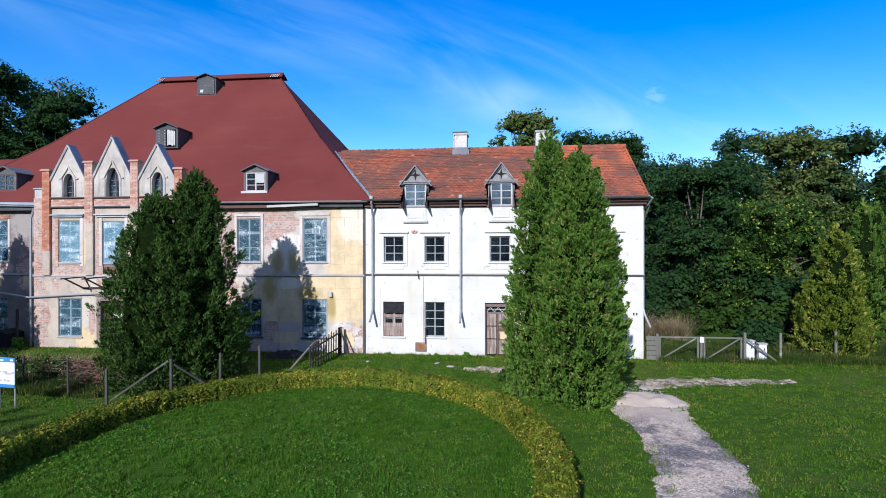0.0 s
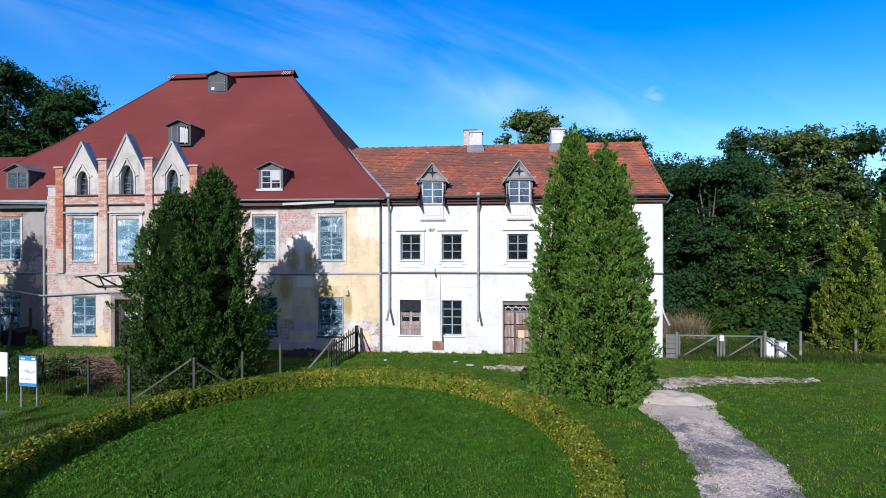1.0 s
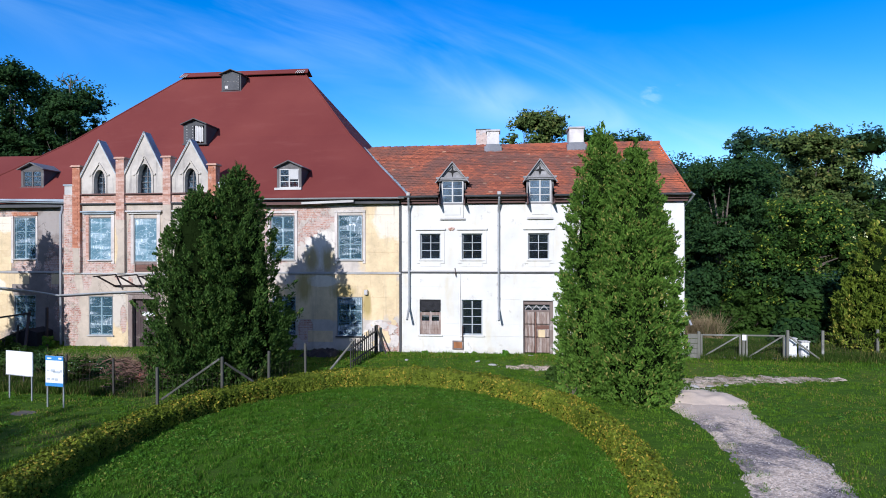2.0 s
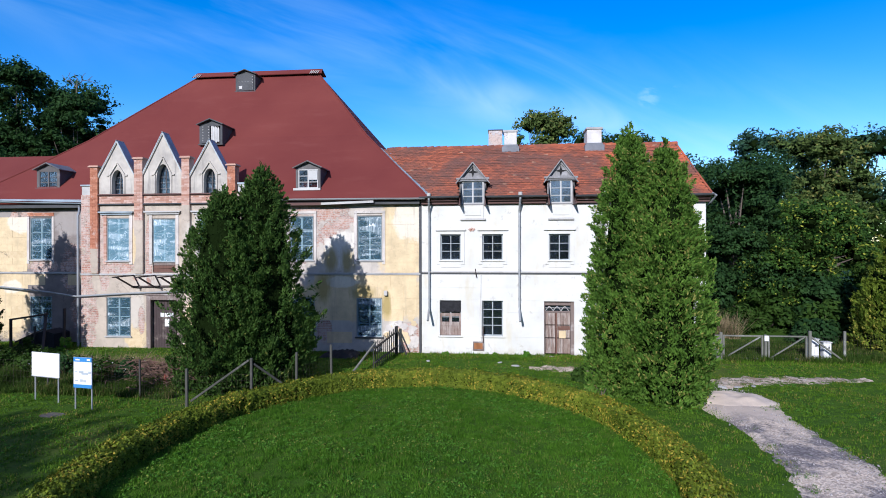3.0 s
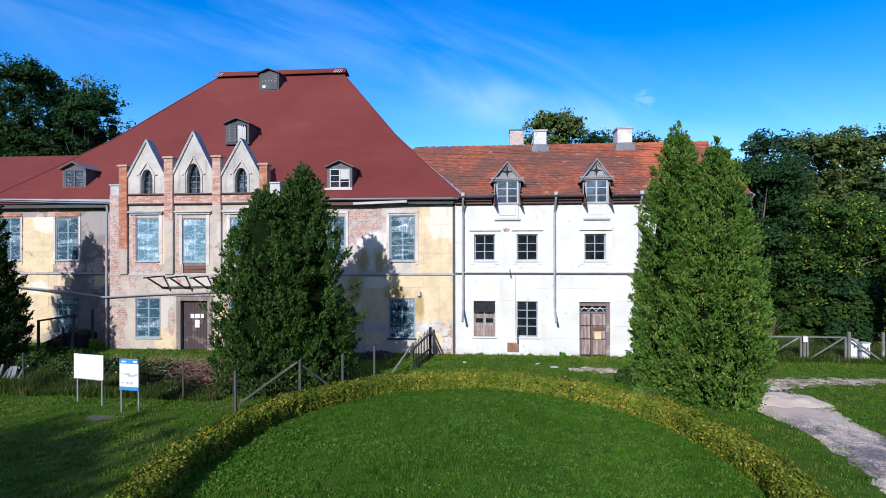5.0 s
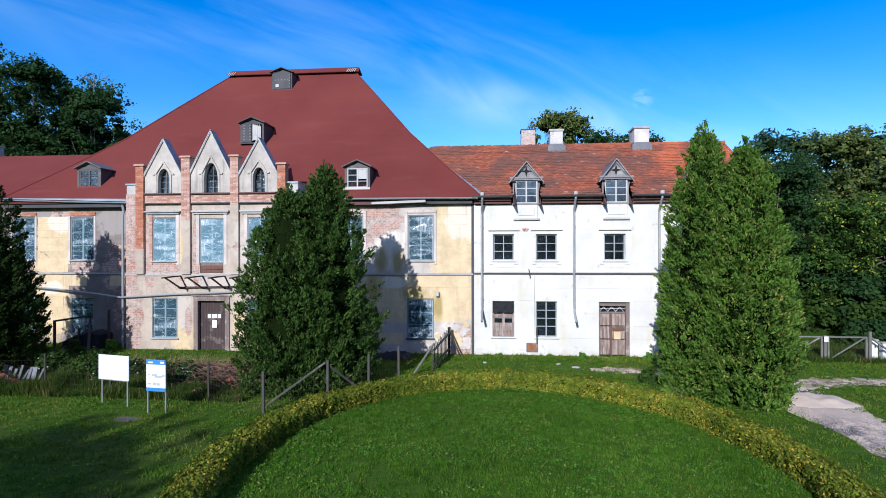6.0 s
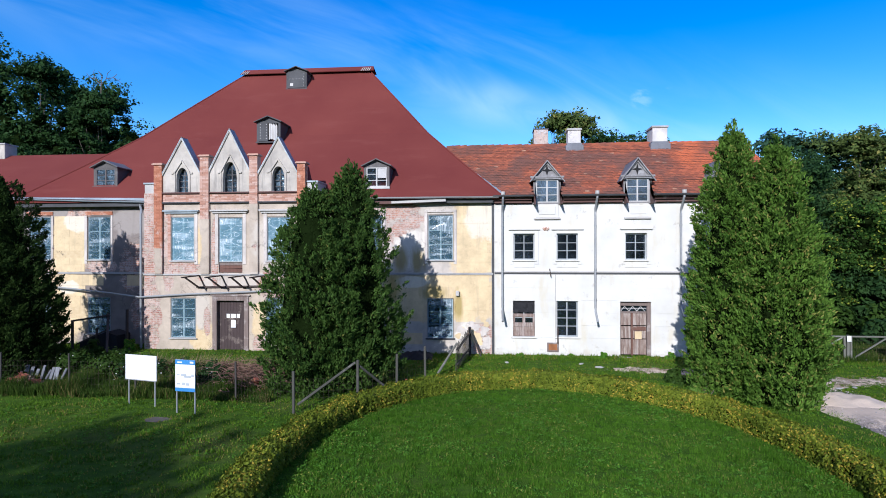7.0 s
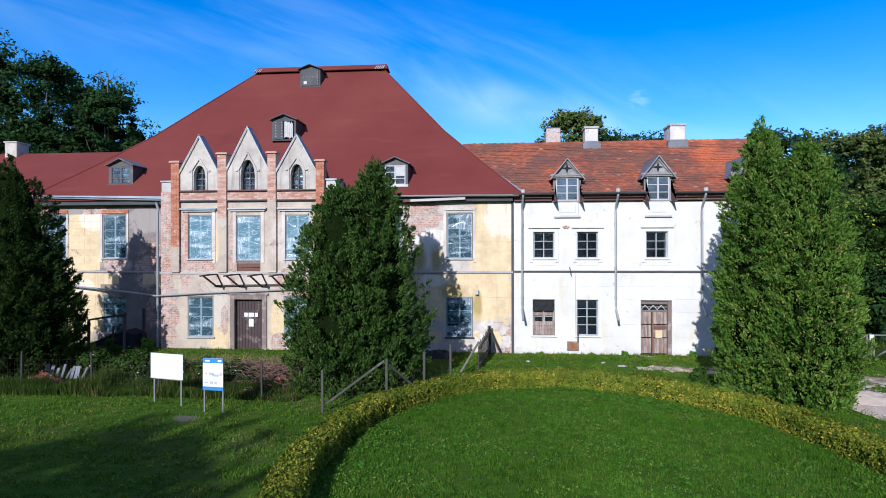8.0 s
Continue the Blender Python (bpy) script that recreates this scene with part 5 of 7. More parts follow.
def build_wing():
    part("wall", wall_mesh(-5.42, 6.51, -0.2, 6.57, 0.002, 0.5, WHITE_OPEN), M_WHITE, wing, "white plastered front with faint courses")
    part("wall", boxes((6.11, 6.51, 0.502, 8.2, -0.2, 6.57), (-5.42, 6.51, 8.2, 8.6, -0.2, 6.57)), M_WHITE, wing)
    bm = bmesh.new()
    prism(bm, [(6.12, 0.1, 6.57), (6.12, 8.5, 6.57), (6.12, W_RIDGE_Y, W_RIDGE_Z - 0.15)], (0.38, 0, 0))
    part("gable_wall", bm, M_WHITE, wing)
    room(wing, -5.3, 6.1, 0.55, 4.5, 0.05, 6.5)
    # roof deck, then the tiles
    sl = Vector((0, W_RIDGE_Y - EAVE_Y, W_RIDGE_Z - EAVE_Z))
    length, sl = sl.length, sl.normalized()
    nrm = Vector((0, -sl.z, sl.y))
    bm = bmesh.new()
    ws = (W_RIDGE_Z - EAVE_Z) / (W_RIDGE_Y - EAVE_Y)
    cut = 0.9
    slab(bm, [(-5.6, EAVE_Y + cut, EAVE_Z + cut * ws - 0.03), (6.56, EAVE_Y + cut, EAVE_Z + cut * ws - 0.03), (6.56, W_RIDGE_Y, W_RIDGE_Z - 0.03), (-7.7, W_RIDGE_Y, W_RIDGE_Z - 0.03)], 0.10)
    for a, b in ((-5.25, -3.78), (-2.52, -0.03), (1.22, 3.54), (4.78, 6.56)):
        slab(bm, [(a, EAVE_Y, EAVE_Z - 0.03), (b, EAVE_Y, EAVE_Z - 0.03), (b, EAVE_Y + cut, EAVE_Z + cut * ws - 0.03), (a, EAVE_Y + cut, EAVE_Z + cut * ws - 0.03)], 0.10)
    slab(bm, [(-5.2, 2 * W_RIDGE_Y - EAVE_Y, EAVE_Z - 0.03), (6.56, 2 * W_RIDGE_Y - EAVE_Y, EAVE_Z - 0.03), (6.56, W_RIDGE_Y, W_RIDGE_Z - 0.03), (-7.7, W_RIDGE_Y, W_RIDGE_Z - 0.03)], 0.10)
    roof = part("roof", bm, M_CORNICE, wing, "old orange-red clay tile roof with dark mossy patches")
    rnd = random.Random(5)
    verts, faces = [], []
    rows, w, expo = 31, 0.185, length / 31
    for r in range(rows):
        s0 = r * expo
        zc = EAVE_Z + sl.z * s0
        x = 6.64 - (0.5 * w if r % 2 else 0)
        sag = 0.02 * noise.noise((0, r * 0.3, 7))
        while x - w > valley_x(zc) - 0.02:
            xa, xb = x - w + 0.004, x - 0.004
            if any(u - 0.03 < x - w / 2 < v + 0.03 for u, v in DORMER_X) and s0 * sl.y < 1.0:
                x -= w
                continue
            lift = 0.030 + rnd.uniform(-0.006, 0.008) + sag + 0.025 * noise.noise((x * 0.35, r * 0.18, 1))
            tip = rnd.uniform(-0.010, 0.006)
            o = Vector((0, EAVE_Y, EAVE_Z)) + sl * (s0 + tip - 0.03)
            low, high = o + nrm * lift, o + sl * (expo * 1.35) + nrm * (lift - 0.022)
            base = len(verts)
            mid = (xa + xb) / 2
            for p, k in ((low, 0.014), (high, 0.014)):
                verts += [(xa, p.y, p.z), (mid, *(p + (-sl * 0.018 if p is low else sl * 0))[1:]), (xb, p.y, p.z)]
            q = low - nrm * 0.02
            verts += [(xa, q.y, q.z), (mid, *(q - sl * 0.018)[1:]), (xb, q.y, q.z)]
            faces += [(base, base + 1, base + 4, base + 3), (base + 1, base + 2, base + 5, base + 4), (base + 6, base + 7, base + 1, base), (base + 7, base + 8, base + 2, base + 1)]
            x -= w
    t = arrays_mesh("roof_tiles", verts, faces, M_TILE, roof, "", M_TILEEDGE, [0, 0, 1, 1] * (len(faces) // 4))
    tagged(t, kind="stuff")
    bm = bmesh.new()
    x = -7.8
    while x < 6.40:
        tube(bm, [(x, W_RIDGE_Y, W_RIDGE_Z - 0.03 + rnd.uniform(-0.01, 0.012)), (x + 0.36, W_RIDGE_Y, W_RIDGE_Z - 0.015 + rnd.uniform(-0.01, 0.012))], [0.105, 0.12], 10)
        x += 0.345
    t = part("ridge_tiles", bm, M_TILE, roof)
    tagged(t, kind="stuff")
    bm = bmesh.new()
    slab(bm, [(6.58, EAVE_Y - 0.02, EAVE_Z + 0.03), (6.66, EAVE_Y - 0.02, EAVE_Z + 0.04), (6.66, W_RIDGE_Y, W_RIDGE_Z + 0.05), (6.58, W_RIDGE_Y, W_RIDGE_Z + 0.04)], 0.05)
    part("verge", bm, M_TILE, roof)
    # valley flashing
    bm = bmesh.new()
    n = 26
    for k in range(n):
        za, zb = (EAVE_Z + (W_RIDGE_Z - EAVE_Z) * (k + f) / n for f in (0.05, 0.9))
        ya, yb = (EAVE_Y + (z - EAVE_Z) * (W_RIDGE_Y - EAVE_Y) / (W_RIDGE_Z - EAVE_Z) for z in (za, zb))
        j = rnd.uniform(-0.03, 0.03)
        beam(bm, (valley_x(za) + 0.05 + j, ya - 0.03, za + 0.06), (valley_x(zb) + 0.05 - j, yb - 0.03, zb + 0.06), 0.13, 0.03)
    part("valley_flashing", bm, M_BLUEZINC, roof, "whitish metal and mortar along the valley")
    # cornice between the dormers, gutter in the same pieces
    for a, b in ((-5.38, -3.80), (-2.50, -0.03), (1.22, 3.52), (4.75, 6.62)):
        part("cornice", boxes((a, b, -0.28, 0.0, 6.72, 6.86), (a, b, -0.16, 0.0, 6.60, 6.72), (a + 0.03, b - 0.03, -0.34, -0.28, 6.80, 6.86), bevel=0.008), M_CORNICE, wing, "dark weathered wooden cornice boards")
        gutter(wing, a - 0.06, b + 0.06, EAVE_Y - 0.08, EAVE_Z - 0.02, 0.0, M_TAR, 0.08)
    # dormers
    for x0, x1, apex in ((-3.72, -2.58, 8.42), (0.03, 1.16, 8.48), (3.60, 4.72, 8.45)):
        d = dormer(wing, x0, x1, -0.02, 6.62, 7.72, apex, EAVE_Z, ws, M_DORMER, M_LEAD, over=0.16, label="grey wooden dormer with a pierced gable")
        xm = (x0 + x1) / 2
        # pierced star: a black plate painted as the shade in the hole
        bm = bmesh.new()
        ring = []
        for k in range(16):
            r = (0.25, 0.10, 0.07, 0.10)[k % 4]
            a = 2 * math.pi * k / 16
            ring.append((xm + r * math.sin(a), -0.016, 7.99 + r * math.cos(a)))
        prism(bm, ring, (0, 0.03, 0))
        part("star_shade_plate", bm, M_INNERSHADE, d)
        part("pediment_rail", boxes((x0 - 0.14, x1 + 0.14, -0.13, -0.02, 7.66, 7.74), (x0 - 0.10, x1 + 0.10, -0.09, -0.02, 7.60, 7.66), bevel=0.008), M_DORMER, d)
        for s, ex in ((-1, x0), (1, x1)):
            part("inner_rake", beam(bmesh.new(), (ex - s * 0.10, -0.05, 7.76), (xm, -0.05, apex - 0.14), 0.045, 0.05), M_DORMER, d)
            part("eave_return", boxes((ex - 0.10, ex + 0.10, -0.16, 0.5, 7.55, 7.60)), M_TAR, d)
        part("apron", boxes((x0 + 0.10, x1 - 0.10, -0.05, 0.002, 5.98, 6.56), (x0 + 0.22, x1 - 0.22, -0.075, -0.05, 6.10, 6.46), bevel=0.012), M_WHITE, d)
        part("apron_ledge", boxes((x0 + 0.02, x1 - 0.02, -0.10, 0.002, 5.90, 5.98), bevel=0.012), M_PALE, d)
    # string course
    part("string_course", boxes((-5.38, 6.53, -0.07, 0.002, 3.64, 3.70), bevel=0.01), M_PALE, wing)
    part("string_course", boxes((-5.38, 6.53, -0.045, 0.002, 3.58, 3.64)), M_TAR, wing)
    # surrounds and windows
    for a, b in W_UP:
        for row in ((a - 0.17, a - 0.01, -0.028, 0.002, 4.0, 5.42), (b + 0.01, b + 0.17, -0.028, 0.002, 4.0, 5.42), (a - 0.01, b + 0.01, -0.028, 0.002, 5.30, 5.42),
                    (a - 0.22, b + 0.22, -0.09, 0.002, 5.46, 5.53), (a - 0.01, b + 0.01, -0.02, 0.002, 3.86, 4.10)):
            part("window_surround", boxes(row, bevel=0.006), M_WHITE, wing)
        window(wing, a, b, 4.18, 5.29, 0.0, 2, 3, M_FRAMEG, 0.10, label="grey-white casement with six dark panes", sill=M_WHITE, bars=0.018)
    for i, (a, b) in enumerate(W_LOW):
        window(wing, a, b, 0.90, 2.43, 0.0, 2, 4, M_FRAMEG, 0.12, label="grey-white casement with eight dark bluish panes", sill=M_WHITE, bars=0.024, cut=(0.28, 0.52, 0.76))
    # first low window: boarded below, torn black film above
    a, b = W_LOW[0]
    for za, zb in ((0.92, 1.12), (1.125, 1.31), (1.315, 1.49), (1.735, 1.87)):
        part("board", boxes((a + 0.01, b - 0.01, 0.07, 0.095, za, zb), bevel=0.005), M_DOORPALE, wing, "pale grey board nailed over the window")
    for u, v in ((a + 0.01, a + 0.09), ((a + b) / 2 - 0.06, (a + b) / 2 + 0.06), (b - 0.09, b - 0.01)):
        part("board", boxes((u, v, 0.072, 0.095, 1.49, 1.735)), M_DOORPALE, wing)
    bm = bmesh.new()
    grid = [[bm.verts.new((a + 0.02 + (b - a - 0.04) * i / 10, 0.07 + 0.04 * noise.noise((i * 0.6, j * 0.6, 2)), 2.42 - (0.50 + 0.06 * noise.noise((i * 0.8, 0, 5))) * j / 6)) for i in range(11)] for j in range(7)]
    for j in range(6):
        for i in range(10):
            bm.faces.new((grid[j][i], grid[j][i + 1], grid[j + 1][i + 1], grid[j + 1][i]))
    part("black_sheet", bm, M_BLACK, wing, "sagging black plastic sheet in the window head")
    # door
    z0, z1 = 0.12, 2.42
    a, b = -0.12, 1.15
    door = part("door", boxes((a, a + 0.05, 0.10, 0.42, z0, z1), (b - 0.14, b, 0.10, 0.42, z0, z1), (a + 0.05, b - 0.14, 0.14, 0.42, z1 - 0.18, z1), (a + 0.05, b - 0.14, 0.20, 0.30, 1.92, 1.99)), M_DOORGREY, wing,
                "weathered brown panelled double door with a fanlight, shut")
    xm = a + 0.05 + (b - a - 0.19) * 0.45
    for u, v in ((a + 0.05, xm - 0.045), (xm + 0.045, b - 0.14)):
        for k, (p, q) in enumerate(((0.16, 0.80), (0.84, 1.36), (1.40, 1.91))):
            n = 3 if v - u < 0.5 else 4
            for i in range(n):
                s, t = u + (v - u) * i / n, u + (v - u) * (i + 1) / n
                part("plank", boxes((s + 0.003, t - 0.003, 0.235 + 0.012 * (k == 1), 0.27, p, q), bevel=0.004), M_DOORPALE, door)
    part("mid_post", boxes((xm - 0.03, xm + 0.03, 0.20, 0.27, z0, 1.92)), M_BROWN, door)
    part("lock_board", boxes((xm + 0.06, b - 0.16, 0.215, 0.235, 1.18, 1.34)), M_BROWN, door)
    part("patch_board", boxes((xm + 0.12, xm + 0.40, 0.213, 0.234, 0.82, 1.14)), M_OCHRE, door, "pale new patch board")
    p = part("pane", boxes((a + 0.05, b - 0.14, 0.245, 0.25, 1.99, z1 - 0.18)), M_GLASS, door)
    p.visible_shadow = False
    bm = bmesh.new()
    for k in range(3):
        u = a + 0.08 + k * 0.33
        beam(bm, (u, 0.235, 2.0), (u + 0.16, 0.235, 2.2), 0.022)
        beam(bm, (u + 0.16, 0.235, 2.2), (u + 0.33, 0.235, 2.0), 0.022)
    beam(bm, (a + 0.05, 0.235, 2.12), (b - 0.14, 0.235, 2.12), 0.02)
    part("glazing_bar", bm, M_FRAMEW, door)
    part("threshold", boxes((a - 0.1, b + 0.05, -0.35, 0.1, 0.0, 0.12), bevel=0.02), M_STONE, wing)
    # downpipes
    for x, end, out in ((-5.02, 1.62, 0.62), (-1.13, 1.62, 0.55), (2.36, 1.85, 0.50)):
        bm = bmesh.new()
        tube(bm, [(x, EAVE_Y - 0.08, 6.98), (x, EAVE_Y - 0.07, 6.78), (x - 0.03, -0.12, 6.30), (x - 0.03, -0.10, 6.1), (x - 0.03, -0.10, end + 0.55), (x - 0.03, -0.16, end + 0.40), (x - 0.02, -out, end + 0.05), (x - 0.02, -out - 0.05, end)], 0.047, 10)
        p = part("downpipe", bm, M_ZINC, wing, "grey zinc downpipe broken off above the ground")
        for z in (5.6, 3.75, 2.5):
            part("collar", tube(bmesh.new(), [(x - 0.03, -0.10, z), (x - 0.03, -0.10, z + 0.06)], 0.058, 10), M_ZINC, p)
        part("hopper", tube(bmesh.new(), [(x, EAVE_Y - 0.08, 6.93), (x, EAVE_Y - 0.08, 7.06)], 0.085, 10), M_PALE, p)
    bm = bmesh.new()
    tube(bm, [(6.62, EAVE_Y - 0.08, 6.92), (6.78, EAVE_Y - 0.02, 6.84), (6.72, -0.05, 6.62), (6.58, 0.30, 6.40), (6.58, 0.30, 2.2), (6.62, 0.22, 1.95), (6.80, 0.02, 1.45)], 0.047, 10)
    part("downpipe", bm, M_ZINC, wing, "grey zinc downpipe round the corner, ending in a spout")
    # vent box with a rusty grille, cable, hook, number
    vent = part("vent", boxes((-3.16, -2.68, -0.07, 0.002, 0.28, 0.34), (-3.16, -2.68, -0.07, 0.002, 0.60, 0.66), (-3.16, -3.10, -0.07, 0.002, 0.34, 0.60), (-2.74, -2.68, -0.07, 0.002, 0.34, 0.60)), M_DOORGREY, wing, "small rusty vent flap in a wooden frame")
    part("flap", boxes((-3.10, -2.74, -0.05, 0.0, 0.34, 0.60)), plain("rust", (0.33, 0.13, 0.05), 0.85, vary=0.35, scale=9), vent)
    bm = bmesh.new()
    tube(bm, [(-2.80, -0.02, 3.55), (-2.82, -0.03, 2.4), (-2.80, -0.02, 0.66)], 0.012, 6)
    part("cable", bm, M_PALE, wing)
    part("stay_bar", boxes((-2.74, -2.69, -0.10, -0.03, 0.62, 1.30)), M_IRON, wing)
    bm = bmesh.new()
    beam(bm, (-3.05, -0.03, 3.80), (-3.00, -0.12, 3.45), 0.03)
    part("hook", bm, M_IRON, wing)
    part("plaque", boxes((6.08, 6.14, -0.03, 0.002, 1.96, 2.06), (6.20, 6.26, -0.03, 0.002, 1.96, 2.06)), M_TAR, wing, "small dark plaque bars")
    bm = bmesh.new()
    for dx, dz in ((-0.10, 0.0), (0, 0.03), (0.1, 0.0), (-0.05, -0.05), (0.05, -0.05)):
        bmesh.ops.create_icosphere(bm, subdivisions=1, radius=0.055, matrix=Matrix.Translation((-3.2 + dx, -0.01, 5.52 + dz)))
    part("rosette", bm, M_PALEBRICK, wing)
    # chimneys
    for x0, x1, yf, yb, top, m in ((-1.76, -1.14, 3.75, 4.45, 10.58, M_STACK), (2.28, 2.98, 3.75, 4.75, 10.62, M_STACK), (-2.80, -1.72, 13.0, 14.2, 12.65, M_OLDSTACK)):
        bm = boxes((x0, x1, yf, yb, 8.6 if yf < 8 else -0.1, top - 0.10), bevel=0.015)
        if yf > 8:
            for v in bm.verts:
                f = 1.16 if v.co.z < 5 else 0.84
                v.co.x = (x0 + x1) / 2 + (v.co.x - (x0 + x1) / 2) * f
        c = part("chimney", bm, m, wing, "stained white rendered chimney" if m is M_STACK else "pale washed stack behind the ridge")
        o = 0.05 if yf < 8 else -0.04
        part("cap", boxes((x0 - o, x1 + o, yf - o, yb + o, top - 0.10, top), bevel=0.012), M_STONE if yf < 8 else M_TAR, c)
        if yf > 8:
            continue
        zf = EAVE_Z + (yf - EAVE_Y) * ws
        part("flashing", boxes((x0 - 0.12, x1 + 0.12, yf - 0.10, yf + 0.5, zf - 0.10, zf + 0.24), (x0 - 0.05, x1 + 0.05, yf - 0.05, yf + 0.6, zf + 0.24, zf + 0.34), bevel=0.01), M_LEAD, c)


build_wing()


def courses_white():
    """Faint raised courses of the white ground floor."""
    ashlar(wing, -5.36, 6.48, 0.34, 3.50, 0.002, WHITE_OPEN, 0.53, 30.0, 2, lambda a, b, z: 1.0, M_WHITE, 0.010)


# ---- the wing beyond the red roof ----
far_wing = thing("side_wing", (-33.0, 0, 0), "plastered side wing under the red sheeted roof", "house")


def build_far_wing():
    part("wall", boxes((-40.0, -27.42, 0.02, 8.4, -0.2, 6.7)), M_LEFT, far_wing)
    bm = bmesh.new()
    for s in (0, 1):
        y = EAVE_Y if s == 0 else 2 * W_RIDGE_Y - EAVE_Y
        slab(bm, [(-40.5, y, EAVE_Z + 0.02), (-25.0, y, EAVE_Z + 0.02), (-25.0, W_RIDGE_Y, W_RIDGE_Z), (-40.5, W_RIDGE_Y, W_RIDGE_Z)], 0.14)
    part("roof", bm, M_RED, far_wing, "dark red sheeted roof")
    c = part("chimney", boxes((-32.65, -31.95, 3.9, 4.7, 9.0, 10.40), bevel=0.02), M_GABLE, far_wing, "grey rendered chimney")
    part("cap", boxes((-32.69, -31.91, 3.86, 4.74, 10.40, 10.47)), M_STONE, c)


build_far_wing()

# ---- foliage ----


def leaf_cards(centres, normals, size, rng, shape="leaf", droop=0.0):
    """Small folded leaves: four corners and two triangles each, turned about the given normals."""
    n = len(centres)
    normals = normals / (np.linalg.norm(normals, axis=1, keepdims=True) + 1e-9)
    helper = rng.normal(size=(n, 3))
    side = np.cross(normals, helper)
    side /= np.linalg.norm(side, axis=1, keepdims=True) + 1e-9
    along = np.cross(side, normals)
    if shape == "spray":
        along = along * 0.5 + normals * 0.55 + np.array([0, 0, 0.45])
        along /= np.linalg.norm(along, axis=1, keepdims=True)
        side = np.cross(along, rng.normal(size=(n, 3)) * 0.7 + normals)
        side /= np.linalg.norm(side, axis=1, keepdims=True) + 1e-9
    s = (size * rng.uniform(0.6, 1.35, n))[:, None]
    w = 0.42 if shape == "spray" else 0.62
    fold = np.cross(side, along)
    tip = centres + along * s * 0.6 - np.array([0, 0, droop]) * s
    tail = centres - along * s * 0.5
    left = centres - side * s * w * 0.5 + fold * s * 0.12
    right = centres + side * s * w * 0.5 + fold * s * 0.12
    verts = np.stack([tail, right, tip, left], 1).reshape(-1, 3)
    k = np.arange(n)[:, None] * 4
    faces = np.stack([k + [0, 1, 2], k + [0, 2, 3]], 1).reshape(-1, 3)
    return verts, faces


def joined(lists):
    verts, faces, base = [], [], 0
    for v, f in lists:
        verts.append(v)
        faces.append(f + base)
        base += len(v)
    return np.concatenate(verts), np.concatenate(faces)


def thuja(at, stems, radius, material, seed, count=16000, label="", name="thuja_tree", size=0.105, group="", squash=1.0):
    """A dense conifer of one or more stems (dx, dy, height, share of the radius)."""
    rng = np.random.default_rng(seed)
    t = thing(name, at, label, "tree", group)
    ax, ay, az = at
    lists, core = [], bmesh.new()
    for dx, dy, height, share in stems:
        n = int(count * share / sum(s[3] for s in stems))
        per = 64
        m = n // per
        z = rng.beta(1.0, 1.12, m) * height * 0.985
        ang = rng.uniform(0, 2 * math.pi, m)
        f = z / height
        prof = np.where(f < 0.12, 0.78 + 1.83 * f, 1.0) * np.clip(1.0 - f ** 3.0, 0, 1) ** 0.82
        lob = np.array([(noise.noise((math.cos(a) * 1.9 + seed, math.sin(a) * 1.9 + dx, zz * 0.7)) + 0.9 * noise.noise((math.cos(a) * 4.6 + seed, math.sin(a) * 4.6 + dx, zz * 1.3))) for a, zz in zip(ang, z)])
        r = radius * share * prof * (1.0 + 0.22 * lob) * (1.04 - 0.30 * rng.random(m) ** 1.6) + 0.02
        out = np.stack([np.cos(ang), np.sin(ang) * squash, np.zeros(m)], 1)
        root = np.stack([ax + dx + out[:, 0] * r, ay + dy + out[:, 1] * r, az + 0.02 + z], 1)
        axis = out * rng.uniform(0.35, 0.95, (m, 1)) + np.array([0, 0, 0.75]) + rng.normal(size=(m, 3)) * 0.22
        axis /= np.linalg.norm(axis, axis=1, keepdims=True)
        ln = rng.uniform(0.30, 0.72, m) * (1 - 0.35 * f)
        u = rng.random((m, per)) ** 0.7
        c = root[:, None] + axis[:, None] * (u * ln[:, None] - 0.20)[..., None] + rng.normal(size=(m, per, 3)) * (0.125 * (1.15 - u) * (1 - 0.3 * f)[:, None])[..., None]
        c = c.reshape(-1, 3)
        c[:, 2] = np.maximum(c[:, 2], az + 0.05)
        off = c - np.repeat(root, per, axis=0)
        nrm = np.repeat(axis * 0.5 + out * 0.4, per, axis=0) + off * 1.6 + rng.normal(size=(m * per, 3)) * 0.3
        lists.append(leaf_cards(c, nrm, size * np.repeat(1.0 - 0.25 * f, per), rng, "spray"))
        # thin tip shoots
        k = 50
        ct = np.stack([ax + dx + rng.normal(size=k) * 0.07, ay + dy + rng.normal(size=k) * 0.07, az + height * rng.uniform(0.93, 1.03, k)], 1)
        lists.append(leaf_cards(ct, rng.normal(size=(k, 3)) + np.array([0, 0, 2.0]), 0.2, rng, "spray"))
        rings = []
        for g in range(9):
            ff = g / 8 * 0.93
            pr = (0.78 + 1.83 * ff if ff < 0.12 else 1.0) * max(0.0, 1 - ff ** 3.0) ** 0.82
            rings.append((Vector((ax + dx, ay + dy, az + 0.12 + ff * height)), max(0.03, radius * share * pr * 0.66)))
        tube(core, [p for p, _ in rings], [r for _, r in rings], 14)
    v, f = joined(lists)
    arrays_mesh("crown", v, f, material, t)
    # solid filler inside the stems, coloured as the crown's inner shade
    part("shade_core", core, M_SHADECORE, t)
    bm = bmesh.new()
    for dx, dy, height, share in stems:
        tube(bm, [(ax + dx * 0.6, ay + dy * 0.6, az - 0.1), (ax + dx, ay + dy, az + 0.6), (ax + dx, ay + dy, az + height * 0.7)], [0.16, 0.13, 0.04], 8)
    part("trunk", bm, M_BARK, t)
    return t


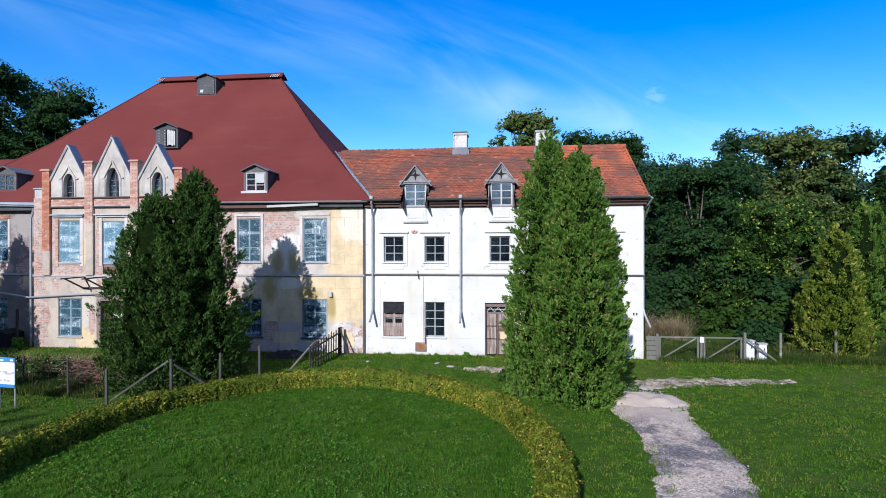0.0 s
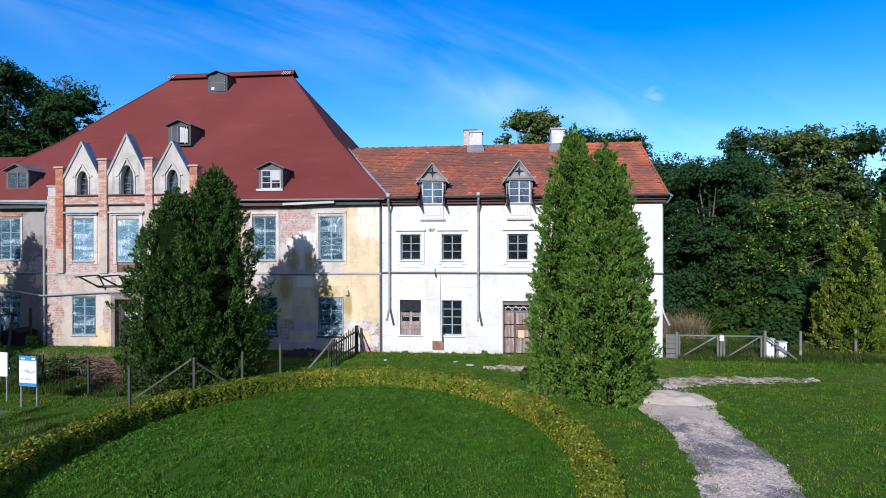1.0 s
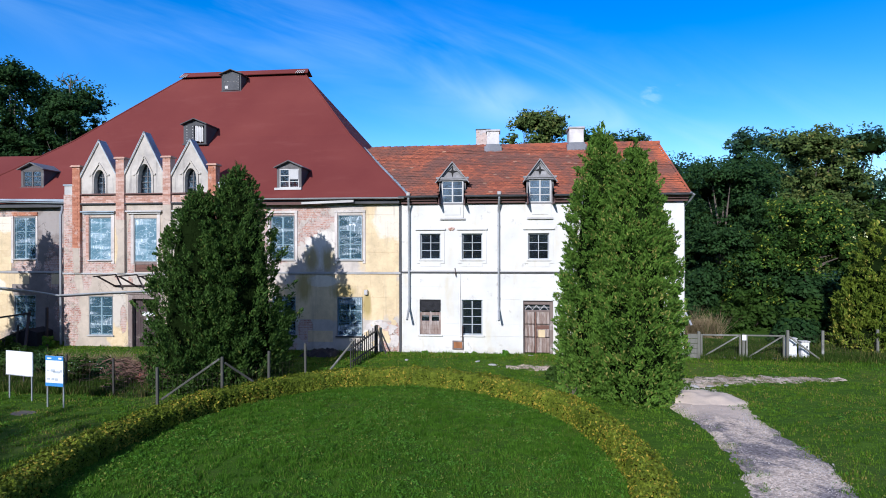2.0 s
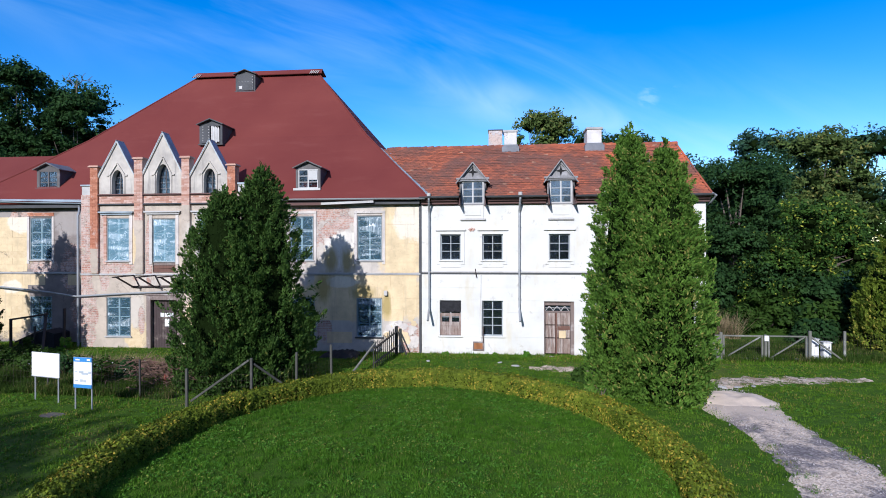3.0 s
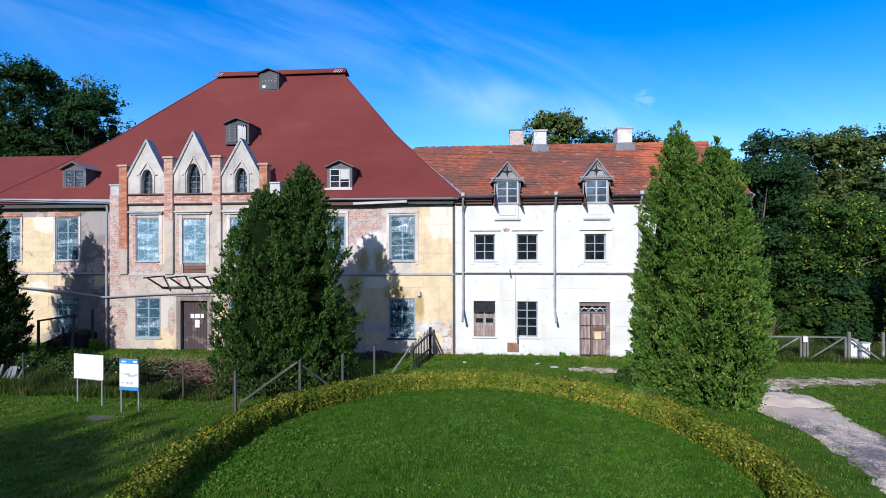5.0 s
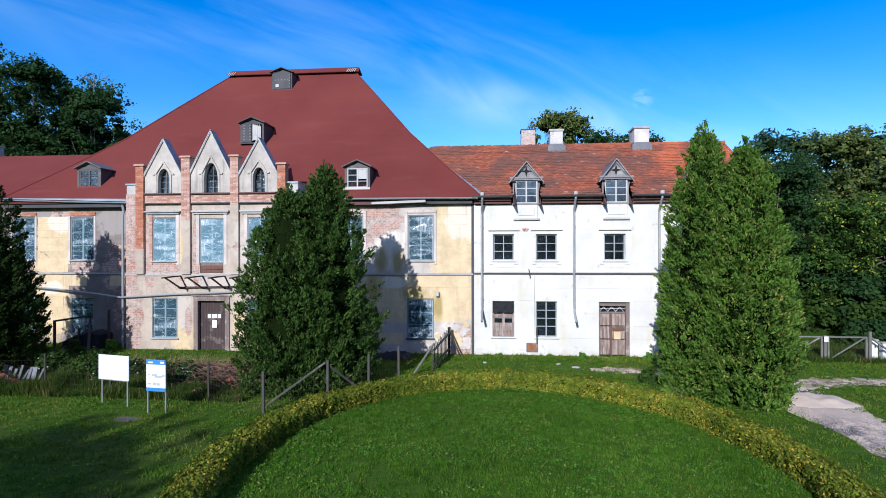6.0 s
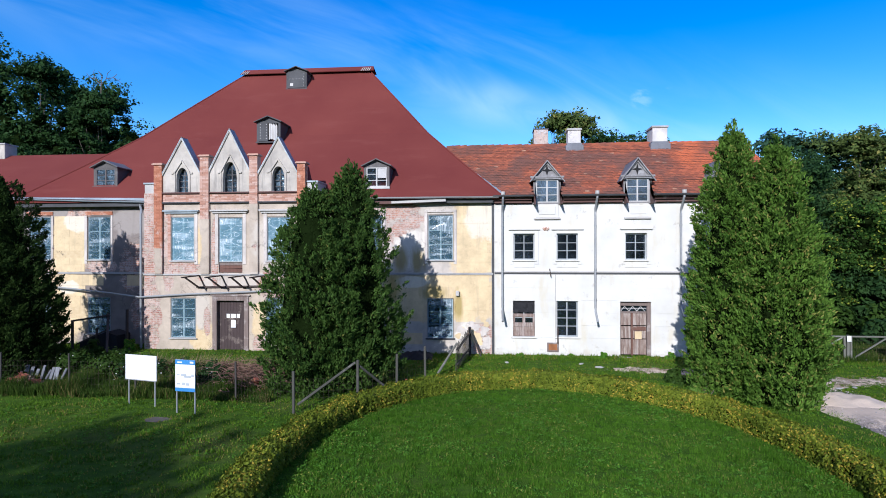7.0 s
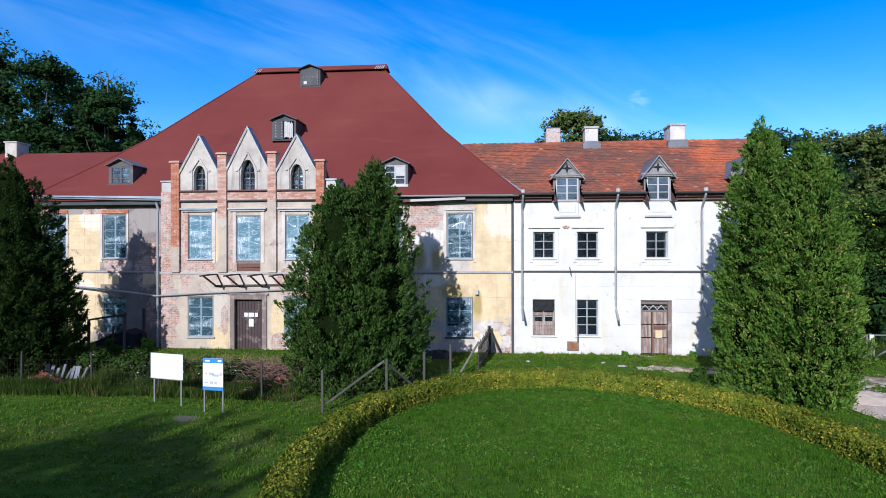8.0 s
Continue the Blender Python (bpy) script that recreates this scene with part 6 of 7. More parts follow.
def broadleaf(name, at, height, radius, material, seed, label, count=7000, size=0.34, low=0.15, clumps=34, group="", gap=0.0, trunk=0.28, squash=0.85):
    """A broad tree: trunk, limbs and a crown of many clumps of leaves."""
    rng = np.random.default_rng(seed)
    t = thing(name, at, label, "tree", group)
    ax, ay, az = at
    bm = bmesh.new()
    tube(bm, [(ax, ay, az - 0.2), (ax + 0.1, ay, az + height * 0.3), (ax, ay + 0.1, az + height * 0.62)], [trunk, trunk * 0.75, trunk * 0.35], 9)
    lists, shade_core = [], bmesh.new()
    zc, hz = height * (low + 1) / 2, height * (1 - low) / 2
    for c in range(clumps):
        d = rng.normal(size=3)
        d /= np.linalg.norm(d)
        rr = rng.uniform(0.45, 0.92) if c > clumps // 5 else rng.uniform(0.0, 0.45)
        if c % 7 == 3:
            d, rr = np.array([d[0] * 0.5, d[1] * 0.5, 0.86]), 0.86
        if c % 4 == 1:
            d, rr = np.array([d[0] * 1.1, d[1] * 1.1 - 0.2, -rng.uniform(0.55, 1.0)]), 0.88
        centre = np.array([ax + d[0] * radius * rr, ay + d[1] * radius * rr * squash, az + zc + d[2] * hz * rr * 0.92])
        cr = radius * rng.uniform(0.22, 0.36) * (1 - gap * 0.3)
        m = int(count / clumps)
        # tufts of leaves round the end of each bough
        tufts = 9
        w = rng.normal(size=(tufts, 3)) * np.array([1, 1, 0.75]) + np.array([d[0], d[1] - 0.25, 0.45]) * 0.5
        w /= np.linalg.norm(w, axis=1, keepdims=True)
        tc = centre + w * cr * rng.uniform(0.45, 1.02, (tufts, 1))
        tr = cr * rng.uniform(0.30, 0.55, tufts)
        pick = rng.integers(0, tufts, m)
        u = rng.normal(size=(m, 3))
        u /= np.linalg.norm(u, axis=1, keepdims=True)
        u[:, 2] = np.where(u[:, 2] < -0.2, u[:, 2] * 0.5, u[:, 2])
        p = tc[pick] + u * (tr[pick] * (1 - 0.5 * rng.random(m) ** 2))[:, None] * np.array([1.15, 1.15, 0.75])
        lists.append(leaf_cards(p, u * 0.8 + np.array([0, -0.1, 0.45]) + rng.normal(size=(m, 3)) * 0.4, size, rng, "leaf", 0.15))
        # black ball in each clump, painted shade between the leaves
        hm = bmesh.ops.create_icosphere(shade_core, subdivisions=1, radius=cr * 0.40, matrix=Matrix.Translation(centre))
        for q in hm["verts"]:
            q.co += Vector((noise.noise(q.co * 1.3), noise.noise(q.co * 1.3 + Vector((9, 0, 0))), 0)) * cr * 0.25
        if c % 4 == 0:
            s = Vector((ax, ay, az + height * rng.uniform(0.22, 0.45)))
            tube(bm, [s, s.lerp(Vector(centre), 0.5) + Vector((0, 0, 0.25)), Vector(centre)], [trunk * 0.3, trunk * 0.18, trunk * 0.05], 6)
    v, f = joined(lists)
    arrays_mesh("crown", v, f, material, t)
    tagged(part("shade_core", shade_core, M_SHADECORE, t), kind="stuff")
    part("trunk", bm, M_BARK, t)
    return t


def build_backdrop():
    """Unseen woods added behind the viewer for the panes to mirror."""
    rng = np.random.default_rng(3)
    n = 9000
    ang = rng.uniform(math.pi * 1.06, math.pi * 1.94, n)
    rad = rng.uniform(66, 74, n)
    z = rng.beta(1.2, 1.0, n) * (15 + 4 * np.sin(ang * 23) + 2 * np.sin(ang * 57))
    c = np.stack([-4 + 1.25 * rad * np.cos(ang), -8 + rad * np.sin(ang), z], 1)
    nrm = np.stack([-np.cos(ang), -np.sin(ang), 0.4 + 0 * ang], 1) + rng.normal(size=(n, 3)) * 0.5
    v, f = leaf_cards(c, nrm, 2.6, rng)
    ob = arrays_mesh("backdrop", v, f, M_OAK)
    return tagged(ob, "unseen ring of dark green leaves added behind the view", "woods", kind="structure")


def build_trees():
    build_backdrop()
    thuja((-10.76, -5.43, land(-10.76, -5.43) - 0.05), [(0.42, 0.30, 7.55, 0.86), (-0.66, -0.30, 6.75, 0.86), (-0.1, 0.2, 4.2, 0.86)], 1.90, M_THUJA2, 11, 132000, "dense dark green thuja with two tips, beside the old wall", size=0.118)
    thuja((2.62, -5.85, land(2.62, -5.85) - 0.05), [(-0.45, 0.45, 8.55, 0.84), (0.45, -0.45, 7.85, 0.86)], 1.44, M_THUJA, 12, 140000, "tall dense green thuja with two tips before the white wall", size=0.115)
    thuja((-23.6, -5.3, land(-23.6, -5.3)), [(0.0, 0.0, 7.75, 0.84), (0.50, 0.2, 5.4, 0.78)], 2.2, M_DARKTHUJA, 13, 58000, "dark thuja standing before the grey wall", size=0.125)
    thuja((14.9, 1.6, land(14.9, 1.6)), [(0, 0, 5.6, 0.85), (-0.5, 0.2, 3.9, 0.75), (0.5, 0.3, 3.2, 0.75)], 1.2, M_YELLOW, 14, 44000, "yellow-green conifer behind the fence", "conifer_tree", 0.14)
    thuja((17.4, 3.9, land(17.4, 3.9)), [(0, 0, 6.8, 1.0), (0.7, 0.2, 6.6, 0.9)], 0.72, M_THUJA, 15, 28000, "narrow green columnar thuja behind the fence", size=0.14)
    thuja((20.5, 5.0, land(20.5, 5.0)), [(0, 0, 6.2, 1.0)], 1.5, M_YELLOW, 16, 22000, "yellow-green conifer behind the fence", "conifer_tree", 0.17)
    # right-hand grove
    rows = [
        ("broadleaf_tree", (12.9, 13.0), 10.9, 3.9, M_OAK, 0.02, 11000, 0.30), ("maple_tree", (16.4, 11.0), 7.9, 3.7, M_MAPLE, 0.0, 14000, 0.26),
        ("chestnut_tree", (25.0, 25.8), 15.7, 4.9, M_CHEST, 0.03, 15000, 0.42), ("broadleaf_tree", (17.0, 22.0), 12.8, 5.0, M_OAK, 0.03, 10000, 0.36),
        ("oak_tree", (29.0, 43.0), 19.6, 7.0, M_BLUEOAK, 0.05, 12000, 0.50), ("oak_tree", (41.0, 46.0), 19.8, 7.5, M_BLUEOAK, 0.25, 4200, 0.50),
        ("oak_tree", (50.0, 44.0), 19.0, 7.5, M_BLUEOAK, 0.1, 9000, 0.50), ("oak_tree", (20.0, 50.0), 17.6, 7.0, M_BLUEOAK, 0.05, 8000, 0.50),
        ("broadleaf_tree", (31.0, 21.0), 10.5, 5.5, M_BUSH, 0.0, 10000, 0.36), ("broadleaf_tree", (25.5, 12.0), 7.0, 4.4, M_OAK, 0.0, 9000, 0.30),
        ("broadleaf_tree", (38.0, 27.0), 12.5, 6.5, M_OAK, 0.0, 9000, 0.40), ("broadleaf_tree", (46.0, 30.0), 13.0, 6.5, M_OAK, 0.0, 8000, 0.42),
        ("broadleaf_tree", (13.0, 30.0), 13.0, 5.0, M_OAK, 0.0, 8000, 0.40), ("oak_tree", (60.0, 52.0), 18.0, 9.0, M_OAK, 0.0, 8000, 0.55),
        ("oak_tree", (3.2, 42.0), 22.2, 4.6, M_CHEST, 0.30, 10000, 0.46), ("oak_tree", (14.0, 70.0), 25.0, 6.5, M_OAK, 0.5, 6000, 0.60),
        ("oak_tree", (20.0, 72.0), 24.5, 7.0, M_OAK, 0.5, 6000, 0.60),
        ("oak_tree", (-52.5, 24.0), 25.8, 7.4, M_OAK, 0.2, 15000, 0.48), ("oak_tree", (-46.8, 23.0), 24.0, 4.8, M_OAK, 0.15, 13000, 0.46),
        ("oak_tree", (-41.9, 24.5), 21.0, 3.7, M_OAK, 0.15, 12000, 0.44), ("oak_tree", (-59.5, 26.0), 24.8, 7.0, M_OAK, 0.2, 8000, 0.5),
        # first two oaks stand unseen behind the view, added to shade the lawn
        ("oak_tree", (-30.0, -41.0), 13.6, 7.0, M_OAK, 0.25, 5000, 0.5), ("oak_tree", (-22.8, -44.0), 17.0, 5.8, M_OAK, 0.25, 1300, 0.6), ("oak_tree", (-44.0, 40.0), 19.0, 5.0, M_OAK, 0.3, 6000, 0.5), ("oak_tree", (-51.0, 34.0), 25.0, 8.0, M_OAK, 0.1, 8000, 0.55),
    ]
    for i, (name, (x, y), h, r, m, low, n, s) in enumerate(rows):
        z = land(x, y) if abs(x) < 39 and y < 39 else ground_height(x, y)
        lab = {M_OAK: "tall dark green broadleaf tree in full leaf", M_CHEST: "full-leaved tree with yellowish green crown", M_BUSH: "bushy mid-green tree growing down to the ground", M_MAPLE: "mid-green maple with yellowing sprigs", M_BLUEOAK: "tall bluish dark green oak with gaps in its crown"}[m]
        h *= 1.0 if x < -30 else 0.98
        broadleaf(name, (x, y, z), h - z, r, m, 100 + i, lab, int(n * (2.2 if y < 27 and x > 0 else 1.9 if x < 0 else 1.4)), s * (0.63 if y < 27 and x > 0 else 0.64 if x < -30 else 0.78), low, 70, "grove trees", trunk=0.2 + r * 0.03)


build_trees()


def build_dead_top():
    """Bare antler-like branches standing out of the crown behind the manor."""
    t = thing("bare_treetop", (-42.0, 24.5, 20.3), "bare grey dead branches rising from a crown", "branch")
    base = Vector((-42.0, 24.5, 18.2))
    for row in (((0, 1.9), (-0.5, 2.5), (-1.0, 2.6), (-1.35, 3.05)), ((0, 1.9), (0.5, 2.5), (1.1, 2.6), (1.5, 2.95)), ((0, 1.9), (0.1, 2.7), (-0.25, 3.2)), ((0.5, 2.5), (0.6, 3.0), (0.9, 3.3)), ((-0.5, 2.5), (-0.75, 3.0), (-0.6, 3.35)), ((1.1, 2.6), (1.55, 2.4), (1.9, 2.1))):
        pts = [base] if row[0] == (0, 1.9) else []
        pts += [base + Vector((x, 0.1 * x, z)) for x, z in row]
        part("twig", tube(bmesh.new(), pts, [(0.055 if len(pts) > 3 else 0.03) * (1 - 0.8 * q / len(pts)) for q in range(len(pts))], 6), M_BARK, t)


build_dead_top()


def bush(at, r, h, material, seed, count, label, size=0.12, name="bush", flowers=0):
    rng = np.random.default_rng(seed)
    t = thing(name, at, label, "bush", "bushes")
    tufts = int(16 + 10 * r)
    w = rng.normal(size=(tufts, 3))
    w /= np.linalg.norm(w, axis=1, keepdims=True)
    w[:, 2] = np.abs(w[:, 2])
    hub = w * rng.uniform(0.45, 0.95, (tufts, 1)) * np.array([r, r * 0.8, h])
    wide = min(r, h) * rng.uniform(0.20, 0.42, tufts)
    pick = rng.integers(0, tufts, count)
    u = rng.normal(size=(count, 3))
    u /= np.linalg.norm(u, axis=1, keepdims=True)
    u[:, 2] = np.where(u[:, 2] < -0.2, u[:, 2] * 0.5, u[:, 2])
    p = hub[pick] + u * (wide[pick] * (1 - 0.5 * rng.random(count) ** 2))[:, None]
    p[:, 2] = np.maximum(p[:, 2], 0.03)
    p += np.array(at)
    v, f = leaf_cards(p, u + np.array([0, 0, 0.4]) + rng.normal(size=(count, 3)) * 0.4, size, rng)
    arrays_mesh("foliage", v, f, material, t)
    if flowers:
        pick = rng.integers(0, count, flowers)
        v, f = leaf_cards(p[pick] + u[pick] * 0.05, u[pick], 0.05, rng)
        tagged(arrays_mesh("blossom", v, f, M_PETAL, t, "small pale blossoms"), kind="stuff")
    bm = bmesh.new()
    for k in range(5):
        a = k * 1.3
        tube(bm, [(at[0], at[1], at[2] - 0.05), (at[0] + 0.4 * r * math.cos(a), at[1] + 0.4 * r * math.sin(a), at[2] + 0.7 * h)], [0.03, 0.008], 5)
    part("stem", bm, M_BARK, t)
    return t


def build_hedge():
    """The clipped oval hedge: coat of leaves over a lumpy core painted as shade."""
    cx, cy, a, b, half, top = -4.2, -12.45, 5.95, 7.35, 0.36, 0.52
    t = thing("hedge", (cx, cy, 0), "low clipped yellow-green hedge in an oval round the lawn", "hedge")
    rng = np.random.default_rng(4)
    n = 260
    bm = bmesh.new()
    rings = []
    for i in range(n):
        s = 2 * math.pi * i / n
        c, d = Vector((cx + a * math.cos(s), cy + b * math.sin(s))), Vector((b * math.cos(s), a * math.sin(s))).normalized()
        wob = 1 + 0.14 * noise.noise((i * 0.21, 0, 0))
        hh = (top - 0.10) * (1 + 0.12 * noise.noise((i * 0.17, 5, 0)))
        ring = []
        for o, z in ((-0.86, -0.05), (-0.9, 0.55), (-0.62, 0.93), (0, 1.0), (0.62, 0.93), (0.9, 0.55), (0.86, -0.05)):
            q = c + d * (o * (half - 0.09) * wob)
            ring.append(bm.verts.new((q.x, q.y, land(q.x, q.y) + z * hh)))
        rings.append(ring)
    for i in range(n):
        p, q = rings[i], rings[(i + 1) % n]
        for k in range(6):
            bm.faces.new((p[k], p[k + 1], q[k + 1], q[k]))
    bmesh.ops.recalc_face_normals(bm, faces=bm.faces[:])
    part("shade_core", bm, M_SHADECORE, t)
    m = 140000
    s = rng.uniform(0, 2 * math.pi, m)
    g = rng.uniform(-1.0, 1.0, m)
    pts, nrm = np.zeros((m, 3)), np.zeros((m, 3))
    for i in range(m):
        ss, gg = s[i], g[i]
        dx, dy = b * math.cos(ss), a * math.sin(ss)
        ln = math.hypot(dx, dy)
        dx, dy = dx / ln, dy / ln
        k = ss / (2 * math.pi) * n
        wob = (1 + 0.16 * noise.noise((k * 0.21, 0, 0)) + 0.22 * noise.noise((k * 1.1, gg * 2, 9)) + 0.12 * noise.noise((k * 3.1, gg * 5, 3)))
        if abs(gg) < 0.42:
            o, z = gg / 0.42 * 0.94, 1.0 - 0.10 * abs(gg / 0.42) ** 4
        else:
            f = (abs(gg) - 0.42) / 0.58
            o, z = math.copysign(1.0 - 0.10 * f ** 2 - 0.06 * (f < 0.12), gg), 0.93 * (1 - f) + 0.03
        hh = top * (1 + 0.12 * noise.noise((k * 0.17, 5, 0)) + 0.14 * noise.noise((k * 0.9, o * 2, 2)) + 0.10 * noise.noise((k * 2.9, o * 4, 6)))
        x, y = cx + a * math.cos(ss) + dx * o * half * wob, cy + b * math.sin(ss) + dy * o * half * wob
        pts[i] = x, y, land(x, y) + z * hh
        nrm[i] = dx * o, dy * o, (0.9 if abs(gg) < 0.42 else 0.2)
    sunk = (rng.random(m) ** 2 * 0.09)[:, None]
    v, f = leaf_cards(pts + rng.normal(size=(m, 3)) * 0.02 - nrm * sunk, nrm + rng.normal(size=(m, 3)) * 0.5, 0.062, rng)
    tagged(arrays_mesh("leaves", v, f, M_HEDGE, t), kind="stuff")


build_hedge()


def in_path(x, y):
    """Whether a spot lies on the gravel or the sand."""
    for line, grown in zip(PATHS, (0.66, 0.40, 0.36)):
        for (xa, ya, wa), (xb, yb, wb) in zip(line, line[1:]):
            d = ((x - xa) * (xb - xa) + (y - ya) * (yb - ya)) / ((xb - xa) ** 2 + (yb - ya) ** 2)
            d = min(1.0, max(0.0, d))
            if math.hypot(x - xa - d * (xb - xa), y - ya - d * (yb - ya)) < (wa + d * (wb - wa)) * (grown + 0.46 * noise.noise((x * 2.2, y * 2.2, 1)) + 0.25 * noise.noise((x * 6.0, y * 6.0, 2))):
                return True
    return False


def blades(name, spots, height, width, per, material, seed, label, lean=0.45):
    """Tufts of narrow blades, one triangle each."""
    rng = np.random.default_rng(seed)
    c = np.repeat(np.asarray(spots), per, axis=0)
    n = len(c)
    c[:, :2] += rng.normal(size=(n, 2)) * 0.03
    ang = rng.uniform(0, 2 * math.pi, n)
    h = (np.repeat(height, per) if isinstance(height, np.ndarray) else height) * rng.uniform(0.55, 1.3, n)
    d = np.stack([np.cos(ang), np.sin(ang), np.zeros(n)], 1)
    s = np.stack([-np.sin(ang), np.cos(ang), np.zeros(n)], 1) * (width * rng.uniform(0.7, 1.3, n))[:, None]
    tip = c + d * (h * lean * rng.uniform(0.2, 1.5, n))[:, None] + np.stack([np.zeros(n), np.zeros(n), h], 1)
    verts = np.stack([c - s, c + s, tip], 1).reshape(-1, 3)
    faces = np.arange(n * 3).reshape(-1, 3)
    ob = arrays_mesh(name, verts, faces, material)
    return tagged(ob, label, "grass", kind="stuff")


def build_grass():
    rng = np.random.default_rng(21)

    def scatter(n, x0, x1, y0, y1, test):
        out = []
        xy = rng.uniform((x0, y0), (x1, y1), (n, 2))
        for x, y in xy:
            if test(x, y):
                out.append((x, y, land(x, y) - 0.01))
        return np.array(out)

    def inside(x, y):
        return ((x + 4.2) / 5.65) ** 2 + ((y + 12.45) / 7.05) ** 2 < 1

    def outside(x, y):
        return ((x + 4.2) / 6.3) ** 2 + ((y + 12.45) / 7.7) ** 2 > 1 and not in_path(x, y) and y < -0.1 and not (-20.7 < x < -13.1 and y > -1.1)

    lawn = scatter(105000, -10, 1.6, -19.6, -5.2, inside)
    hgt = np.array([max(0.020, 0.048 + 0.025 * noise.noise((x * 0.8, y * 0.8, 3)) + 0.075 * noise.noise((x * 3.4, y * 3.4, 5)) + 0.04 * noise.noise((x * 8, y * 8, 9))) for x, y, z in lawn])
    blades("lawn_grass", lawn, hgt, 0.012, 3, M_GRASS, 1, "thick green lawn grass inside the hedge", 0.6)
    near = scatter(135000, -25, 16, -17, -0.1, outside)
    hgt = np.array([max(0.020, 0.046 + 0.025 * noise.noise((x * 0.7, y * 0.7, 8)) + 0.06 * noise.noise((x * 1.0 + y * 0.4, y * 4.2 - x * 1.8, 18)) + 0.045 * noise.noise((x * 3.4, y * 3.4, 5))) + (0.05 if y > -1.2 else 0) for x, y, z in near])
    blades("meadow_grass", near, hgt, 0.0145, 3, M_MEADOW, 2, "short green grass round the house and hedge", 0.55)
    # broad-leaved weeds: rosettes of leaves in drifts
    def rosettes(name, spots, per, size, material, seed, label):
        r2 = np.random.default_rng(seed)
        c = np.repeat(spots, per, axis=0)
        n = len(c)
        a = r2.uniform(0, 2 * math.pi, n)
        c[:, 0] += np.cos(a) * 0.045
        c[:, 1] += np.sin(a) * 0.045
        c[:, 2] += r2.uniform(0.035, 0.085, n)
        v, f = leaf_cards(c, np.stack([np.cos(a) * 0.5, np.sin(a) * 0.5, np.ones(n)], 1) + r2.normal(size=(n, 3)) * 0.25, size, r2)
        return tagged(arrays_mesh(name, v, f, material), label, "weeds", kind="stuff")

    w = scatter(12500, -10, 1.6, -19.6, -5.2, lambda x, y: inside(x, y) and noise.noise((x * 0.6, y * 0.6, 12)) + 0.7 * noise.noise((x * 2.1, y * 2.1, 2)) > -0.02)
    rosettes("lawn_weeds", w, 6, 0.046, M_WEED, 3, "pale broad-leaved weeds in the lawn")
    w = scatter(11000, -22, 15, -16, -0.6, lambda x, y: outside(x, y) and noise.noise((x * 0.5, y * 0.5, 22)) + 0.7 * noise.noise((x * 1.9, y * 1.9, 7)) > 0.15)
    rosettes("meadow_weeds", w, 6, 0.050, M_WEED, 4, "broad-leaved weeds scattered through the grass")
    # rank growth along the fence and under the trees
    edge = scatter(16000, 7, 26, -0.8, 4.0, lambda x, y: y > -0.9 + 0.03 * (x - 7) + 0.4 * noise.noise((x, y, 0)))
    hgt = np.array([0.26 + 0.16 * noise.noise((x * 0.6, y * 0.6, 31)) for x, y, z in edge])
    blades("rank_grass", edge, hgt, 0.012, 5, M_RANK, 5, "rank tall grass along the fence")
    dry = scatter(2400, 7.6, 10.4, 5.0, 10.5, lambda x, y: noise.noise((x * 0.8, y * 0.8, 40)) > 0.02)
    hgt = np.array([0.75 + 0.7 * noise.noise((x * 0.9, y * 0.9, 44)) for x, y, z in dry])
    blades("dry_grass", dry, hgt, 0.016, 5, M_DRY, 6, "tall dry straw-coloured grass behind the fence", 0.9)
    left = scatter(13000, -27, -12.2, -7.6, -4.6, lambda x, y: noise.noise((x * 0.7, y * 0.7, 50)) > -0.25)
    hgt = np.array([max(0.08, 0.30 + 0.34 * noise.noise((x * 0.9, y * 0.9, 51))) for x, y, z in left])
    blades("rank_grass", left, hgt, 0.014, 5, M_RANK, 7, "rank tall grass and weeds along the fence")
    stalks = scatter(1500, -18.6, -12.4, -5.6, -4.2, lambda x, y: True)
    blades("dead_stalks", stalks, 0.55, 0.016, 3, M_DRY, 8, "dead brown stalks hanging over the bank", 0.9)


build_grass()

# ---- fences, gate, signs ----


def post(fence, x, y, h, w=0.09, material=M_POST, z=None):
    z = land(x, y) if z is None else z
    bm = beam(bmesh.new(), (x, y, z - 0.15), (x + random.Random(int(x * 99)).uniform(-0.02, 0.02), y, z + h), w, bevel=0.012)
    return part("post", bm, material, fence)


def wire_mesh(fence, a, b, h, step=0.13, r=0.0022):
    """Thin square wire netting between two posts."""
    bm = bmesh.new()
    a, b = Vector(a), Vector(b)
    n = max(2, int((b - a).length / step))
    for i in range(n + 1):
        p = a.lerp(b, i / n)
        beam(bm, p + Vector((0, 0, 0.05)), p + Vector((0, 0, h)), r)
    k = int(h / step / 1.3)
    for j in range(k + 1):
        z = 0.05 + (h - 0.05) * j / k
        beam(bm, a + Vector((0, 0, z)), b + Vector((0, 0, z)), r)
    return part("wire_netting", bm, M_IRON, fence)


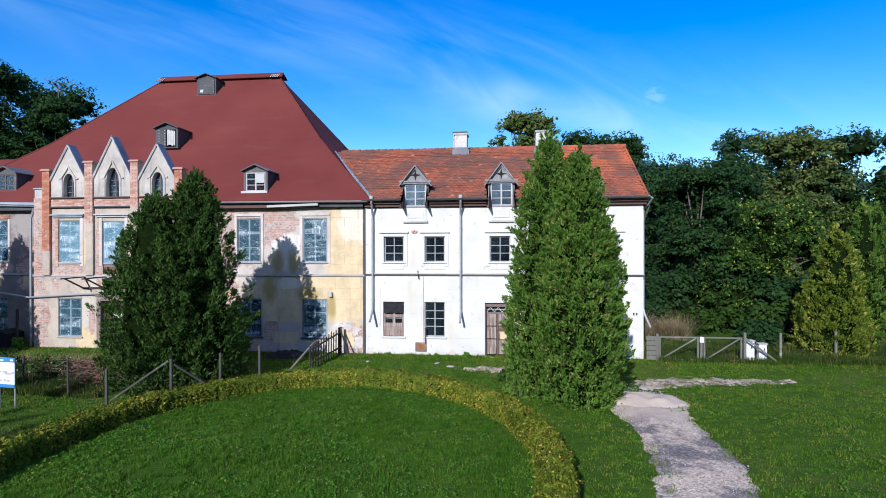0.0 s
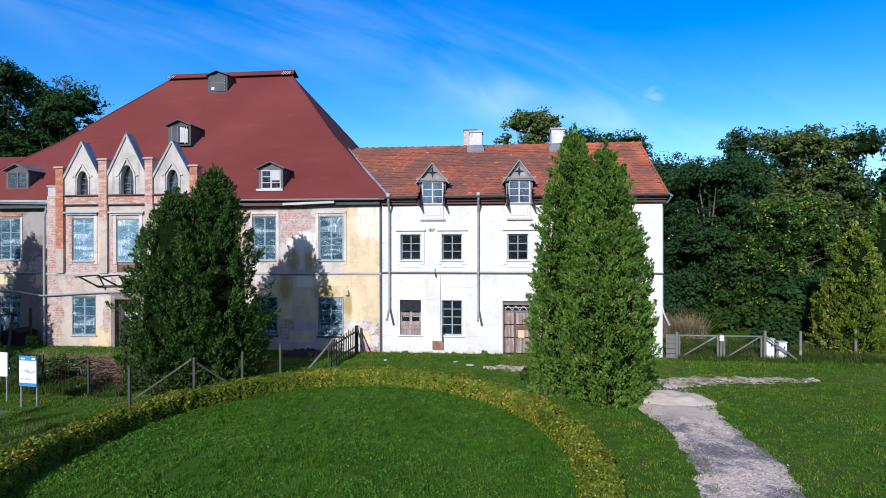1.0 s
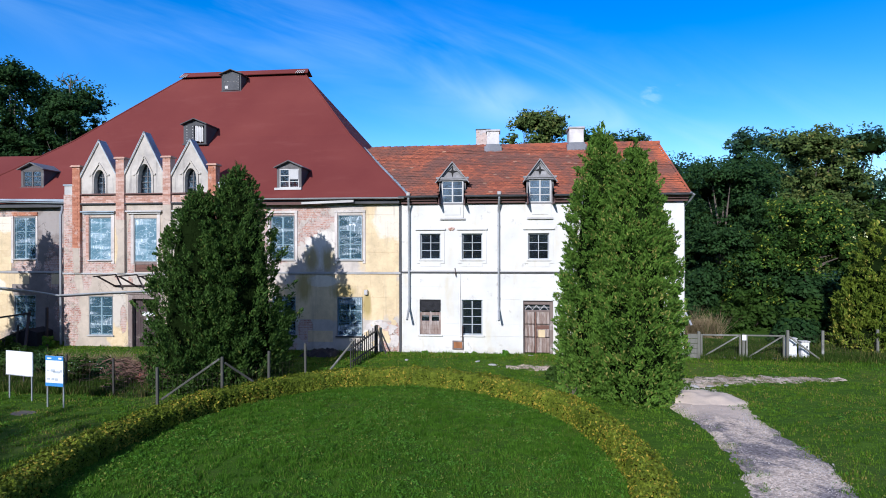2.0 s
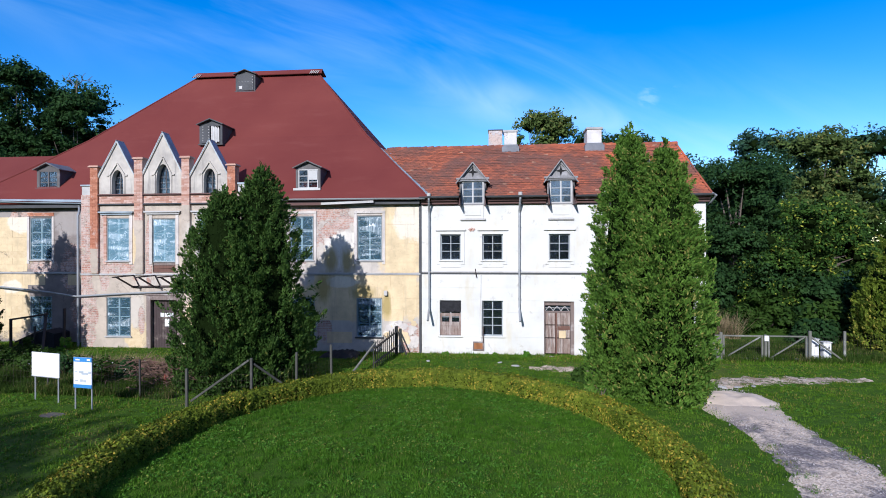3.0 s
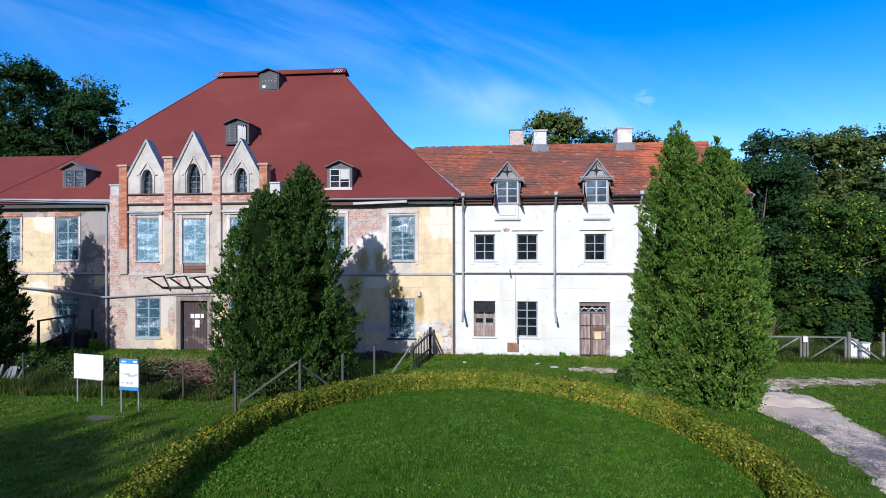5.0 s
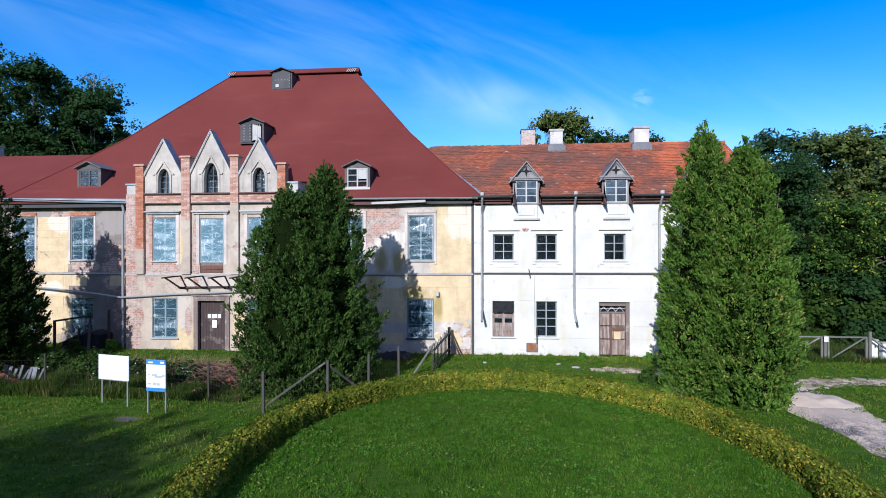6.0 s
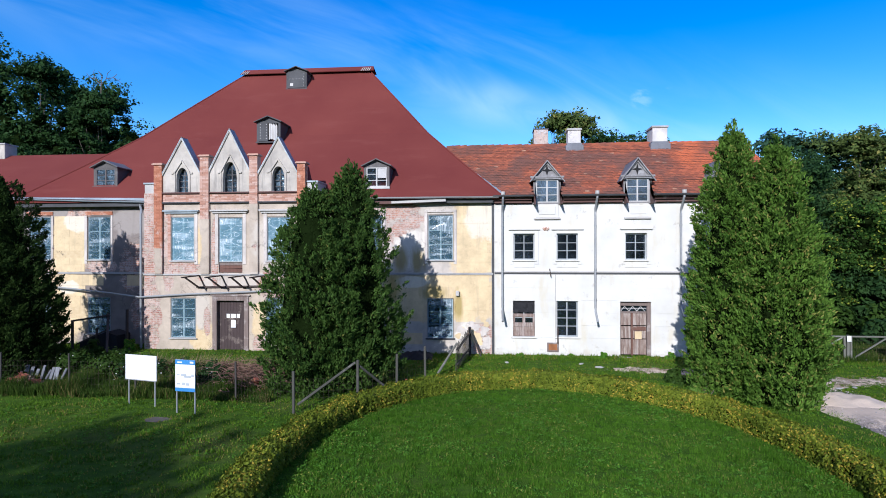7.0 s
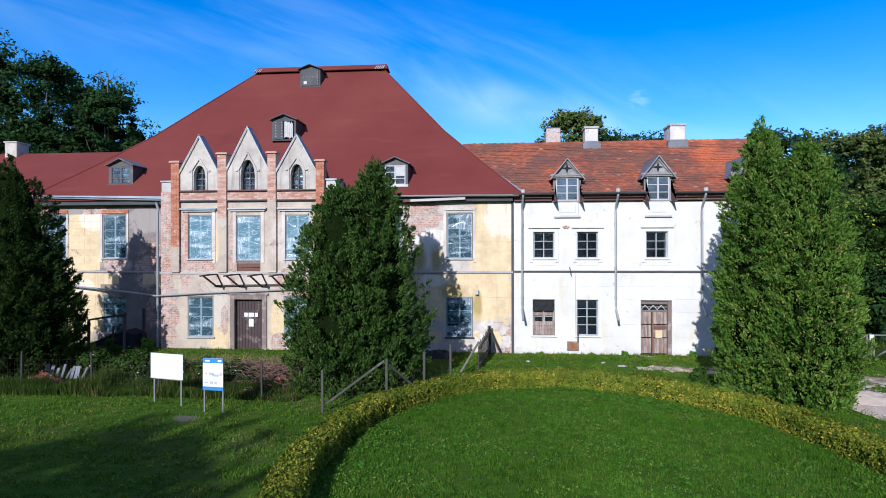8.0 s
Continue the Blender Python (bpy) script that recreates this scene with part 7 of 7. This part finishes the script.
def build_fences():
    f = thing("wire_fence", (-13.0, -6.4, 0), "wire netting fence on grey wooden posts with braces", "fence")
    line = [(-24.4, -6.6), (-21.9, -6.7), (-19.3, -6.85), (-16.9, -7.0), (-15.2, -7.2), (-13.3, -7.5), (-11.05, -8.65), (-9.34, -8.13), (-8.41, -6.95), (-7.69, -5.62)]
    for i, (x, y) in enumerate(line):
        post(f, x, y, 1.20 if i < 7 else 1.42, 0.055 if i < 6 else 0.075, M_DARKPOST if i < 6 else M_FENCE)
    for (xa, ya), (xb, yb) in zip(line, line[1:]):
        wire_mesh(f, (xa, ya, land(xa, ya)), (xb, yb, land(xb, yb)), 0.95)
    for a, b in (((-10.95, -8.62, 0.25), (-9.40, -8.16, 1.38)), ((-8.55, -7.15, 0.30), (-9.30, -8.06, 1.25))):
        part("brace", beam(bmesh.new(), a, b, 0.075, 0.06, 0.01), M_FENCE, f)
    p = thing("paling_fence", (-6.7, -1.6, 0), "grey weathered paling fence with a handrail", "fence")
    a, b = Vector((-6.85, -3.0, land(-6.85, -3.0))), Vector((-6.45, -0.3, land(-6.45, -0.3)))
    for i in range(13):
        q = a.lerp(b, i / 12)
        h = 0.92 + 0.22 * i / 12 + 0.05 * (i % 3)
        part("paling", beam(bmesh.new(), q, q + Vector((0.01, 0, h)), 0.07, 0.03), M_DARKPOST, p)
    for za, zb in ((0.80, 1.0), (0.25, 0.35)):
        part("rail", beam(bmesh.new(), a + Vector((0.05, 0, za)), b + Vector((0.05, 0, zb)), 0.07, 0.045), M_DARKPOST, p)
    part("post", beam(bmesh.new(), b + Vector((0.02, -0.1, -0.1)), b + Vector((0.02, -0.1, 1.22)), 0.10, 0.10), M_DARKPOST, p)
    part("brace", beam(bmesh.new(), a + Vector((-0.62, -0.65, 0.05)), a + Vector((0.02, 0.4, 1.0)), 0.075, 0.06, 0.01), M_POST, p)
    part("brace", beam(bmesh.new(), b + Vector((0.50, -0.35, 0.02)), b + Vector((0.0, -0.1, 1.15)), 0.06, 0.05), M_DARKPOST, p)
    # gate by the white wing
    g = thing("field_gate", (8.7, -0.3, 0), "grey wooden double gate with diagonal braces and netting, shut", "gate")
    zb = 0.16
    for x0, x1, up in ((7.05, 8.62, 1), (8.80, 10.30, 1)):
        leaf = part("gate_frame", boxes((x0, x0 + 0.07, -0.33, -0.27, zb, 1.14), (x1 - 0.07, x1, -0.33, -0.27, zb, 1.14), (x0 + 0.07, x1 - 0.07, -0.33, -0.27, 1.08, 1.14), (x0 + 0.07, x1 - 0.07, -0.33, -0.27, zb, zb + 0.06), bevel=0.006), M_POST, g)
        part("diagonal", beam(bmesh.new(), (x0 + 0.1, -0.29, zb + 0.06), (x1 - 0.1, -0.29, 1.08), 0.06, 0.04), M_POST, leaf)
        wire_mesh(leaf, (x0 + 0.08, -0.28, zb), (x1 - 0.08, -0.28, zb), 0.9, 0.08)
    for x, h in ((6.98, 1.12), (8.71, 1.05), (10.40, 1.22)):
        post(g, x, -0.3, h, 0.10)
    part("notice", boxes((8.63, 8.79, -0.40, -0.385, 0.92, 1.14)), plain_paper, g, "small white notice on the gate post")
    part("brace", beam(bmesh.new(), (10.45, -0.3, 1.1), (11.7, -0.2, 0.15), 0.08, 0.06), M_POST, g)
    part("board_panel", boxes(*((6.56, 6.95, -0.30, -0.27, 0.16 + 0.2 * k, 0.34 + 0.2 * k) for k in range(5))), M_POST, g)
    r = thing("wire_fence", (13.0, 0.5, 0), "wire fence on grey wooden posts along the grove", "fence")
    line = [(12.0, 0.2), (14.4, 0.7), (16.9, 1.2), (19.5, 1.8), (22.5, 2.4)]
    for x, y in line:
        post(r, x, y, 1.15, 0.09)
    for (xa, ya), (xb, yb) in zip([(10.46, -0.3)] + line, line):
        wire_mesh(r, (xa, ya, land(xa, ya)), (xb, yb, land(xb, yb)), 0.95, 0.14)
    # meter boxes by the gate
    for x, h, d in ((10.74, 0.86, 0.34), (11.24, 0.74, 0.30)):
        m = thing("meter_cabinet", (x, 0.1, land(x, 0.1)), "white plastic meter cabinet standing by the gate", "cabinet", "meter cabinets")
        z = land(x, 0.1)
        body = part("body", boxes((x - d / 2, x + d / 2, 0.0, 0.25, z - 0.05, z + h - 0.05), bevel=0.015), plain_paper, m)
        part("lid", boxes((x - d / 2 - 0.03, x + d / 2 + 0.03, -0.03, 0.28, z + h - 0.05, z + h), bevel=0.015), M_PALE, body)
        part("door", boxes((x - d / 2 + 0.03, x + d / 2 - 0.03, -0.012, 0.0, z + 0.12, z + h - 0.1)), plain_paper, m)
        part("lock", boxes((x + 0.02, x + 0.07, -0.03, -0.012, z + h * 0.62, z + h * 0.62 + 0.09)), M_TAR, m)


build_fences()


def build_signs():
    blue = plain("sign_blue", (0.05, 0.24, 0.55), 0.4, vary=0.06, bump=0.02)
    grey = plain("sign_print", (0.45, 0.50, 0.55), 0.5, vary=0.1, bump=0.02)
    s = thing("notice_board", (-15.85, -8.25, 0), "blank white notice board on two metal legs", "sign")
    a, b = Vector((-16.45, -8.12, 0)), Vector((-15.30, -8.38, 0))
    for name, z0, z1, m, d in (("panel", 0.76, 1.50, plain_paper, 0.0),):
        bm = bmesh.new()
        prism(bm, [a + Vector((0, d, z0)), b + Vector((0, d, z0)), b + Vector((0, d, z1)), a + Vector((0, d, z1))], (0.005, 0.025, 0))
        part(name, bm, m, s)
    for f in (0.08, 0.92):
        q = a.lerp(b, f) + Vector((0.01, 0.045, 0))
        part("leg", tube(bmesh.new(), [q + Vector((0, 0, -0.1)), q + Vector((0, 0, 1.46))], 0.022, 8), M_ZINC, s)
    part("edge_trim", beam(bmesh.new(), a + Vector((0, -0.006, 0.76)), b + Vector((0, -0.006, 0.76)), 0.02), M_ZINC, s)
    t = thing("information_board", (-14.1, -8.9, 0), "white information board with blue bands on two metal legs", "sign")
    a, b = Vector((-14.42, -8.87, 0)), Vector((-13.79, -8.95, 0))

    def panel(name, u0, u1, z0, z1, m, d, lab=""):
        p, q = a.lerp(b, u0), a.lerp(b, u1)
        bm = bmesh.new()
        prism(bm, [p + Vector((0, -d, z0)), q + Vector((0, -d, z0)), q + Vector((0, -d, z1)), p + Vector((0, -d, z1))], (0.001, 0.02 if d == 0 else 0.004, 0))
        return part(name, bm, m, t, lab)

    panel("panel", 0, 1, 0.63, 1.52, plain_paper, 0.0)
    panel("band", 0, 1, 1.39, 1.52, blue, 0.006, "blue heading band")
    panel("band", 0, 1, 0.63, 0.73, blue, 0.006, "blue foot band")
    for u0, u1, z0, z1 in ((0.10, 0.22, 1.08, 1.11), (0.30, 0.55, 1.06, 1.13), (0.45, 0.80, 1.02, 1.08), (0.82, 0.95, 1.05, 1.12), (0.08, 0.25, 0.82, 0.86), (0.35, 0.5, 0.81, 0.88), (0.55, 0.7, 0.80, 0.87)):
        panel("print", u0, u1, z0, z1, grey, 0.008)
    panel("print", 0.12, 0.35, 1.43, 1.47, plain_paper, 0.012)
    panel("print", 0.75, 0.93, 1.43, 1.48, plain_paper, 0.012)
    for f in (0.04, 0.96):
        q = a.lerp(b, f) + Vector((0, 0.045, 0))
        part("leg", tube(bmesh.new(), [q + Vector((0, 0, -0.1)), q + Vector((0, 0, 1.5))], 0.022, 8), M_ZINC, t)


build_signs()


def build_clutter():
    # lean-to frame by the grey wall, with a black block as pit shade
    h = thing("porch_frame", (-22.7, -1.4, 0), "dark timber frame of a broken cellar porch", "frame")
    z = land(-23.1, -1.5)
    for a, b, w in (((-23.50, -1.6, z), (-23.50, -1.6, z + 1.30), 0.09), ((-23.55, -1.6, z + 1.27), (-22.0, -1.3, z + 1.50), 0.08), ((-22.15, -1.2, z + 1.55), (-21.7, -1.9, z), 0.10),
                    ((-23.45, -1.45, z + 0.25), (-22.2, -1.2, z + 0.85), 0.06), ((-22.6, -1.4, z), (-22.6, -1.3, z + 0.95), 0.07), ((-21.3, -1.2, z), (-21.28, -1.2, z + 1.75), 0.09)):
        part("timber", beam(bmesh.new(), a, b, w, bevel=0.008), M_IRON, h)
    part("pit_shade_block", prism(bmesh.new(), [(-23.4, -1.3, z - 0.1), (-21.7, -1.3, z - 0.1), (-21.7, -1.3, z + 0.62), (-22.2, -1.3, z + 0.78), (-23.4, -1.3, z + 0.30)], (0, 0.9, 0)), M_BLACK, h)
    # covered stuff by the right wall
    c = thing("tarpaulin_heap", (-8.8, -0.9, 0), "low heap under a crumpled black tarpaulin by the wall", "tarpaulin")
    bm = bmesh.new()
    grid = []
    for i in range(29):
        row = []
        for j in range(17):
            u, v = i / 14 - 1, j / 8 - 1
            x, y = -8.75 + 0.85 * u, -0.95 + 0.5 * v
            dome = max(0.0, 1 - u ** 4) * max(0.0, 1 - v ** 4)
            lump = 0.5 + 0.5 * noise.noise((x * 2.3, y * 2.3, 4)) + 0.25 * noise.noise((x * 7, y * 7, 1))
            row.append(bm.verts.new((x, y, land(x, y) - 0.03 + 0.44 * dome * max(0.15, lump))))
        grid.append(row)
    for i in range(28):
        for j in range(16):
            bm.faces.new((grid[i][j], grid[i + 1][j], grid[i + 1][j + 1], grid[i][j + 1]))
    part("sheet", bm, M_BLACK, c).data.shade_smooth()
    # brick heaps
    rnd = random.Random(9)
    shape = boxes((-0.125, 0.125, -0.06, 0.06, -0.035, 0.035))
    me = bpy.data.meshes.new("brick")
    shape.to_mesh(me)
    shape.free()
    me.materials.append(M_BRICKRED)
    for (x, y), n, lab in (((-8.35, -6.1), 60, "small heap of red bricks by the fence post"), ((-21.6, -6.2), 90, "heap of red bricks and slates by the fence"), ((-13.1, -6.3), 110, "tumbled heap of red bricks on the bank")):
        hp = thing("brick_heap", (x, y, land(x, y)), lab, "bricks", "brick heaps")
        for k in range(n):
            r = 0.55 * math.sqrt(rnd.random())
            an = rnd.uniform(0, 6.28)
            bx, by = x + r * 1.3 * math.cos(an), y + r * 0.6 * math.sin(an)
            o = new("brick", me)
            o.parent = hp
            o.matrix_parent_inverse = hp.matrix_basis.inverted()
            o.matrix_basis = pose(bx, by, land(bx, by) + 0.03 + max(0, (0.5 if x > -9 else 0.42) * (1 - r / 0.55)) * rnd.random(), rnd.uniform(-25, 25), rnd.uniform(-25, 25), rnd.uniform(0, 180))
    # dead branches on the bank
    br = thing("brush_pile", (-13.0, -6.3, land(-13.0, -6.3)), "tangled heap of dead brown branches on the bank", "branches")
    bm = bmesh.new()
    for k in range(420):
        x, y = rnd.gauss(-13.5, 0.85), rnd.gauss(-5.9, 0.45)
        zz = land(x, y) + rnd.uniform(0.0, 0.80)
        an, up = rnd.uniform(0, 6.28), rnd.uniform(-0.5, 0.6)
        ln = rnd.uniform(0.25, 0.8)
        tube(bm, [(x, y, zz), (x + ln * 0.5 * math.cos(an), y + ln * 0.5 * math.sin(an), zz + up * ln * 0.4 + 0.05), (x + ln * math.cos(an + 0.3), y + ln * math.sin(an + 0.3), max(land(x, y), zz + up * ln * 0.6))], [0.012, 0.010, 0.004], 4)
    tagged(part("branch_tangle", bm, M_DEAD, br), kind="stuff")
    # slates stacked on edge
    s = thing("slate_stack", (-20.9, -5.9, land(-20.9, -5.9)), "grey slates stacked on edge beside the bricks", "slates")
    z = land(-20.9, -5.9)
    for k in range(8):
        u, w = -21.7 + 0.19 * k + rnd.uniform(-0.04, 0.04), rnd.uniform(0.30, 0.48)
        part("slate", beam(bmesh.new(), (u, -5.95, z + 0.15), (u + rnd.uniform(-0.03, 0.12), -5.8, z + 0.15 + w), rnd.uniform(0.10, 0.15), 0.025), M_LEAD, s)
    # bushes behind the fence and by the bank
    k = 0
    for x, y, r, hh, m in ((-19.0, -5.2, 0.9, 1.0, M_BUSH), (-17.6, -5.4, 0.9, 0.9, M_OAK), (10.5, 10.5, 2.0, 3.2, M_OAK), (13.0, 8.5, 1.7, 2.6, M_BUSH), (15.5, 8.0, 2.0, 3.4, M_OAK), (20.5, 9.5, 2.4, 4.0, M_BUSH), (24.0, 9.0, 2.3, 3.6, M_OAK), (27.5, 10.5, 2.4, 4.0, M_BUSH), (-16.2, -5.3, 0.8, 0.85, M_BUSH), (-14.9, -5.6, 0.75, 0.8, M_OAK), (-20.6, -4.8, 0.9, 0.9, M_BUSH), (-22.6, -5.6, 0.8, 0.9, M_OAK),
                           (-21.9, -2.6, 0.6, 0.7, M_BUSH), (-0.9, -0.45, 0.20, 0.26, M_WEED), (-4.3, -0.42, 0.16, 0.18, M_WEED), (1.75, -0.5, 0.22, 0.28, M_WEED), (-2.2, -0.4, 0.14, 0.16, M_WEED), (-20.9, -1.6, 0.25, 0.7, M_WEED), (0.9, -3.9, 0.45, 0.5, M_BUSH), (1.2, -5.9, 0.6, 0.45, M_THUJA), (12.5, 3.2, 1.2, 1.3, M_OAK), (14.0, 4.8, 1.4, 2.0, M_BUSH), (16.5, 5.2, 1.5, 2.4, M_OAK), (11.0, 7.5, 1.3, 1.6, M_BUSH), (19.5, 6.5, 1.6, 2.4, M_BUSH), (22.5, 7.5, 1.8, 2.6, M_OAK), (9.4, 9.5, 1.2, 1.5, M_OAK), (-13.0, -5.0, 0.7, 0.6, M_BUSH)):
        k += 1
        bush((x, y, land(x, y) - 0.03), r, hh, m, 300 + k, int((1800 if x < 5 else 850) * r * max(1, hh)) + 500, "leafy green bush growing by the fence" if m is not M_WEED else "young pale weed at the foot of the wall", 0.12 if x < 5 else 0.26, flowers=70 if x < -13 and y < -4 else 0)
    # paving slab in the grass
    sl = thing("paving_slab", (-14.6, -9.45, 0), "flat grey stone slab sunk in the grass", "slab")
    bm = bmesh.new()
    bmesh.ops.create_cone(bm, cap_ends=True, segments=9, radius1=0.42, radius2=0.36, depth=0.03, matrix=Matrix.LocRotScale((-14.6, -9.45, land(-14.6, -9.45) - 0.002), None, (1, 0.62, 1)))
    for v in bm.verts:
        v.co += Vector((noise.noise(v.co * 3), noise.noise(v.co * 3 + Vector((5, 0, 0))), 0)) * 0.12
    part("slab", bm, plain("sunk_stone", (0.115, 0.095, 0.085), 0.95, vary=0.35, scale=5), sl)
    # loose stones on the paths
    rng = np.random.default_rng(77)
    octa = np.array([(1, 0, 0), (0, 1, 0), (-1, 0, 0), (0, -1, 0), (0, 0, 1), (0, 0, -1)], float)
    side = np.array([(0, 1, 4), (1, 2, 4), (2, 3, 4), (3, 0, 4), (1, 0, 5), (2, 1, 5), (3, 2, 5), (0, 3, 5)])
    vs, fs = [], []
    while len(vs) < 5200:
        x, y = (rng.uniform(3.0, 6.8), rng.uniform(-14, -4.6)) if rng.random() < 0.8 else (rng.uniform(-1.5, 10), rng.uniform(-4.6, -1.9))
        if not in_path(x + rng.normal() * 0.12, y + rng.normal() * 0.12):
            continue
        r = rng.uniform(0.007, 0.020) * (1.9 if rng.random() > 0.95 else 1)
        turn = np.array(Euler(rng.uniform(0, 6, 3)).to_matrix())
        fs.append(side + 6 * len(vs))
        vs.append((octa * (r, r * rng.uniform(0.6, 1), r * 0.6)) @ turn + (x, y, land(x, y) + 0.028 + r * 0.3))
    st = arrays_mesh("loose_stones", np.concatenate(vs), np.concatenate(fs), M_STONES)
    tagged(st, "loose pale stones scattered on the gravel", "stones", kind="stuff")
    # paler rubble at the sand's head
    for i, (x, y, r) in enumerate(((5.9, -4.5, 0.09), (6.5, -4.3, 0.08), (5.4, -4.55, 0.12), (-1.4, -2.2, 0.12), (-2.0, -1.7, 0.09), (-4.9, -1.6, 0.09))):
        bm = bmesh.new()
        bmesh.ops.create_icosphere(bm, subdivisions=2, radius=r, matrix=Matrix.LocRotScale((x, y, land(x, y) + 0.03), Euler((0, 0, i)), (1.4, 0.8, 0.35)))
        for v in bm.verts:
            v.co += Vector((noise.noise(v.co * 9), noise.noise(v.co * 9 + Vector((5, 0, 0))), 0)) * 0.03
        tagged(link_mesh("stone", bm, M_STONE), "flat pale stone lying in the grass", "stone", "flat stones")


build_clutter()

# ---- scored plaster blocks, last ----
courses_white()


def blocks_manor():
    def right_keep(a, b, z):
        if a > -7.15:
            return 0.95 if z > 1.5 else 0.0
        return 0.85 if 1.4 < z < 3.4 and a > -12.4 else 0.3 if a > -10.2 else 0.1

    def left_keep(a, b, z):
        if b < -24.2:
            return 0.93 if z > 0.6 else 0.3
        return 0.25 if z < 3.4 and z > 2.5 else 0.04
    ashlar(manor, -13.1, -5.52, 0.5, 3.5, 0.0, RIGHT_OPEN, 0.5, 1.15, 31, right_keep, M_OCHRE)
    ashlar(manor, -7.0, -5.52, 3.64, 6.55, 0.0, RIGHT_OPEN, 0.42, 1.3, 32, lambda a, b, z: 0.9, M_OCHRE)
    ashlar(manor, -27.3, -20.8, 0.5, 3.5, 0.0, LEFT_OPEN, 0.5, 1.15, 33, left_keep, M_OCHRE)
    ashlar(manor, -25.7, -24.2, 3.64, 6.5, 0.0, LEFT_OPEN, 0.32, 1.5, 34, lambda a, b, z: 0.9 if z < 6.0 else 0.3, M_OCHRE)


blocks_manor()
